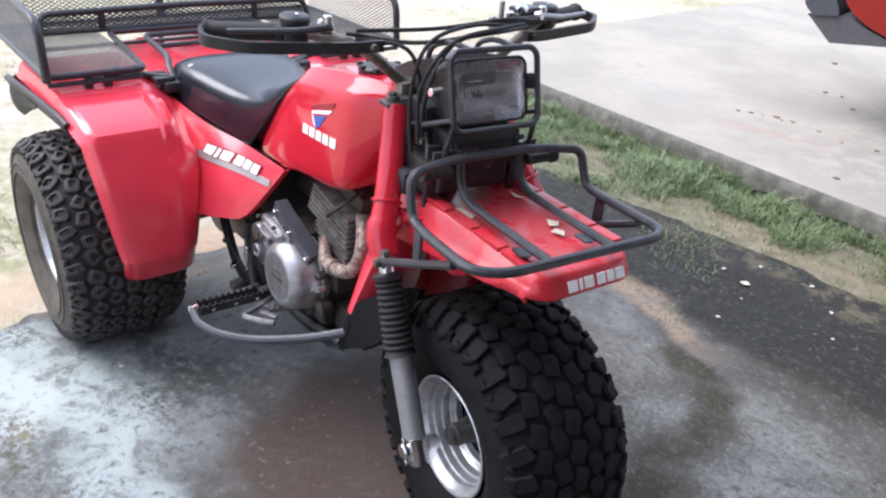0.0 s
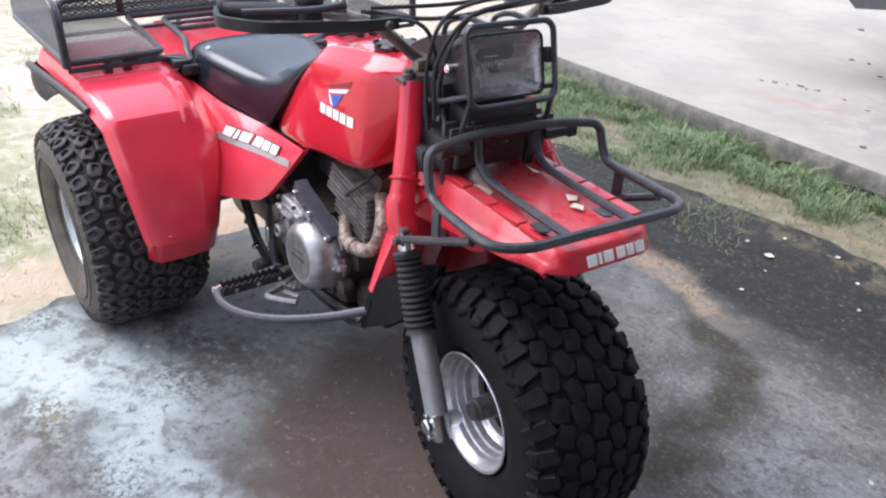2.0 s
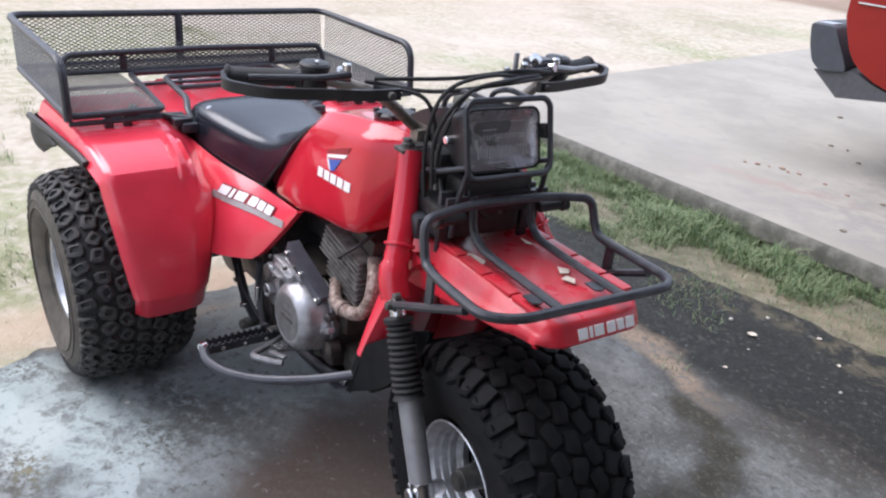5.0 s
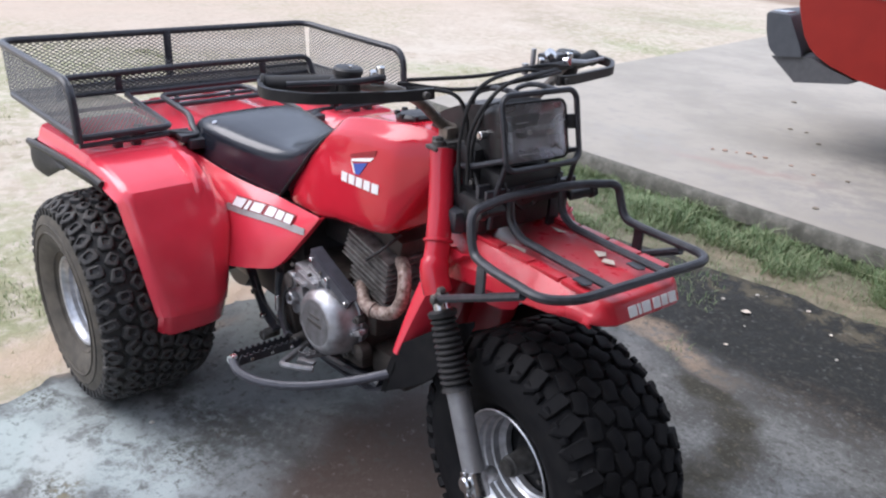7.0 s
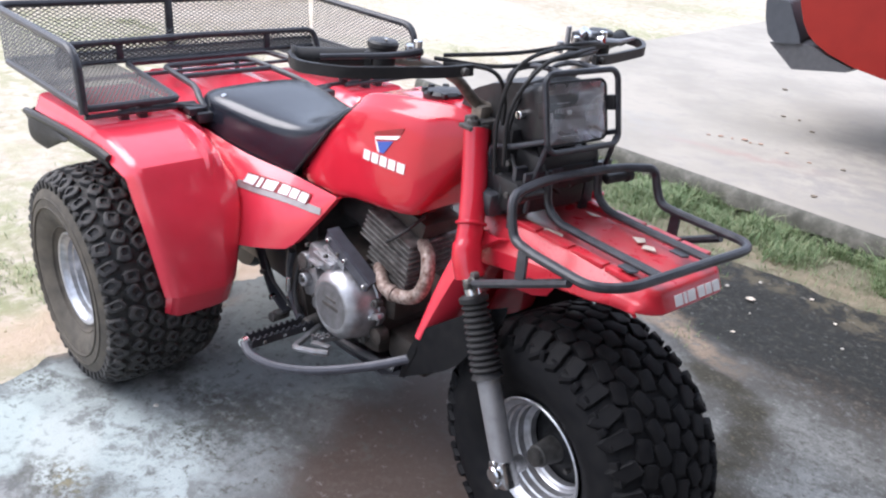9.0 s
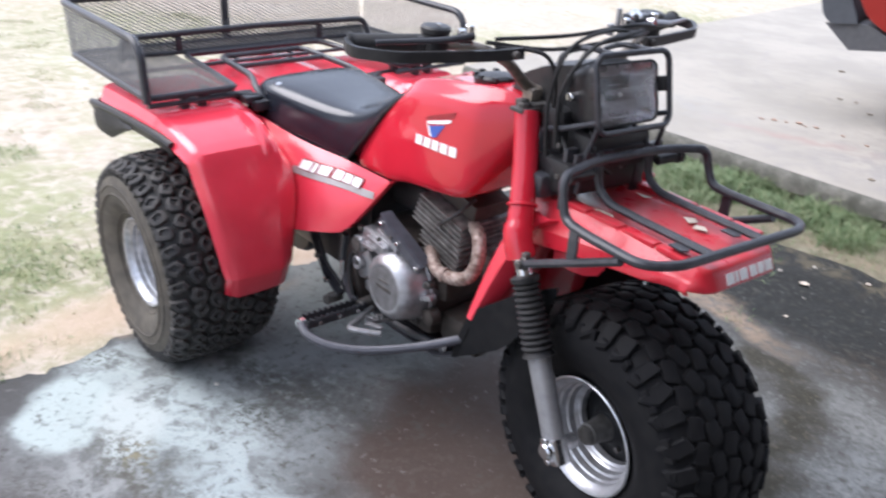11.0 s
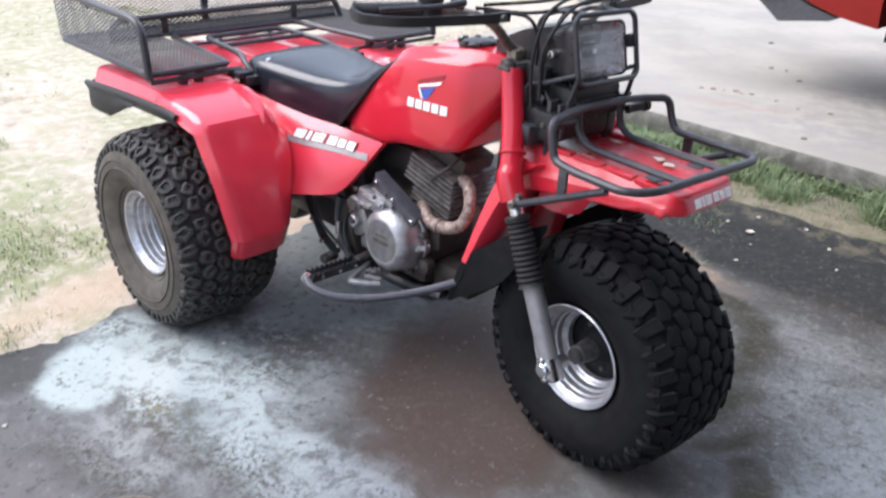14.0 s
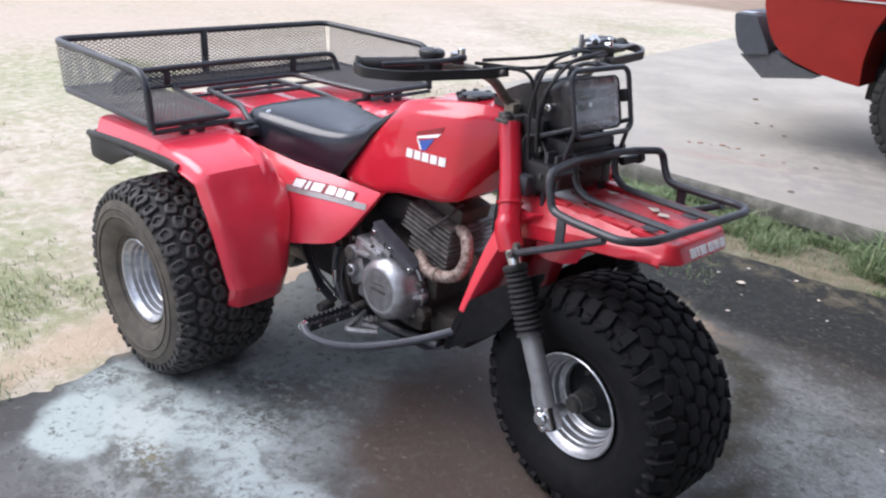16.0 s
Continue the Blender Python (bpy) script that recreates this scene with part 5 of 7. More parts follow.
for s in (-1, 1):
    for k in range(5):
        x, z = 0.681 + 0.0298 * k, 0.7765 + 0.0010 * k
        decal("name_bar", ((x, z), (x + 0.0240, z + 0.001), (x + 0.0240, z + 0.0240), (x, z + 0.0230)), s, WHITE_DECAL, "white name lettering block", 2)
    decal("wing_emblem", ((0.737, 0.806), (0.751, 0.809), (0.776, 0.8435), (0.723, 0.8285)), s, BLUE_DECAL, "blue wing emblem shape")
    decal("wing_emblem", ((0.728, 0.808), (0.736, 0.806), (0.722, 0.8285), (0.714, 0.831)), s, WHITE_DECAL, "white wing emblem shape")
    decal("wing_emblem", ((0.714, 0.8315), (0.787, 0.8500), (0.797, 0.8610), (0.715, 0.8385)), s, WHITE_DECAL, "white wing emblem shape")
    decal("wing_emblem", ((0.707, 0.8405), (0.799, 0.8660), (0.804, 0.8800), (0.712, 0.8490)), s, DARKRED_DECAL, "dark red wing emblem shape")

# seat
def seat_ring(x, top, bot, wt, wb):
    """Flat top, soft rolled edge, upright side."""
    h = top - bot
    half = [(0.0, top + 0.002), (wt * 0.45, top + 0.001), (wt * 0.74, top - 0.003), (wt * 0.86, top - 0.008), (wt * 0.94, top - 0.016), (wt * 0.985, top - min(0.027, h * 0.3)), (wt + (wb - wt) * 0.2, top - min(0.042, h * 0.45)), (wt + (wb - wt) * 0.6, bot + h * 0.32), (wb, bot + min(0.014, h * 0.1)), (wb - 0.003, bot + 0.002), (wb - 0.012, bot)]
    return [(x, -y, z) for y, z in reversed(half)] + [(x, y, z) for y, z in half[1:]]


S_ST = ((-0.042, 0.742, 0.675, 0.12, 0.150), (-0.036, 0.762, 0.668, 0.150, 0.176), (-0.018, 0.779, 0.662, 0.170, 0.190), (0.01, 0.787, 0.660, 0.178, 0.196), (0.06, 0.789, 0.658, 0.178, 0.195), (0.14, 0.785, 0.655, 0.170, 0.187), (0.22, 0.780, 0.650, 0.158, 0.173), (0.30, 0.777, 0.645, 0.144, 0.157), (0.36, 0.779, 0.641, 0.132, 0.143), (0.395, 0.784, 0.643, 0.125, 0.134), (0.43, 0.795, 0.688, 0.118, 0.126), (0.47, 0.815, 0.735, 0.112, 0.119), (0.52, 0.843, 0.795, 0.106, 0.112), (0.57, 0.870, 0.842, 0.100, 0.104), (0.605, 0.886, 0.870, 0.094, 0.097), (0.62, 0.889, 0.880, 0.088, 0.09))
seat = body("seat", loft([seat_ring(*t) for t in S_ST]), VINYL, label="black padded vinyl saddle", sharp=75)
for s in (-1, 1):
    body("seat_trim", tube([Vector((t[0], s * (t[4] - 0.002), t[2] + 0.006)) for t in S_ST[2:]], 0.0035, 6), RUBBER, seat)
body("seat_rivet", rod((0.075, -0.150, 0.776), (0.075, -0.153, 0.783), 0.009, 10), CHROME, seat)


# rear mudguards: a flat top with a raised lip, a hard shoulder and a broad face in front of the wheel
def rear_guard(s):
    face = [(-0.33, 0.728), (-0.20, 0.734), (-0.06, 0.738), (0.050, 0.7385), (0.068, 0.7385), (0.076, 0.7345)]
    face = [Vector((x, 0, z)) for x, z in face] + resample([(0.082, 0, 0.731), (0.15, 0, 0.724), (0.215, 0, 0.711), (0.266, 0, 0.695), (0.284, 0, 0.678), (0.297, 0, 0.640), (0.328, 0, 0.555), (0.345, 0, 0.46), (0.354, 0, 0.355)], 28) + [Vector((0.351, 0, 0.349)), Vector((0.326, 0, 0.290))]
    edge = [(-0.33, 0.727), (-0.20, 0.729), (-0.06, 0.729), (0.0, 0.722), (0.046, 0.708), (0.075, 0.698)]
    edge = [Vector((x, 0, z)) for x, z in edge] + resample([(0.09, 0, 0.692), (0.15, 0, 0.674), (0.22, 0, 0.650), (0.285, 0, 0.618), (0.318, 0, 0.565), (0.330, 0, 0.49), (0.334, 0, 0.40), (0.335, 0, 0.350)], 28) + [Vector((0.333, 0, 0.344)), Vector((0.314, 0, 0.286))]
    n = len(face)
    rows = []
    for i in range(n):
        u = max(0, i - 5) / (n - 6)
        d = (face[min(i + 1, n - 1)] - face[max(i - 1, 0)]).normalized()
        nrm = Vector((-d.z, 0, d.x))
        y_in = 0.225 + 0.02 * min(1, u * 4) + 0.038 * u * u
        y_out = 0.508 - 0.002 * u - 0.056 * u * u
        hump = 0.5 - 0.5 * math.cos(2 * math.pi * min(1, max(0, (u - 0.02) / 0.46)))
        row = []
        for v, back in ((-0.16, 0.060), (-0.11, 0.036), (-0.07, 0.021), (-0.03, 0.010), (0.01, 0.004), (0.05, 0.001), (0.09, 0.0), (0.115, 0.0), (0.16, 0.0), (0.215, 0.0), (0.235, 0.0), (0.265, 0.0), (0.30, 0.0), (0.40, 0.0), (0.55, 0.0), (0.70, 0.0), (0.85, 0.0), (0.93, 0.0), (0.975, 0.002), (1.0, 0.006)):
            k = min(1, max(0, (v + 0.01) / 0.25))
            k = k * k * (3 - 2 * k)
            p = edge[i].lerp(face[i], k)
            rib = 0.028 * hump * (1 if v in (0.09, 0.115, 0.235, 0.265) else 0)
            p = p + nrm * (rib - back - 0.004 * u * (2 * v - 1) ** 2)
            row.append((p.x, s * (y_in + (y_out - y_in) * v), p.z))
        # the turned-down outer skirt with its rolled edge
        last = face[i]
        drop = 0.036 - 0.020 * u
        for f_, out in ((0.35, 0.006), (0.8, 0.011), (1.0, 0.016), (1.12, 0.014)):
            p = last - nrm * (0.006 + drop * f_)
            row.append((p.x, s * (y_out + out), p.z))
        rows.append(row)
    # a hem folds back along the foot
    foot = rows[-1]
    rows.append([(p[0] - 0.012, p[1] * 0.992, p[2] - 0.010) for p in foot])
    rows.append([(p[0] - 0.045, p[1] * 0.99, p[2] - 0.012) for p in foot])
    g = sheet(rows, 0.004 * s)
    return body("rear_mudguard", g, RED_PLASTIC, label="glossy red plastic rear mudguard", sharp=30)


for s in (-1, 1):
    g = rear_guard(s)
    strip = [(0.180, s * 0.524, 0.690), (0.12, s * 0.529, 0.697), (0.04, s * 0.535, 0.699), (-0.10, s * 0.543, 0.698), (-0.24, s * 0.550, 0.692), (-0.33, s * 0.550, 0.684)]
    path = spline(strip, 5)
    body("edge_trim", join(tube(path, [0.0105] * len(path), 8), sheet([[p + Vector((0, 0, 0)), p + Vector((0, s * 0.004, -0.012)), p + Vector((0, -s * 0.002, -0.028))] for p in path], 0.004 * s)), BLACK_PLASTIC, g, "black rubber edge strip")
    skirt = rounded([(-0.03, s * 0.546, 0.684), (-0.09, s * 0.548, 0.684), (-0.15, s * 0.548, 0.684), (-0.26, s * 0.556, 0.684), (-0.352, s * 0.545, 0.682), (-0.358, s * 0.42, 0.704), (-0.350, s * 0.24, 0.715)], 0.06, 7)
    depth = [0.012 + 0.062 * min(1, max(0, (-0.04 - p.x) / 0.14)) for p in skirt]
    rows = [[p + Vector((-0.012 * q * q, s * 0.006 * math.sin(q * 3.1), -h * q)) for q in (0, 0.25, 0.5, 0.75, 1.0)] for p, h in zip(skirt, depth)]
    body("rear_flap", sheet(rows, 0.004 * s), RUBBER, g, "black rubber rear mud flap")

# side covers between mudguard, seat and tank
def cover_rows(s):
    top = [(0.02, 0.205, 0.694), (0.15, 0.192, 0.676), (0.27, 0.174, 0.662), (0.39, 0.144, 0.652), (0.50, 0.136, 0.648), (0.582, 0.131, 0.646)]
    mid = [(0.16, 0.250, 0.585), (0.25, 0.236, 0.572), (0.36, 0.212, 0.565), (0.44, 0.182, 0.575), (0.52, 0.152, 0.608), (0.583, 0.132, 0.643)]
    low = [(0.28, 0.268, 0.436), (0.35, 0.248, 0.448), (0.42, 0.216, 0.461), (0.47, 0.192, 0.480), (0.53, 0.160, 0.560), (0.584, 0.132, 0.640)]
    n = 16
    A, B, C = (resample([(x, y, z) for x, y, z in p], n) for p in (top, mid, low))
    rows = []
    for i in range(n):
        row = []
        for v in (0, 0.15, 0.3, 0.45, 0.6, 0.75, 0.9, 1.0):
            a, b, c = (v - 0.5) * (v - 1) * 2, -v * (v - 1) * 4, v * (v - 0.5) * 2
            p = A[i] * a + B[i] * b + C[i] * c
            row.append((p.x, s * p.y, p.z))
        last = Vector(row[-1])
        row.append((last.x, last.y - s * 0.02, last.z + 0.002))
        rows.append(row)
    return rows


for s in (-1, 1):
    cov = body("side_cover", sheet(cover_rows(s), -0.004 * s), RED_PLASTIC, label="red plastic side cover", sharp=45)
    rows = cover_rows(s)

    fine = []
    for i in range(len(rows) - 1):
        for k in range(len(rows[0]) - 2):
            q = [Vector(rows[i + e][k + g]) for e, g in ((0, 0), (1, 0), (0, 1), (1, 1))]
            for e in range(8):
                for g in range(8):
                    u, v = e / 8, g / 8
                    fine.append(q[0] * (1 - u) * (1 - v) + q[1] * u * (1 - v) + q[2] * (1 - u) * v + q[3] * u * v)

    def on_cover(x, z):
        return min(fine, key=lambda p: (p.x - x) ** 2 + (p.z - z) ** 2).y

    def film(quad, material, label, lift, n=10):
        g = []
        for i in range(n + 1):
            u = i / n
            a = [quad[0][k] + (quad[1][k] - quad[0][k]) * u for k in (0, 1)]
            b = [quad[3][k] + (quad[2][k] - quad[3][k]) * u for k in (0, 1)]
            g.append([(x, on_cover(x, z) + s * lift, z) for x, z in ((a[0] + (b[0] - a[0]) * v, a[1] + (b[1] - a[1]) * v) for v in (0, 0.5, 1))])
        body("name_strip", sheet(g, 0.0008), material, cov, label)

    film(((0.262, 0.588), (0.545, 0.588), (0.545, 0.606), (0.262, 0.606)), SILVER_DECAL, "silver strip of the name decal", 0.0022)
    film(((0.279, 0.602), (0.499, 0.602), (0.503, 0.6295), (0.283, 0.6295)), DARKRED_DECAL, "dark backing of the lettering", 0.0036)
    for x0, w in ((0.283, 0.040), (0.327, 0.015), (0.346, 0.040), (0.396, 0.034), (0.433, 0.030), (0.466, 0.032)):
        film(((x0 + 0.0005, 0.6045), (x0 + w - 0.0025, 0.6045), (x0 + w, 0.6270), (x0 + 0.003, 0.6270)), WHITE_DECAL, "white lettering block", 0.0060, 3)

deck = []
for x in np.linspace(-0.44, 0.05, 12):
    deck.append([(x, y, 0.736 + 0.006 * (abs(abs(y) - 0.10) < 0.035) - 0.012 * (x > 0.2)) for y in (-0.222, -0.17, -0.135, -0.125, -0.08, -0.06, 0, 0.06, 0.08, 0.125, 0.135, 0.17, 0.222)])
body("rear_deck", sheet(deck, -0.004), RED_PLASTIC, label="ribbed red deck behind the saddle")

# cargo basket of tube and expanded mesh
BZ, BT = 0.782, 0.938
XR, XF, XM, YL, YR = -0.565, 0.055, -0.375, -0.528, 0.578


def diamond(origin, eu, ev, w, h, pitch_u, pitch_v, r):
    """Expanded mesh over a rectangle: crossing strands, cut at its rim."""
    o, eu, ev = Vector(origin), Vector(eu), Vector(ev)
    nn = eu.cross(ev).normalized()
    k = pitch_v / pitch_u
    verts, faces = [], []
    for sgn in (1, -1):
        span = w + h / k
        for i in range(int(span / pitch_u) + 2):
            c = i * pitch_u
            pts = []
            for v in (0.0, h):
                u = (c - v / k) if sgn > 0 else (c - h / k + v / k)
                pts.append([u, v])
            (u0, v0), (u1, v1) = pts
            lo, hi = 0.0, 1.0
            du = u1 - u0
            for bound, sg in ((0.0, 1), (w, -1)):
                if abs(du) > 1e-9:
                    t = (bound - u0) / du
                    if (du > 0) == (sg > 0):
                        lo = max(lo, t)
                    else:
                        hi = min(hi, t)
            if hi - lo < 0.02:
                continue
            a = o + eu * (u0 + du * lo) + ev * (v0 + (v1 - v0) * lo)
            b = o + eu * (u0 + du * hi) + ev * (v0 + (v1 - v0) * hi)
            d = (b - a).normalized()
            sd = d.cross(nn) * r
            up = nn * r * 0.7
            j = len(verts)
            verts += [a + sd, a + up, a - sd, a - up, b + sd, b + up, b - sd, b - up]
            faces += [(j + q, j + (q + 1) % 4, j + 4 + (q + 1) % 4, j + 4 + q) for q in range(4)]
    return verts, faces


rail = rounded([(XF, YL, BZ - 0.012), (XF - 0.012, YL, BT - 0.012), (XR, YL - 0.006, BT), (XR, YR - 0.012, BT), (XF - 0.012, YR, BT - 0.012), (XF, YR, BZ - 0.012)], 0.06, 8)
basket = body("cargo_basket", tube(rail, 0.0115, 10), BLACK_STEEL, label="black cargo basket of tube and expanded mesh")
floor_loop = [(XR + 0.03, YL, BZ), (XF, YL, BZ), (XF, -0.275, BZ), (XM, -0.235, BZ), (XM, 0.265, BZ), (XF, 0.305, BZ), (XF, YR, BZ), (XR + 0.03, YR - 0.01, BZ)]
body("basket_floor_frame", tube(rounded(floor_loop, 0.03, 5, True), 0.0095, 8, True), BLACK_STEEL, basket)
body("front_rail", tube(rounded([(XM + 0.02, -0.44, BZ), (XM, -0.43, 0.848), (XM - 0.01, 0.02, 0.852), (XM, 0.46, 0.848), (XM + 0.02, 0.47, BZ)], 0.05, 6), 0.0100, 8), BLACK_STEEL, basket)
for y in (-0.25, 0.270):
    body("rail_post", block((XM - 0.005, y, 0.818), (0.008, 0.022, 0.066), 0.002), BLACK_STEEL, basket)
body("cross_rail", tube([(XM - 0.006, -0.43, BZ + 0.008), (XM - 0.006, 0.46, BZ + 0.008)], 0.007, 8), BLACK_STEEL, basket)
body("rear_post", block((XR + 0.008, 0.0, 0.86), (0.010, 0.026, 0.155), 0.002), BLACK_STEEL, basket)
MK = dict(kind="stuff")
body("rail_mesh", diamond((XM - 0.004, -0.43, BZ + 0.004), (0, 1, 0), (-0.05, 0, 0.9987), 0.89, 0.066, 0.0215, 0.0118, 0.0018), MESH_DARKENED, basket, smooth=False, **MK)
body("rear_mesh", diamond((XR + 0.02, YL, BZ), (0, 1, 0), (-0.12, 0, 0.993), YR - YL - 0.012, BT - BZ, 0.0215, 0.0118, 0.0015), MESH_HAZED, basket, smooth=False, **MK)
for y, y0, w in ((YL, YL, -0.27 - YL), (YR, 0.30, YR - 0.30)):
    s = -1 if y < 0 else 1
    body("side_mesh", diamond((XR + 0.02, y, BZ), (1, 0, 0), (0, 0, 1), XF - XR - 0.03, BT - BZ - 0.012, 0.0215, 0.0118, 0.0015), MESH_HAZED, basket, smooth=False, **MK)
    body("wing_mesh", diamond((XM, y0, BZ + 0.004), (1, 0, 0), (0, 1, 0), XF - XM, w, 0.0215, 0.0118, 0.0018), MESH_DARKENED, basket, smooth=False, **MK)
    for x, q in ((-0.02, 0.335), (0.045, 0.375), (0.045, 0.425)):
        body("basket_foot", block((x, s * q, 0.758), (0.026, 0.022, 0.04), 0.004), BLACK_STEEL, basket)
    body("wing_edge", tube([(XF + 0.004, y, BZ - 0.02), (XF + 0.004, s * 0.285, BZ - 0.02)], 0.007, 8), BLACK_STEEL, basket)
body("floor_mesh", diamond((XR + 0.03, YL, BZ + 0.002), (1, 0, 0), (0, 1, 0), XM - XR - 0.03, YR - YL, 0.0215, 0.0118, 0.0018), MESH_DARKENED, basket, smooth=False, **MK)
for x in (-0.47, -0.25):
    body("floor_bar", tube([(x, YL, BZ - 0.006), (x, YR, BZ - 0.006)], 0.006, 6), BLACK_STEEL, basket)

# luggage loop behind the saddle
car = body("luggage_loop", tube(rounded([(0.055, -0.185, 0.725), (0.01, -0.19, 0.757), (-0.06, -0.165, 0.775), (-0.30, -0.15, 0.782), (-0.30, 0.15, 0.782), (-0.06, 0.165, 0.775), (0.01, 0.19, 0.757), (0.055, 0.185, 0.725)], 0.035, 6), 0.0095, 9), BLACK_STEEL, label="black tube luggage loop")
body("loop_bar", tube([(-0.17, -0.158, 0.779), (-0.17, 0.158, 0.779)], 0.0085, 8), BLACK_STEEL, car)
body("loop_bar", tube(rounded([(0.0, -0.20, 0.745), (-0.02, -0.26, 0.742), (-0.02, -0.40, 0.742)], 0.03, 4), 0.009, 8), BLACK_STEEL, car)
body("loop_bar", tube(rounded([(0.0, 0.20, 0.745), (-0.02, 0.26, 0.742), (-0.02, 0.40, 0.742)], 0.03, 4), 0.009, 8), BLACK_STEEL, car)
for s in (-1, 1):
    body("basket_latch", join(block((0.020, s * 0.222, 0.738), (0.075, 0.050, 0.022), 0.006), block((0.048, s * 0.205, 0.722), (0.050, 0.046, 0.030), 0.008), rod((0.0, s * 0.262, 0.748), (0.05, s * 0.19, 0.744), 0.009, 8)), BLACK_STEEL, car, "black latch between basket and saddle")
    body("loop_foot", block((-0.29, s * 0.10, 0.758), (0.016, 0.012, 0.04), 0.003), BLACK_STEEL, car)

# engine, frame and exhaust
eng = body("engine", join(block((0.62, 0.0, 0.35), (0.28, 0.24, 0.18), 0.03), block((0.57, 0.0, 0.45), (0.20, 0.24, 0.10), 0.025), block((0.73, 0.0, 0.42), (0.12, 0.20, 0.10), 0.02)), OILY, label="air-cooled single-cylinder engine with alloy cases")
AX = (0.0, -1.0, 0.03)
body("clutch_cover", lathe([(0, 0.099), (0.028, 0.099), (0.032, 0.096), (0.060, 0.092), (0.072, 0.088), (0.082, 0.080), (0.0885, 0.070), (0.0905, 0.065), (0.0890, 0.060), (0.0880, 0.057), (0.0880, 0.0)], (0.652, -0.104, 0.383), AX, 56), CAST, eng, "bright cast clutch cover", sharp=40)
body("cover_face", lathe([(0.0868, 0.0625), (0.0889, 0.0610), (0.0889, 0.0)], (0.652, -0.104, 0.383), AX, 48), CAST_WORN, eng, "dull worn face of the clutch cover")
body("cover_flange", lathe([(0, 0.099), (0, 0.106), (0.018, 0.106), (0.020, 0.099)], (0.652, -0.100, 0.383), AX, 56), CAST, eng)
for k in range(7):
    a = radians(20 + 47 * k)
    p = Vector((0.652 + 0.104 * math.cos(a), -0.112, 0.383 + 0.104 * math.sin(a)))
    body("cover_lug", lathe([(0, 0.011), (0.020, 0.011), (0.022, 0.009), (0.022, 0.006), (0.028, 0.0058), (0.028, 0.0)], p, AX, 10), DIRTY_CAST, eng)
body("cover_emblem", join(block((0.650, -0.1934, 0.386), (0.062, 0.002, 0.010), 0.0008), block((0.652, -0.1934, 0.406), (0.040, 0.002, 0.006), 0.0008)), DIRTY_CAST, eng, "worn raised bar on the clutch cover")
body("gear_cover", join(block((0.575, -0.140, 0.476), (0.115, 0.060, 0.052), 0.018, Matrix.Rotation(radians(6), 3, "Y")), block((0.625, -0.136, 0.500), (0.070, 0.050, 0.030), 0.010, Matrix.Rotation(radians(14), 3, "Y")), lathe([(0, 0.026), (0.050, 0.0245), (0.055, 0.021), (0.056, 0.0)], (0.503, -0.118, 0.446), AX, 24)), CAST, eng, "bright cast gear cover")
body("boss_cap", lathe([(0, 0.0215), (0.004, 0.020), (0.004, 0.0)], (0.503, -0.1745, 0.4477), AX, 22), DIRTY_CAST, eng)
body("sprocket_casting", join(block((0.520, -0.140, 0.395), (0.075, 0.050, 0.090), 0.018, Matrix.Rotation(radians(-18), 3, "Y")), block((0.560, -0.138, 0.345), (0.070, 0.050, 0.060), 0.018), lathe([(0, 0.020), (0.024, 0.019), (0.027, 0.016), (0.018, 0.0145), (0.018, 0.0)], (0.515, -0.158, 0.398), AX, 20)), CAST, eng, "grey cast cover with a round boss")
body("shaft_end", rod((0.515, -0.170, 0.398), (0.515, -0.184, 0.3985), 0.007, 6), OILY, eng)
body("cover_rib", block((0.590, -0.1745, 0.487), (0.075, 0.010, 0.010), 0.004, Matrix.Rotation(radians(8), 3, "Y")), CAST, eng)
body("cover_rib", block((0.612, -0.160, 0.512), (0.060, 0.014, 0.010), 0.004, Matrix.Rotation(radians(14), 3, "Y")), CAST, eng)
body("cover_rib", block((0.555, -0.1745, 0.462), (0.050, 0.010, 0.008), 0.003), CAST, eng)
body("case_lug", join(block((0.765, -0.135, 0.392), (0.034, 0.022, 0.014), 0.005, Matrix.Rotation(radians(-25), 3, "Y")), rod((0.752, -0.138, 0.385), (0.752, -0.150, 0.385), 0.006, 6)), CAST, eng, "bright casting lug")
body("filler_plug", lathe([(0, 0.024), (0.028, 0.022), (0.034, 0.0)], (0.765, -0.110, 0.335), (0, -1, 0), 16), OILY, eng)
for p in ((0.520, -0.168, 0.500), (0.548, -0.172, 0.452), (0.640, -0.160, 0.520), (0.655, -0.150, 0.498), (0.600, -0.168, 0.500), (0.490, -0.164, 0.418), (0.545, -0.164, 0.362)):
    body("cover_bolt", rod(p, (p[0], p[1] - 0.010, p[2]), 0.0055, 6), DIRTY_CAST, eng)
CYL = Matrix.Rotation(radians(14), 3, "Y")
for k in range(11):
    head = k > 4
    c = Vector((0.704 if head else 0.718, -0.005, 0.45)) + CYL @ Vector((0, 0, 0.018 + 0.0148 * k))
    size = (0.186 - 0.004 * (k - 5), 0.180, 0.0050) if head else (0.150, 0.160, 0.0045)
    body("cooling_fin", block(c, size, 0.002, CYL), FIN_ALLOY, eng)
body("cylinder", block(Vector((0.722, 0, 0.45)) + CYL @ Vector((0, 0, 0.085)), (0.12, 0.115, 0.17), 0.03, CYL), DIRTY_CAST, eng)
body("valve_cover", block(Vector((0.715, 0, 0.45)) + CYL @ Vector((0, 0, 0.195)), (0.14, 0.12, 0.045), 0.018, CYL), OILY, eng)
body("spark_plug_lead", tube(spline([(0.742, -0.096, 0.575), (0.775, -0.118, 0.598), (0.812, -0.105, 0.632), (0.83, -0.06, 0.668)], 7), 0.0042, 7), RUBBER, eng)
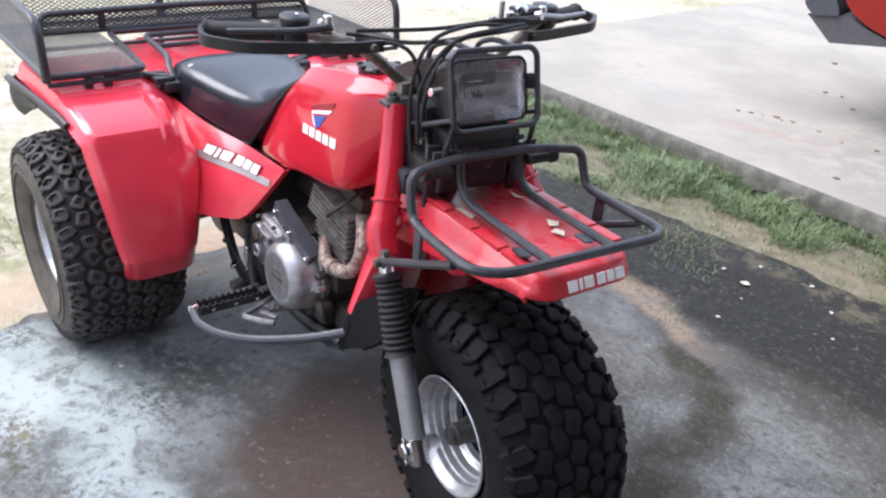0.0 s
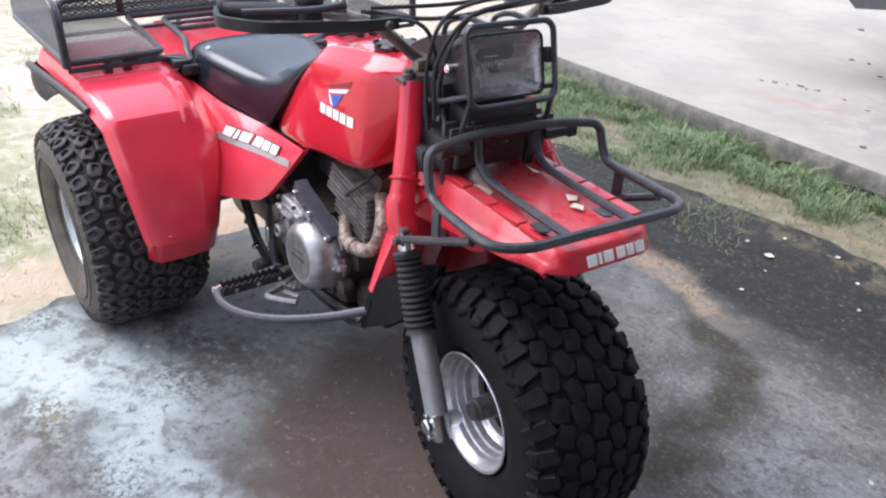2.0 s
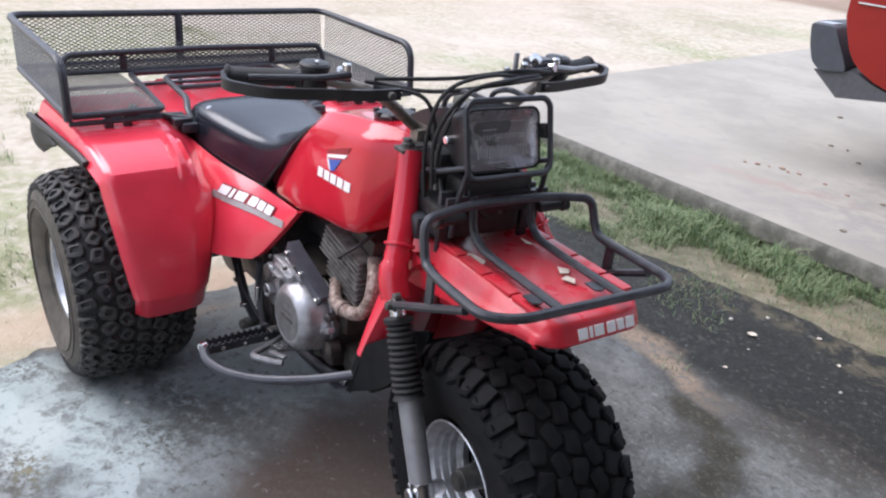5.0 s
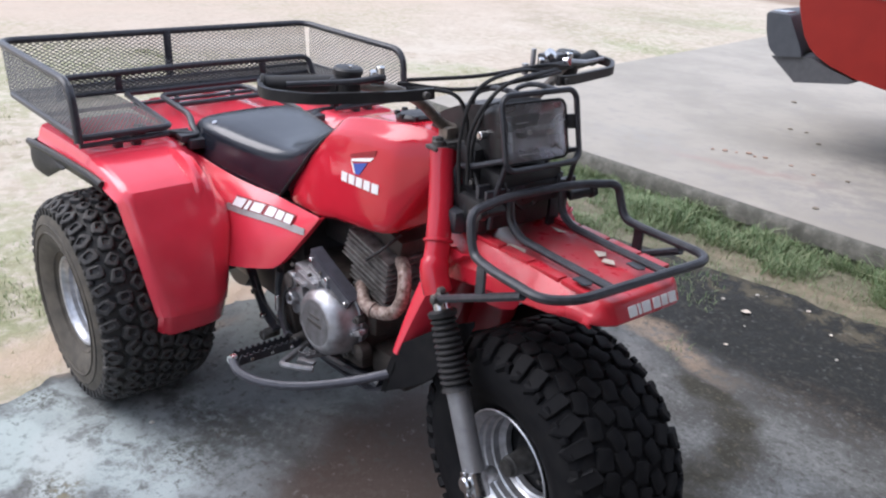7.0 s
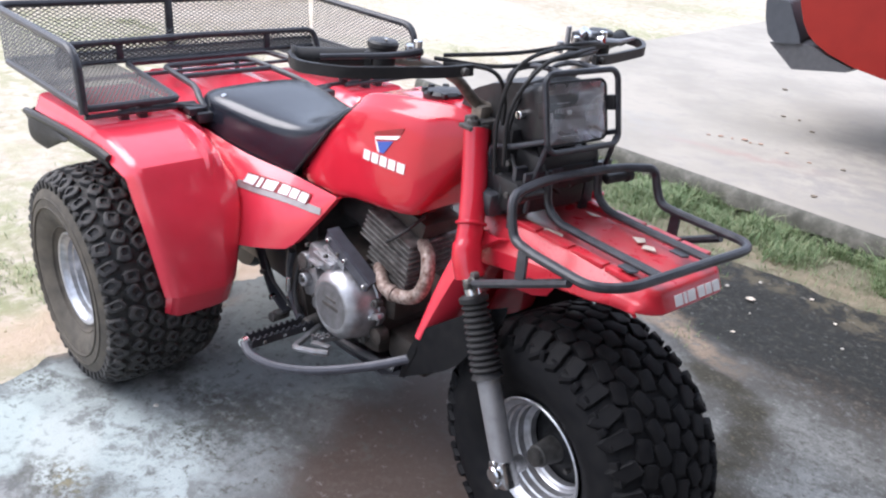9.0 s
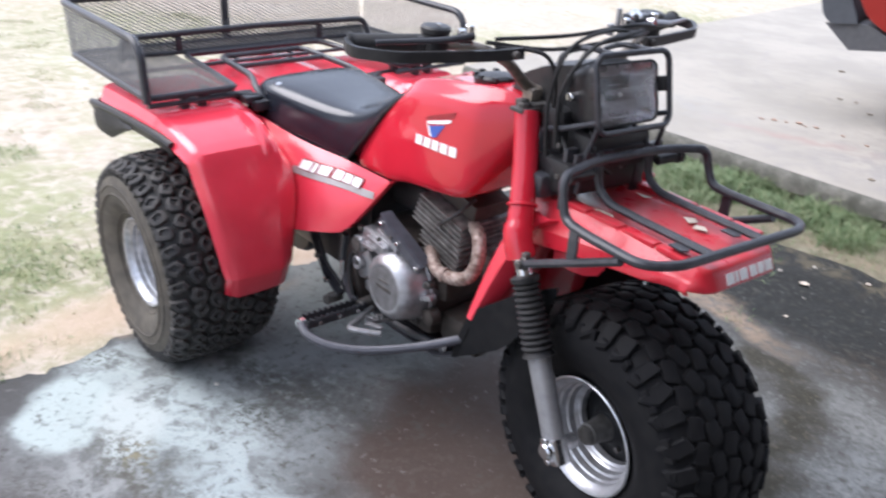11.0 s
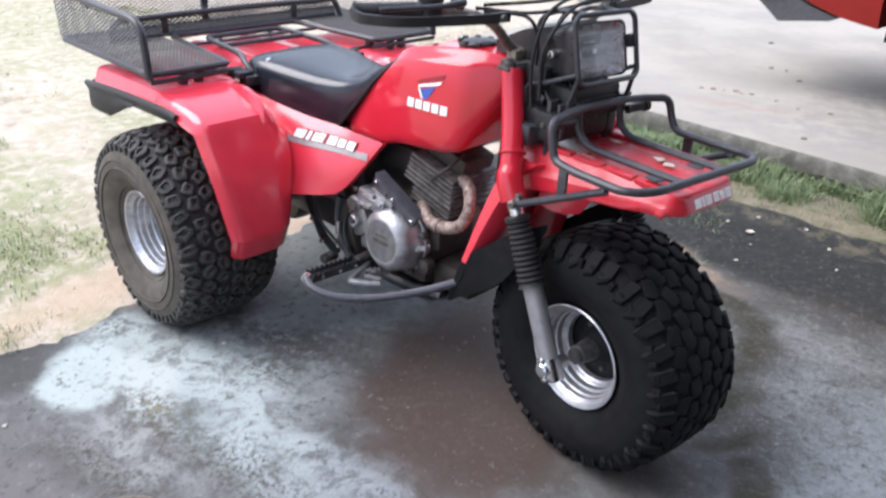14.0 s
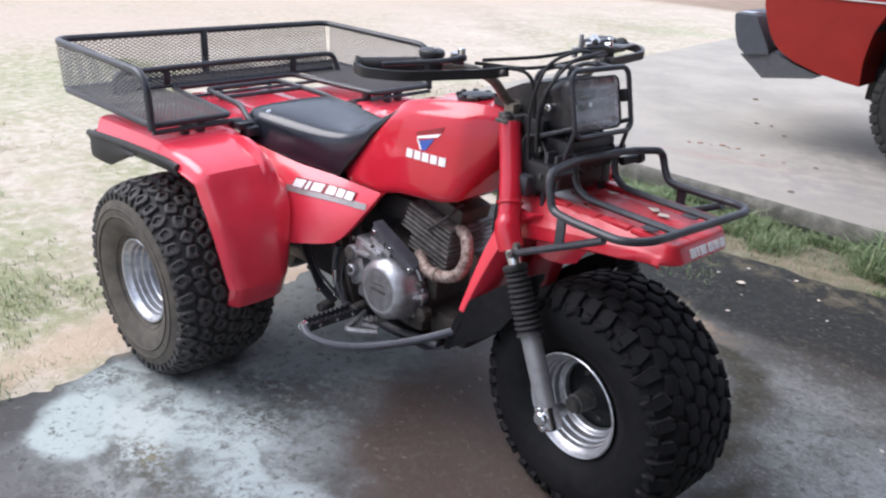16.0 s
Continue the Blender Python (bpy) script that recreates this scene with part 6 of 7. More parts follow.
ex = spline([(0.82, -0.050, 0.590), (0.868, -0.078, 0.588), (0.893, -0.100, 0.542), (0.876, -0.112, 0.494), (0.822, -0.117, 0.470), (0.768, -0.119, 0.473), (0.70, -0.080, 0.486)], 7)
ep = body("exhaust_pipe", tube(ex, 0.0170, 16), RUST, label="rust-spotted exhaust header pipe")
body("pipe_collar", lathe([(0, 0.0180), (0.002, 0.0205), (0.010, 0.0205), (0.012, 0.0180)], ex[30], ex[31] - ex[30], 18), RUST, ep)
strap = body("heat_guard", tube([(0.592, -0.160, 0.552), (0.622, -0.161, 0.538), (0.742, -0.146, 0.464)], 0.01, flat=(0.026, 0.013)), GREY_FRAME, label="blue-grey flat frame brace over the engine")
body("brace_flange", tube([(0.590, -0.145, 0.566), (0.622, -0.146, 0.552), (0.746, -0.130, 0.476)], 0.01, flat=(0.006, 0.034)), GREY_FRAME, strap)
for p in ((0.735, -0.153, 0.468), (0.665, -0.160, 0.511), (0.605, -0.166, 0.546)):
    body("brace_bolt", rod(p, (p[0], p[1] - 0.008, p[2]), 0.0055, 6), CHROME, strap)
fr = body("frame", join(tube(spline([(0.93, 0, 0.86), (0.92, 0, 0.70), (0.90, 0, 0.45), (0.86, 0.0, 0.28), (0.78, 0, 0.235)], 6), 0.019, 10), tube(spline([(0.95, 0, 0.88), (0.75, 0, 0.72), (0.5, 0, 0.66), (0.2, 0, 0.66)], 6), 0.02, 10), tube(spline([(0.80, -0.09, 0.235), (0.55, -0.11, 0.225), (0.42, -0.11, 0.26), (0.36, -0.10, 0.42), (0.33, -0.10, 0.62)], 6), 0.014, 10), tube(spline([(0.80, 0.09, 0.235), (0.55, 0.11, 0.225), (0.42, 0.11, 0.26), (0.36, 0.10, 0.42), (0.33, 0.10, 0.62)], 6), 0.014, 10)), BLACK_STEEL, label="black tubular steel frame")
body("skid_plate", sheet([[(x, y, z) for y in (-0.12, -0.06, 0, 0.06, 0.12)] for x, z in ((0.42, 0.225), (0.60, 0.215), (0.78, 0.222), (0.87, 0.27), (0.90, 0.33))], -0.004), BLACK_STEEL, fr)
body("swing_arm", join(block((0.22, 0, 0.33), (0.42, 0.20, 0.10), 0.02), rod((0, -0.40, ZC), (0, 0.40, ZC), 0.03), lathe([(-0.07, 0.09), (-0.05, 0.10), (0.05, 0.10), (0.07, 0.09)], (0, 0, ZC), (0, 1, 0), 28, True)), BLACK_STEEL, fr)
body("airbox", join(block((0.36, 0.0, 0.55), (0.26, 0.24, 0.18), 0.03), block((0.58, 0.0, 0.58), (0.20, 0.10, 0.08), 0.02)), BLACK_PLASTIC, fr, "black plastic airbox")
body("shock_absorber", rod((0.20, 0, 0.38), (0.30, 0, 0.62), 0.035), BLACK_STEEL, fr)
body("engine_mount", join(block((0.885, -0.03, 0.44), (0.03, 0.06, 0.20), 0.006), block((0.83, 0, 0.30), (0.14, 0.18, 0.08), 0.015)), OILY, eng)
body("brake_pedal_arm", tube(spline([(0.44, -0.165, 0.45), (0.42, -0.16, 0.38), (0.44, -0.165, 0.31), (0.50, -0.18, 0.275)], 6), 0.012, 8), BLACK_STEEL, fr)
body("frame_bracket", join(block((0.43, -0.145, 0.41), (0.06, 0.03, 0.13), 0.008, Matrix.Rotation(radians(-14), 3, "Y")), block((0.47, -0.14, 0.31), (0.05, 0.04, 0.12), 0.008, Matrix.Rotation(radians(-20), 3, "Y"))), OILY, fr)
body("brake_switch", join(rod((0.425, -0.165, 0.365), (0.43, -0.168, 0.32), 0.010), rod((0.42, -0.165, 0.30), (0.425, -0.168, 0.275), 0.007)), CHROME, fr)
stay = body("peg_stay", tube([(0.255, -0.168, 0.430), (0.309, -0.170, 0.352), (0.356, -0.172, 0.291), (0.43, -0.176, 0.262)], 0.01, flat=(0.009, 0.026)), BLACK_STEEL, fr, "black bracket down to the foot peg")
body("stay_bolt", rod((0.318, -0.176, 0.340), (0.318, -0.190, 0.340), 0.008, 6), DIRTY_CAST, stay)
body("stay_bolt", rod((0.372, -0.178, 0.284), (0.372, -0.194, 0.284), 0.009, 6), CHROME, stay)
body("pivot_boss", join(rod((0.392, -0.150, 0.232), (0.392, -0.205, 0.232), 0.015, 14), rod((0.42, -0.17, 0.262), (0.385, -0.19, 0.236), 0.010, 10)), DIRTY_CAST, stay, "pale worn pivot boss")
body("link_rod", tube(spline([(0.335, -0.185, 0.395), (0.372, -0.190, 0.350), (0.420, -0.188, 0.320), (0.468, -0.180, 0.285)], 6), 0.0045, 7), RUBBER, stay)
body("engine_hose", tube(spline([(0.455, -0.15, 0.42), (0.46, -0.17, 0.35), (0.49, -0.18, 0.30), (0.50, -0.16, 0.25)], 6), 0.006, 8), RUBBER, fr)

# foot rests
for s in (-1, 1):
    a, b = Vector((0.545, s * 0.366, 0.290)), Vector((0.530, s * 0.170, 0.272))
    d = (b - a).normalized()
    sd = d.cross(Vector((0, 0, 1))).normalized()
    M = Matrix((d, sd, d.cross(sd))).transposed()
    if M.determinant() < 0:
        M = Matrix((d, -sd, d.cross(-sd))).transposed()
    teeth = []
    for k in range(11):
        for q in (-1, 1):
            c = a.lerp(b, (k + 0.5) / 11) + sd * q * 0.0165 + Vector((0, 0, 0.012))
            teeth.append(block(c, (0.007, 0.005, 0.010), 0.001, M))
    peg = body("foot_peg", join(block(a.lerp(b, 0.5) + sd * 0.0165, ((b - a).length, 0.005, 0.022), 0.002, M), block(a.lerp(b, 0.5) - sd * 0.0165, ((b - a).length, 0.005, 0.022), 0.002, M), *teeth), BLACK_STEEL, label="black serrated foot peg")
    for k in (0.18, 0.5, 0.82):
        body("peg_rivet", rod(a.lerp(b, k) + sd * 0.017, a.lerp(b, k) + sd * 0.024, 0.006, 8), CHROME, peg)
    nerf = spline([(0.545, s * 0.375, 0.292), (0.585, s * 0.380, 0.279), (0.65, s * 0.355, 0.272), (0.73, s * 0.295, 0.278), (0.82, s * 0.21, 0.304), (0.905, s * 0.13, 0.344)], 7)
    body("nerf_bar", tube(nerf, 0.0115, 10), GREY_FRAME, peg, "grey bent foot guard bar")
    body("nerf_eye", lathe([(-0.008, 0.008), (-0.008, 0.014), (0.008, 0.014), (0.008, 0.008)], (0.544, s * 0.374, 0.292), (0.3, s * 1, 0), 14), CHROME, peg)
pd = body("brake_pedal", tube(spline([(0.545, -0.150, 0.262), (0.575, -0.215, 0.262), (0.600, -0.262, 0.268), (0.625, -0.262, 0.272), (0.660, -0.240, 0.273), (0.684, -0.220, 0.274)], 6), 0.0085, 8), CAST_WORN, label="worn metal brake pedal")
for k in (-1, 1):
    body("pedal_tread", join(block((0.630 + 0.009 * k, -0.186 + 0.003 * k, 0.281), (0.008, 0.062, 0.012), 0.002, Matrix.Rotation(radians(-19), 3, "Z")), *[block((0.630 + 0.009 * k + 0.0093 * q, -0.186 + 0.003 * k + 0.027 * q, 0.289), (0.007, 0.005, 0.008), 0.001, Matrix.Rotation(radians(-19), 3, "Z")) for q in (-1, -0.5, 0, 0.5, 1)]), CAST_WORN, pd, "toothed pedal tread")
body("pedal_bridge", block((0.645, -0.215, 0.277), (0.05, 0.016, 0.008), 0.002, Matrix.Rotation(radians(25), 3, "Z")), CAST_WORN, pd)
body("gear_shaft", rod((0.52, -0.10, 0.272), (0.53, -0.185, 0.270), 0.018), DIRTY_CAST)


# ---- the parked truck ----
def truck():
    t = thing("pickup_truck", "parked red pickup truck with black bumper and big knobbly tyre", "truck", (0, 0, 0))
    Y = 3.52
    D = 0.108
    arch = [(0.697, 0.578)] + [(1.22 - 0.535 * math.cos(a), 0.72 + 0.56 * math.sin(a)) for a in np.linspace(0.0, math.pi, 20)] + [(1.745, 0.578)]
    low_edge = [(0.045, 0.98), (0.075, 0.90), (0.115, 0.81), (0.16, 0.75), (0.21, 0.71), (0.30, 0.66), (0.45, 0.615), (0.60, 0.59)]
    rim = low_edge + arch + [(2.4, 0.56), (2.4, 1.45), (0.03, 1.45)]
    n = len(rim)
    skin = loft([[(x, Y + 1.55, z) for x, z in rim], [(x, Y + 0.03, z) for x, z in rim], [(x + (0.008 if x < 0.7 else 0), Y, z + (0.006 if z < 0.7 else 0)) for x, z in rim]])
    b = part("body", skin, TRUCK_RED, t, "red painted body panel with wheel arch", sharp=30)
    lin = [[(1.22 - 0.54 * math.cos(a), Y + d, 0.70 + 0.58 * math.sin(a)) for d in (0.02, 0.41)] for a in np.linspace(-0.2, math.pi + 0.2, 22)]
    part("arch_liner", sheet(lin, 0.01), RUBBER, b, "black wheel-arch liner")
    part("inner_panel", block((1.22, Y + 0.42, 0.90), (1.16, 0.02, 0.90), 0.004), RUBBER, b)
    part("chassis", block((1.22, Y + 0.75, 0.62), (1.9, 0.85, 0.10), 0.02), RUBBER, b)
    bump = [(-0.135, 0.914), (0.014, 0.914), (0.054, 0.849), (0.125, 0.735), (0.145, 0.690), (-0.015, 0.670), (-0.072, 0.712), (-0.111, 0.803)]
    bump = [(p.x, p.z) for p in rounded([(x, 0, z) for x, z in bump], 0.022, 3, True)]
    part("side_strip", block((1.25, Y - 0.003, 1.058), (2.3, 0.012, 0.010), 0.003), CHROME, b, "thin bright strip along the body side")
    bp = part("bumper", loft([[(x * 0.96 + 0.002, Y - 0.005, z - 0.003) for x, z in bump], [(x, Y + 0.02, z) for x, z in bump], [(x - 0.05, Y + 0.2, z) for x, z in bump], [(x - 0.06, Y + 1.4, z) for x, z in bump]]), TRUCK_BLACK, t, "black plastic bumper", sharp=50)
    part("bumper_step", block((-0.07, Y + 0.10, 0.917), (0.09, 0.10, 0.006), 0.002), CHROME, bp, "bright step pad bolt plate")
    val = [(-0.050, 0.664), (0.06, 0.690), (0.195, 0.690), (0.30, 0.650), (0.457, 0.608), (0.426, 0.583), (0.122, 0.536)]
    part("valance", loft([[(x, Y + 0.012, z) for x, z in val], [(x, Y + 0.9, z) for x, z in val]]), TRUCK_GREY, t, "dark grey lower valance", sharp=30)
    cx, cz, r, w = 1.198, D + 0.425, 0.425, 0.115
    half = [(0.085, 0.21), (0.10, 0.26), (0.114, 0.34), (0.108, 0.385), (0.09, 0.408), (0.05, 0.412), (0, 0.413)]
    wy = Y + 0.125
    wh = part("wheel", lathe([(-a, q) for a, q in half] + [(a, q) for a, q in reversed(half[:-1])], (cx, wy, cz), (0, 1, 0), 56), TYRE_DUSTY, t, "black off-road tyre")
    kn = []
    for k in range(40):
        a = 2 * math.pi * k / 40
        e, u = Vector((math.cos(a), 0, math.sin(a))), Vector((-math.sin(a), 0, math.cos(a)))
        M = Matrix((u, Vector((0, 1, 0)), e)).transposed()
        for yy in (-0.09, -0.03, 0.03, 0.09):
            kn.append(block(Vector((cx, wy + yy, cz)) + e * (r - 0.008 - 0.012 * (abs(yy) > 0.05)), (0.050, 0.05, 0.016), 0.003, M))
        kn.append(block(Vector((cx, wy - 0.112, cz)) + e * (0.385), (0.044, 0.012, 0.036), 0.003, M))
    part("tread", join(*kn), TYRE_DUSTY, wh)
    part("rim", lathe([(-0.088, 0.212), (-0.094, 0.205), (-0.088, 0.195), (-0.05, 0.18), (-0.03, 0.10), (-0.06, 0.06), (-0.06, 0.0)], (cx, wy, cz), (0, 1, 0), 40), ZINC, wh)


truck()


# ---- grass and litter ----
def blades(name, spots, material, label, seed, height=(0.03, 0.09), lean=0.6):
    rnd = random.Random(seed)
    verts, faces = [], []
    for x, y, z, scale in spots:
        h = rnd.uniform(*height) * scale
        a = rnd.uniform(0, 2 * math.pi)
        w = rnd.uniform(0.0009, 0.0021) * (0.6 + scale * 0.5)
        l = rnd.uniform(0.15, lean) * h
        dx, dy = math.cos(a), math.sin(a)
        px, py = -dy * w, dx * w
        j = len(verts)
        verts += [(x - px, y - py, z), (x + px, y + py, z), (x + dx * l * 0.4 + px * 0.8, y + dy * l * 0.4 + py * 0.8, z + h * 0.6), (x + dx * l * 0.4 - px * 0.8, y + dy * l * 0.4 - py * 0.8, z + h * 0.6), (x + dx * l, y + dy * l, z + h * (0.95 if l < h * 0.4 else 0.8))]
        faces += [(j, j + 1, j + 2, j + 3), (j + 3, j + 2, j + 4)]
    ob = part(name, (verts, faces), material, smooth=False)
    return tagged(ob, label, "grass", kind="stuff")


def strip_spots():
    rnd = random.Random(11)
    out = []
    while len(out) < 31000:
        x = rnd.uniform(-1.9, 2.6)
        ky = kerb_y(x)
        rim = rim_y(x)
        y = ky - 0.004 - 0.86 * rnd.random() ** 1.25
        if y < rim - 0.28:
            continue
        d = ky - y
        patch = noise.noise((x * 1.9, y * 3.0, 3)) + 0.6 * noise.noise((x * 6, y * 7, 8))
        dens = 0.48 + 1.7 * patch - 0.25 * max(0, d - 0.25) - 0.20 * max(0, x - 0.1)
        bare = math.exp(-(((x - 0.70) / 0.22) ** 2 + ((y - 2.03) / 0.10) ** 2)) + math.exp(-(((x - 1.10) / 0.34) ** 2 + ((y - 2.02) / 0.12) ** 2))
        dens += 0.32 * max(0, min(1, (0.55 - x) / 0.4)) - 1.1 * bare
        if x > 0.8:
            clump = max(math.exp(-(((x - cx) / rx) ** 2 + ((y - cy) / ry) ** 2)) for cx, cy, rx, ry in ((0.85, 2.20, 0.24, 0.14), (1.42, 2.20, 0.26, 0.20), (2.05, 2.30, 0.5, 0.24), (1.05, 2.36, 0.4, 0.06), (1.50, 1.98, 0.20, 0.09)))
            dens = 1.15 * clump - 0.18 + 0.9 * patch
        dens = max(dens, 0.12 * (y > rim))
        if y < rim:
            dens = 0.55 * dens - 0.12
        if rnd.random() < dens:
            out.append((x, y, -0.02 if y > rim else -0.003, (0.45 + 0.6 * max(0, dens)) * (0.6 if y < rim else 1) * (1.25 if d < 0.08 else 1)))
    return out


def tuft_spots():
    """Longer tufts standing in the lawn, thickest at the drive's near end."""
    rnd = random.Random(17)
    out = []
    for _ in range(150):
        x = rnd.uniform(-1.8, 2.5)
        y = kerb_y(x) - 0.01 - abs(rnd.gauss(0, 0.20)) * (1.3 if x > 1.2 else 1)
        if y < 1.9 or noise.noise((x * 1.9, y * 3.0, 3)) < -0.18 or 0.95 < x < 1.22:
            continue
        r = rnd.uniform(0.02, 0.07)
        tall = rnd.uniform(0.7, 1.3) * (1.5 if x > 1.35 else 1.0)
        for _ in range(rnd.randint(25, 70)):
            a, q = rnd.uniform(0, 6.28), r * rnd.random()
            out.append((x + q * math.cos(a), min(y + q * math.sin(a), kerb_y(x) - 0.006), -0.02, tall))
    for cx, cy, r, n, tall in ((1.37, 2.24, 0.15, 650, 2.3), (1.46, 2.38, 0.10, 260, 2.7), (0.70, 2.30, 0.13, 260, 1.5), (1.62, 2.30, 0.14, 300, 1.9)):
        for _ in range(n):
            a, q = rnd.uniform(0, 6.28), r * rnd.random() ** 0.8
            out.append((cx + q * math.cos(a), min(cy + q * math.sin(a), kerb_y(cx) - 0.01), -0.02, tall * rnd.uniform(0.5, 1.4)))
    return out


blades("lawn_grass", strip_spots() + tuft_spots(), GRASS, "short green grass growing along the kerb", 21, (0.012, 0.075), 1.7)


def yard_spots():
    rnd = random.Random(5)
    out = []
    while len(out) < 30000:
        x, y = rnd.uniform(-5.5, -0.22), rnd.uniform(-2.4, 2.2)
        d = 0.5 * noise.noise((x * 1.1, y * 1.1, 9)) + 0.9 * noise.noise((x * 4.2, y * 4.2, 2)) + 0.3 * noise.noise((x * 11, y * 11, 6))
        if x > -0.55 and y > -0.9:
            d -= 0.25
        d += 0.38 * math.exp(-(((x + 0.85) / 0.6) ** 2 + ((y + 0.85) / 0.35) ** 2))
        if rnd.random() < (d - 0.06) * 1.3:
            out.append((x, y, -0.025, 0.5 + 0.7 * rnd.random()))
    return out


def corner_spots():
    """Greener turf by the slab's corner."""
    rnd = random.Random(6)
    out = []
    while len(out) < 6500:
        x, y = rnd.uniform(-2.2, -0.12), rnd.uniform(-2.0, -0.35)
        d = 0.9 * noise.noise((x * 2.2, y * 2.2, 5)) + 0.5 * noise.noise((x * 7, y * 7, 2)) + 0.30 * math.exp(-(((x + 0.55) / 0.7) ** 2 + ((y + 1.15) / 0.45) ** 2))
        if x > -0.32 and y > -0.95:
            d -= 0.5
        if rnd.random() < d - 0.02:
            out.append((x, y, -0.022, 0.5 + 0.7 * rnd.random()))
    return out


blades("yard_grass", corner_spots(), GREEN_YARD, "green tufts of grass beside the slab", 25, (0.012, 0.042), 1.5)
blades("dry_grass", yard_spots(), DRY_GRASS, "thin dry tufts of grass on the sandy yard", 22, (0.010, 0.032), 1.4)


def slab_spots():
    rnd = random.Random(8)
    out = []
    for cx, cy, r, n in ((0.72, 1.62, 0.14, 90), (0.62, 1.78, 0.16, 120), (0.85, 1.50, 0.08, 40), (1.0, 1.12, 0.1, 40), (-0.10, -1.15, 0.12, 160), (-0.16, -0.98, 0.1, 120), (0.60, 1.55, 0.12, 70), (0.70, 1.45, 0.10, 50), (0.08, -1.26, 0.06, 120), (0.14, -1.29, 0.05, 90), (0.22, -1.30, 0.035, 60), (0.30, -1.31, 0.03, 40), (0.38, -1.315, 0.03, 50), (0.48, -1.33, 0.03, 30)):
        for _ in range(n):
            a, q = rnd.uniform(0, 6.28), r * rnd.random() ** 0.7
            out.append((cx + q * math.cos(a), cy + q * math.sin(a), -0.002, 0.6))
    return out


blades("weed_tufts", slab_spots(), GRASS, "thin weeds in the cracks of the slab", 23, (0.015, 0.05), 2.0)


def far_spots():
    rnd = random.Random(31)
    out = []
    while len(out) < 2500:
        cx, cy, rx, ry = ((-2.9, 6.9, 0.9, 0.35), (-4.7, 0.9, 1.3, 0.9), (-3.2, 3.8, 0.8, 0.3), (-2.6, 3.2, 0.35, 0.5))[rnd.randrange(4)]
        a, q = rnd.uniform(0, 6.28), rnd.random() ** 0.6
        x, y = cx + rx * q * math.cos(a), cy + ry * q * math.sin(a)
        if noise.noise((x * 3, y * 3, 1)) > -0.1:
            out.append((x, y, -0.03, 1.0))
    return out


blades("far_grass", far_spots(), DRY_GRASS, "patches of low grass out in the yard", 24, (0.012, 0.042), 1.3)

twig = part("fallen_twig", tube(spline([(0.60, -1.28, 0.006), (0.67, -1.08, 0.008), (0.72, -0.99, 0.010), (0.785, -0.955, 0.009), (0.815, -0.945, 0.006)], 6), [0.0028 - 0.0014 * i / 24 for i in range(25)], 6), BARK)
part("side_shoot", tube(spline([(0.72, -0.99, 0.009), (0.745, -1.02, 0.010), (0.78, -1.03, 0.006)], 5), 0.0012, 5), BARK, twig)
part("side_shoot", tube(spline([(0.665, -1.09, 0.008), (0.66, -1.04, 0.011), (0.68, -1.0, 0.007)], 5), 0.0012, 5), BARK, twig)
tagged(twig, "thin dry twig lying on the slab", "twig")


def fallen_leaf(x, y, z, size, turn, material, label, group):
    """A curled leaf with a raised rim, tapering to both ends."""
    c, d = math.cos(turn), math.sin(turn)
    rows = []
    for u in (0.02, 0.3, 0.6, 0.98):
        row = []
        for v in (-1, 0, 1):
            a, b = size * (u - 0.5), 0.42 * size * v * (1 - (2 * u - 1) ** 2)
            row.append((x + a * c - b * d, y + a * d + b * c, z + size * (0.05 + 0.16 * abs(v) + 0.06 * u)))
        rows.append(row)
    tagged(part("fallen_leaf", sheet(rows, 0.0006), material), label, "leaf", group)


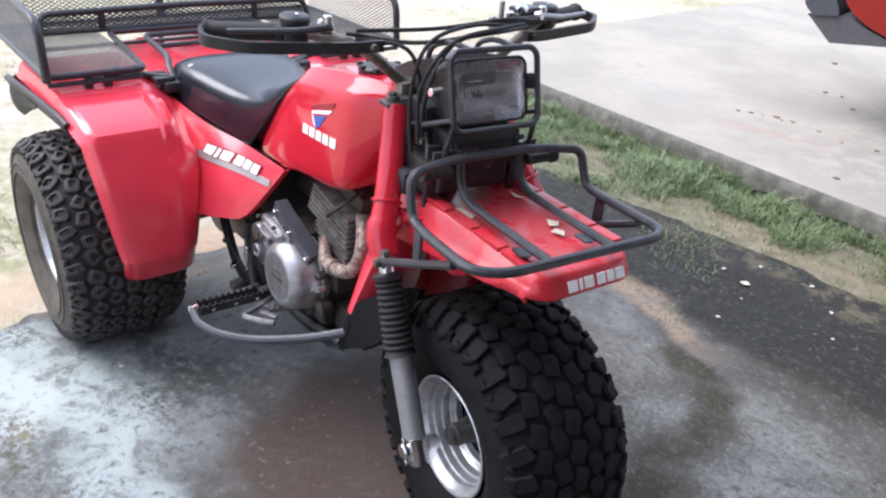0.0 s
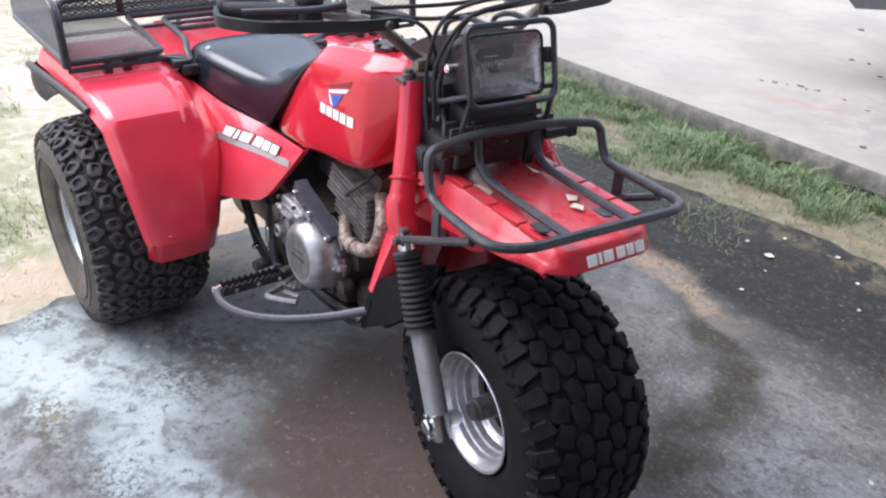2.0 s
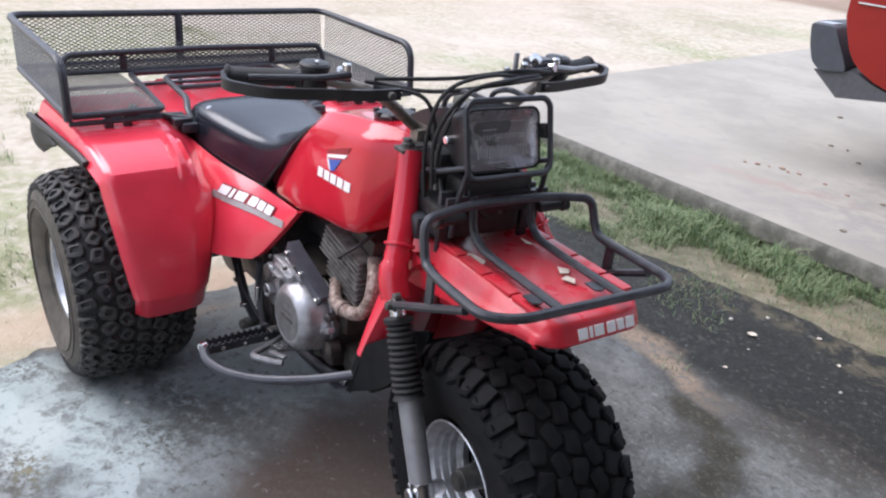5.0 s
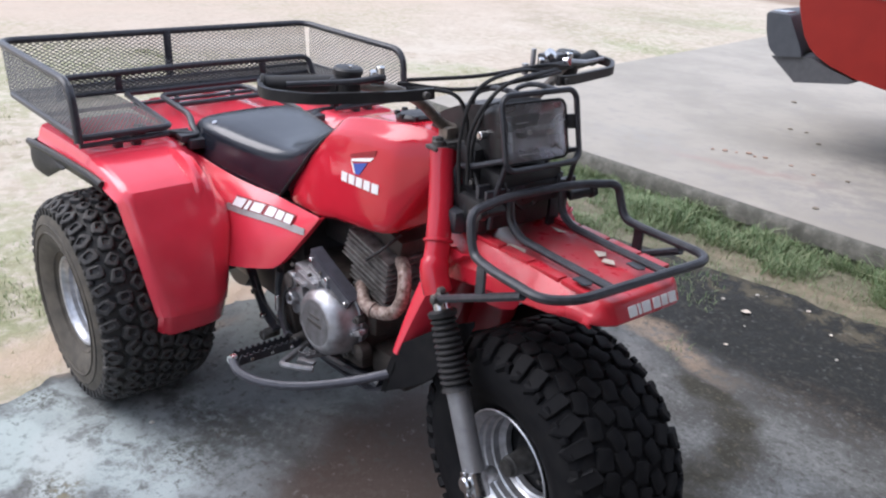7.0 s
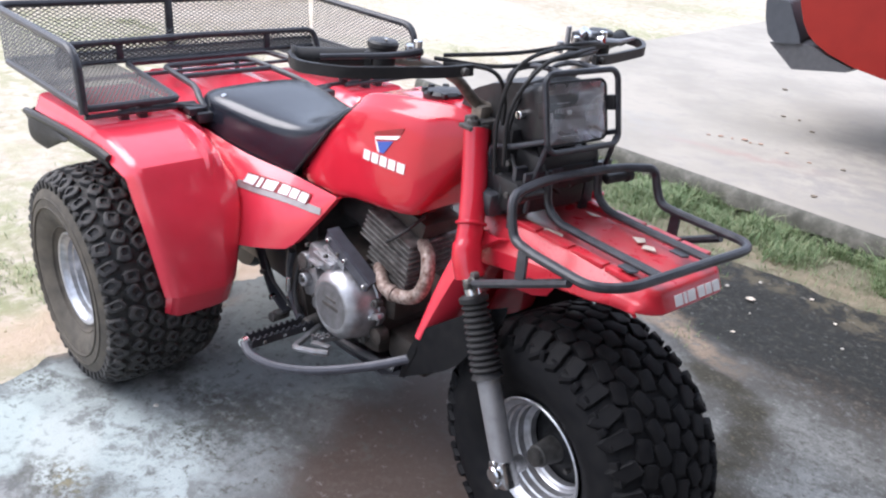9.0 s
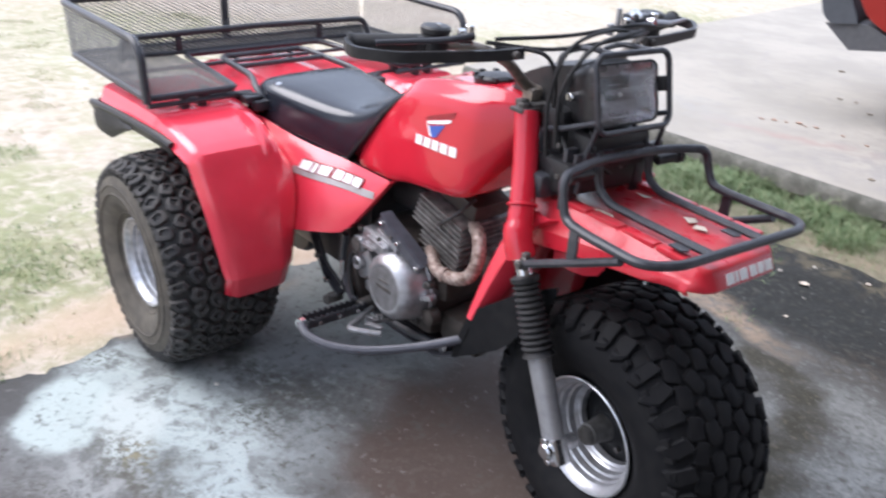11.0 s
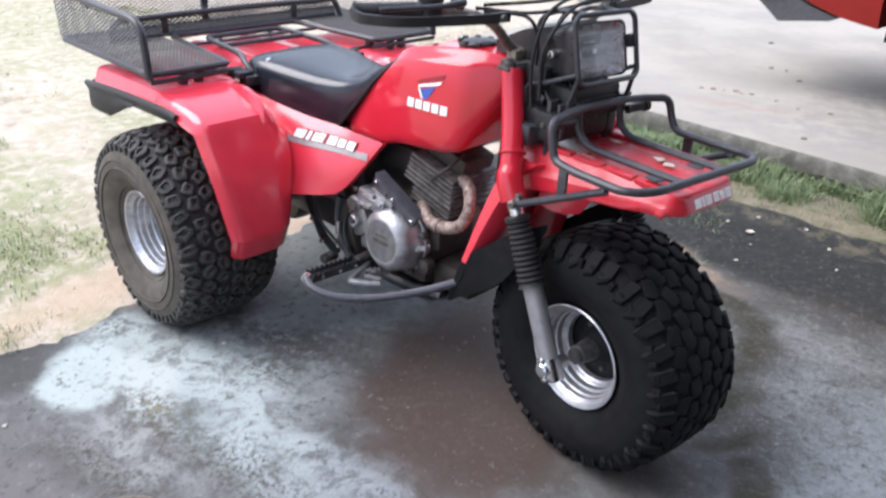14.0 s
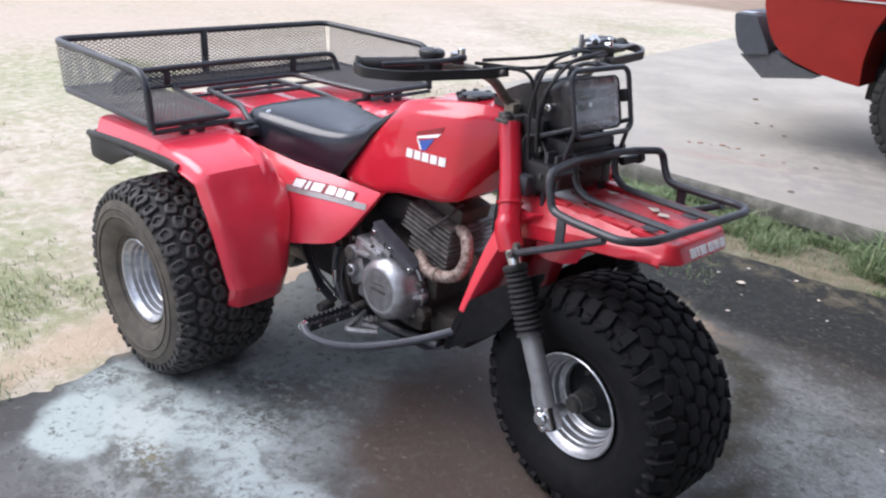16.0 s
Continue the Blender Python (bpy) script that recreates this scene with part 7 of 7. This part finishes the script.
fallen_leaf(0.815, -0.975, 0.002, 0.036, -0.6, LEAF, "curled dry leaf on the slab", "leaves on the slab")
for x, y, size, turn in ((1.0, 1.56, 0.040, 0.2), (1.15, 1.78, 0.022, 1.0), (1.29, 1.66, 0.018, 2.0), (1.08, 1.27, 0.018, 0.7)):
    fallen_leaf(x, y, 0.001, size, turn, PAPER, "pale bleached leaf lying on the dark slab", "leaves on the slab")
for x, y, size, turn in ((-0.13, 3.20, 0.024, 0.3), (-0.07, 3.24, 0.034, 0.8), (-0.01, 3.27, 0.022, 2.2), (0.05, 3.31, 0.038, 0.4), (0.10, 3.29, 0.024, 1.4), (0.15, 3.32, 0.030, 0.1), (0.32, 3.30, 0.024, 0.6), (0.48, 3.24, 0.024, 0.2)):
    fallen_leaf(x, y, 0.108, size, turn, RUSTY_LEAF, "rust-brown leaf litter on the driveway", "leaves on the driveway")
for x, y, size, turn in ((-0.09, 4.14, 0.034, 0.3), (0.02, 4.15, 0.030, 1.8), (0.20, 3.93, 0.032, 0.2), (0.65, 3.29, 0.028, 0.1), (0.74, 2.69, 0.032, 0.5), (-0.48, 5.01, 0.045, 0.0)):
    fallen_leaf(x, y, 0.108, size, turn, BARK, "small dark dry leaf on the driveway", "leaves on the driveway")
rnd = random.Random(77)
bits = [(0.285, -0.505, 0.007), (1.80, 0.76, 0.006), (0.88, 1.60, 0.010), (1.05, 1.46, 0.006), (1.38, 1.50, 0.007), (0.95, 1.75, 0.008), (0.25, -1.12, 0.007), (0.08, -1.2, 0.007)]
for x, y, r in bits:
    pts, fcs = lathe([(-r * 0.3, r * 0.5), (0, r), (r * 0.3, r * 0.75), (r * 0.45, r * 0.2)], (x, y, r * 0.25), (rnd.uniform(-0.2, 0.2), rnd.uniform(-0.2, 0.2), 1), 7, True)
    pts = [Vector(p) + Vector((rnd.uniform(-1, 1), rnd.uniform(-1, 1), 0)) * r * 0.25 for p in pts]
    pts = [(p.x, p.y, max(p.z, 0.0005)) for p in pts]
    o = part("pebble", (pts, fcs), PALE_STONE, smooth=False)
    tagged(o, "small pale stone chip on the slab", "pebble", "stone chips on the slab")
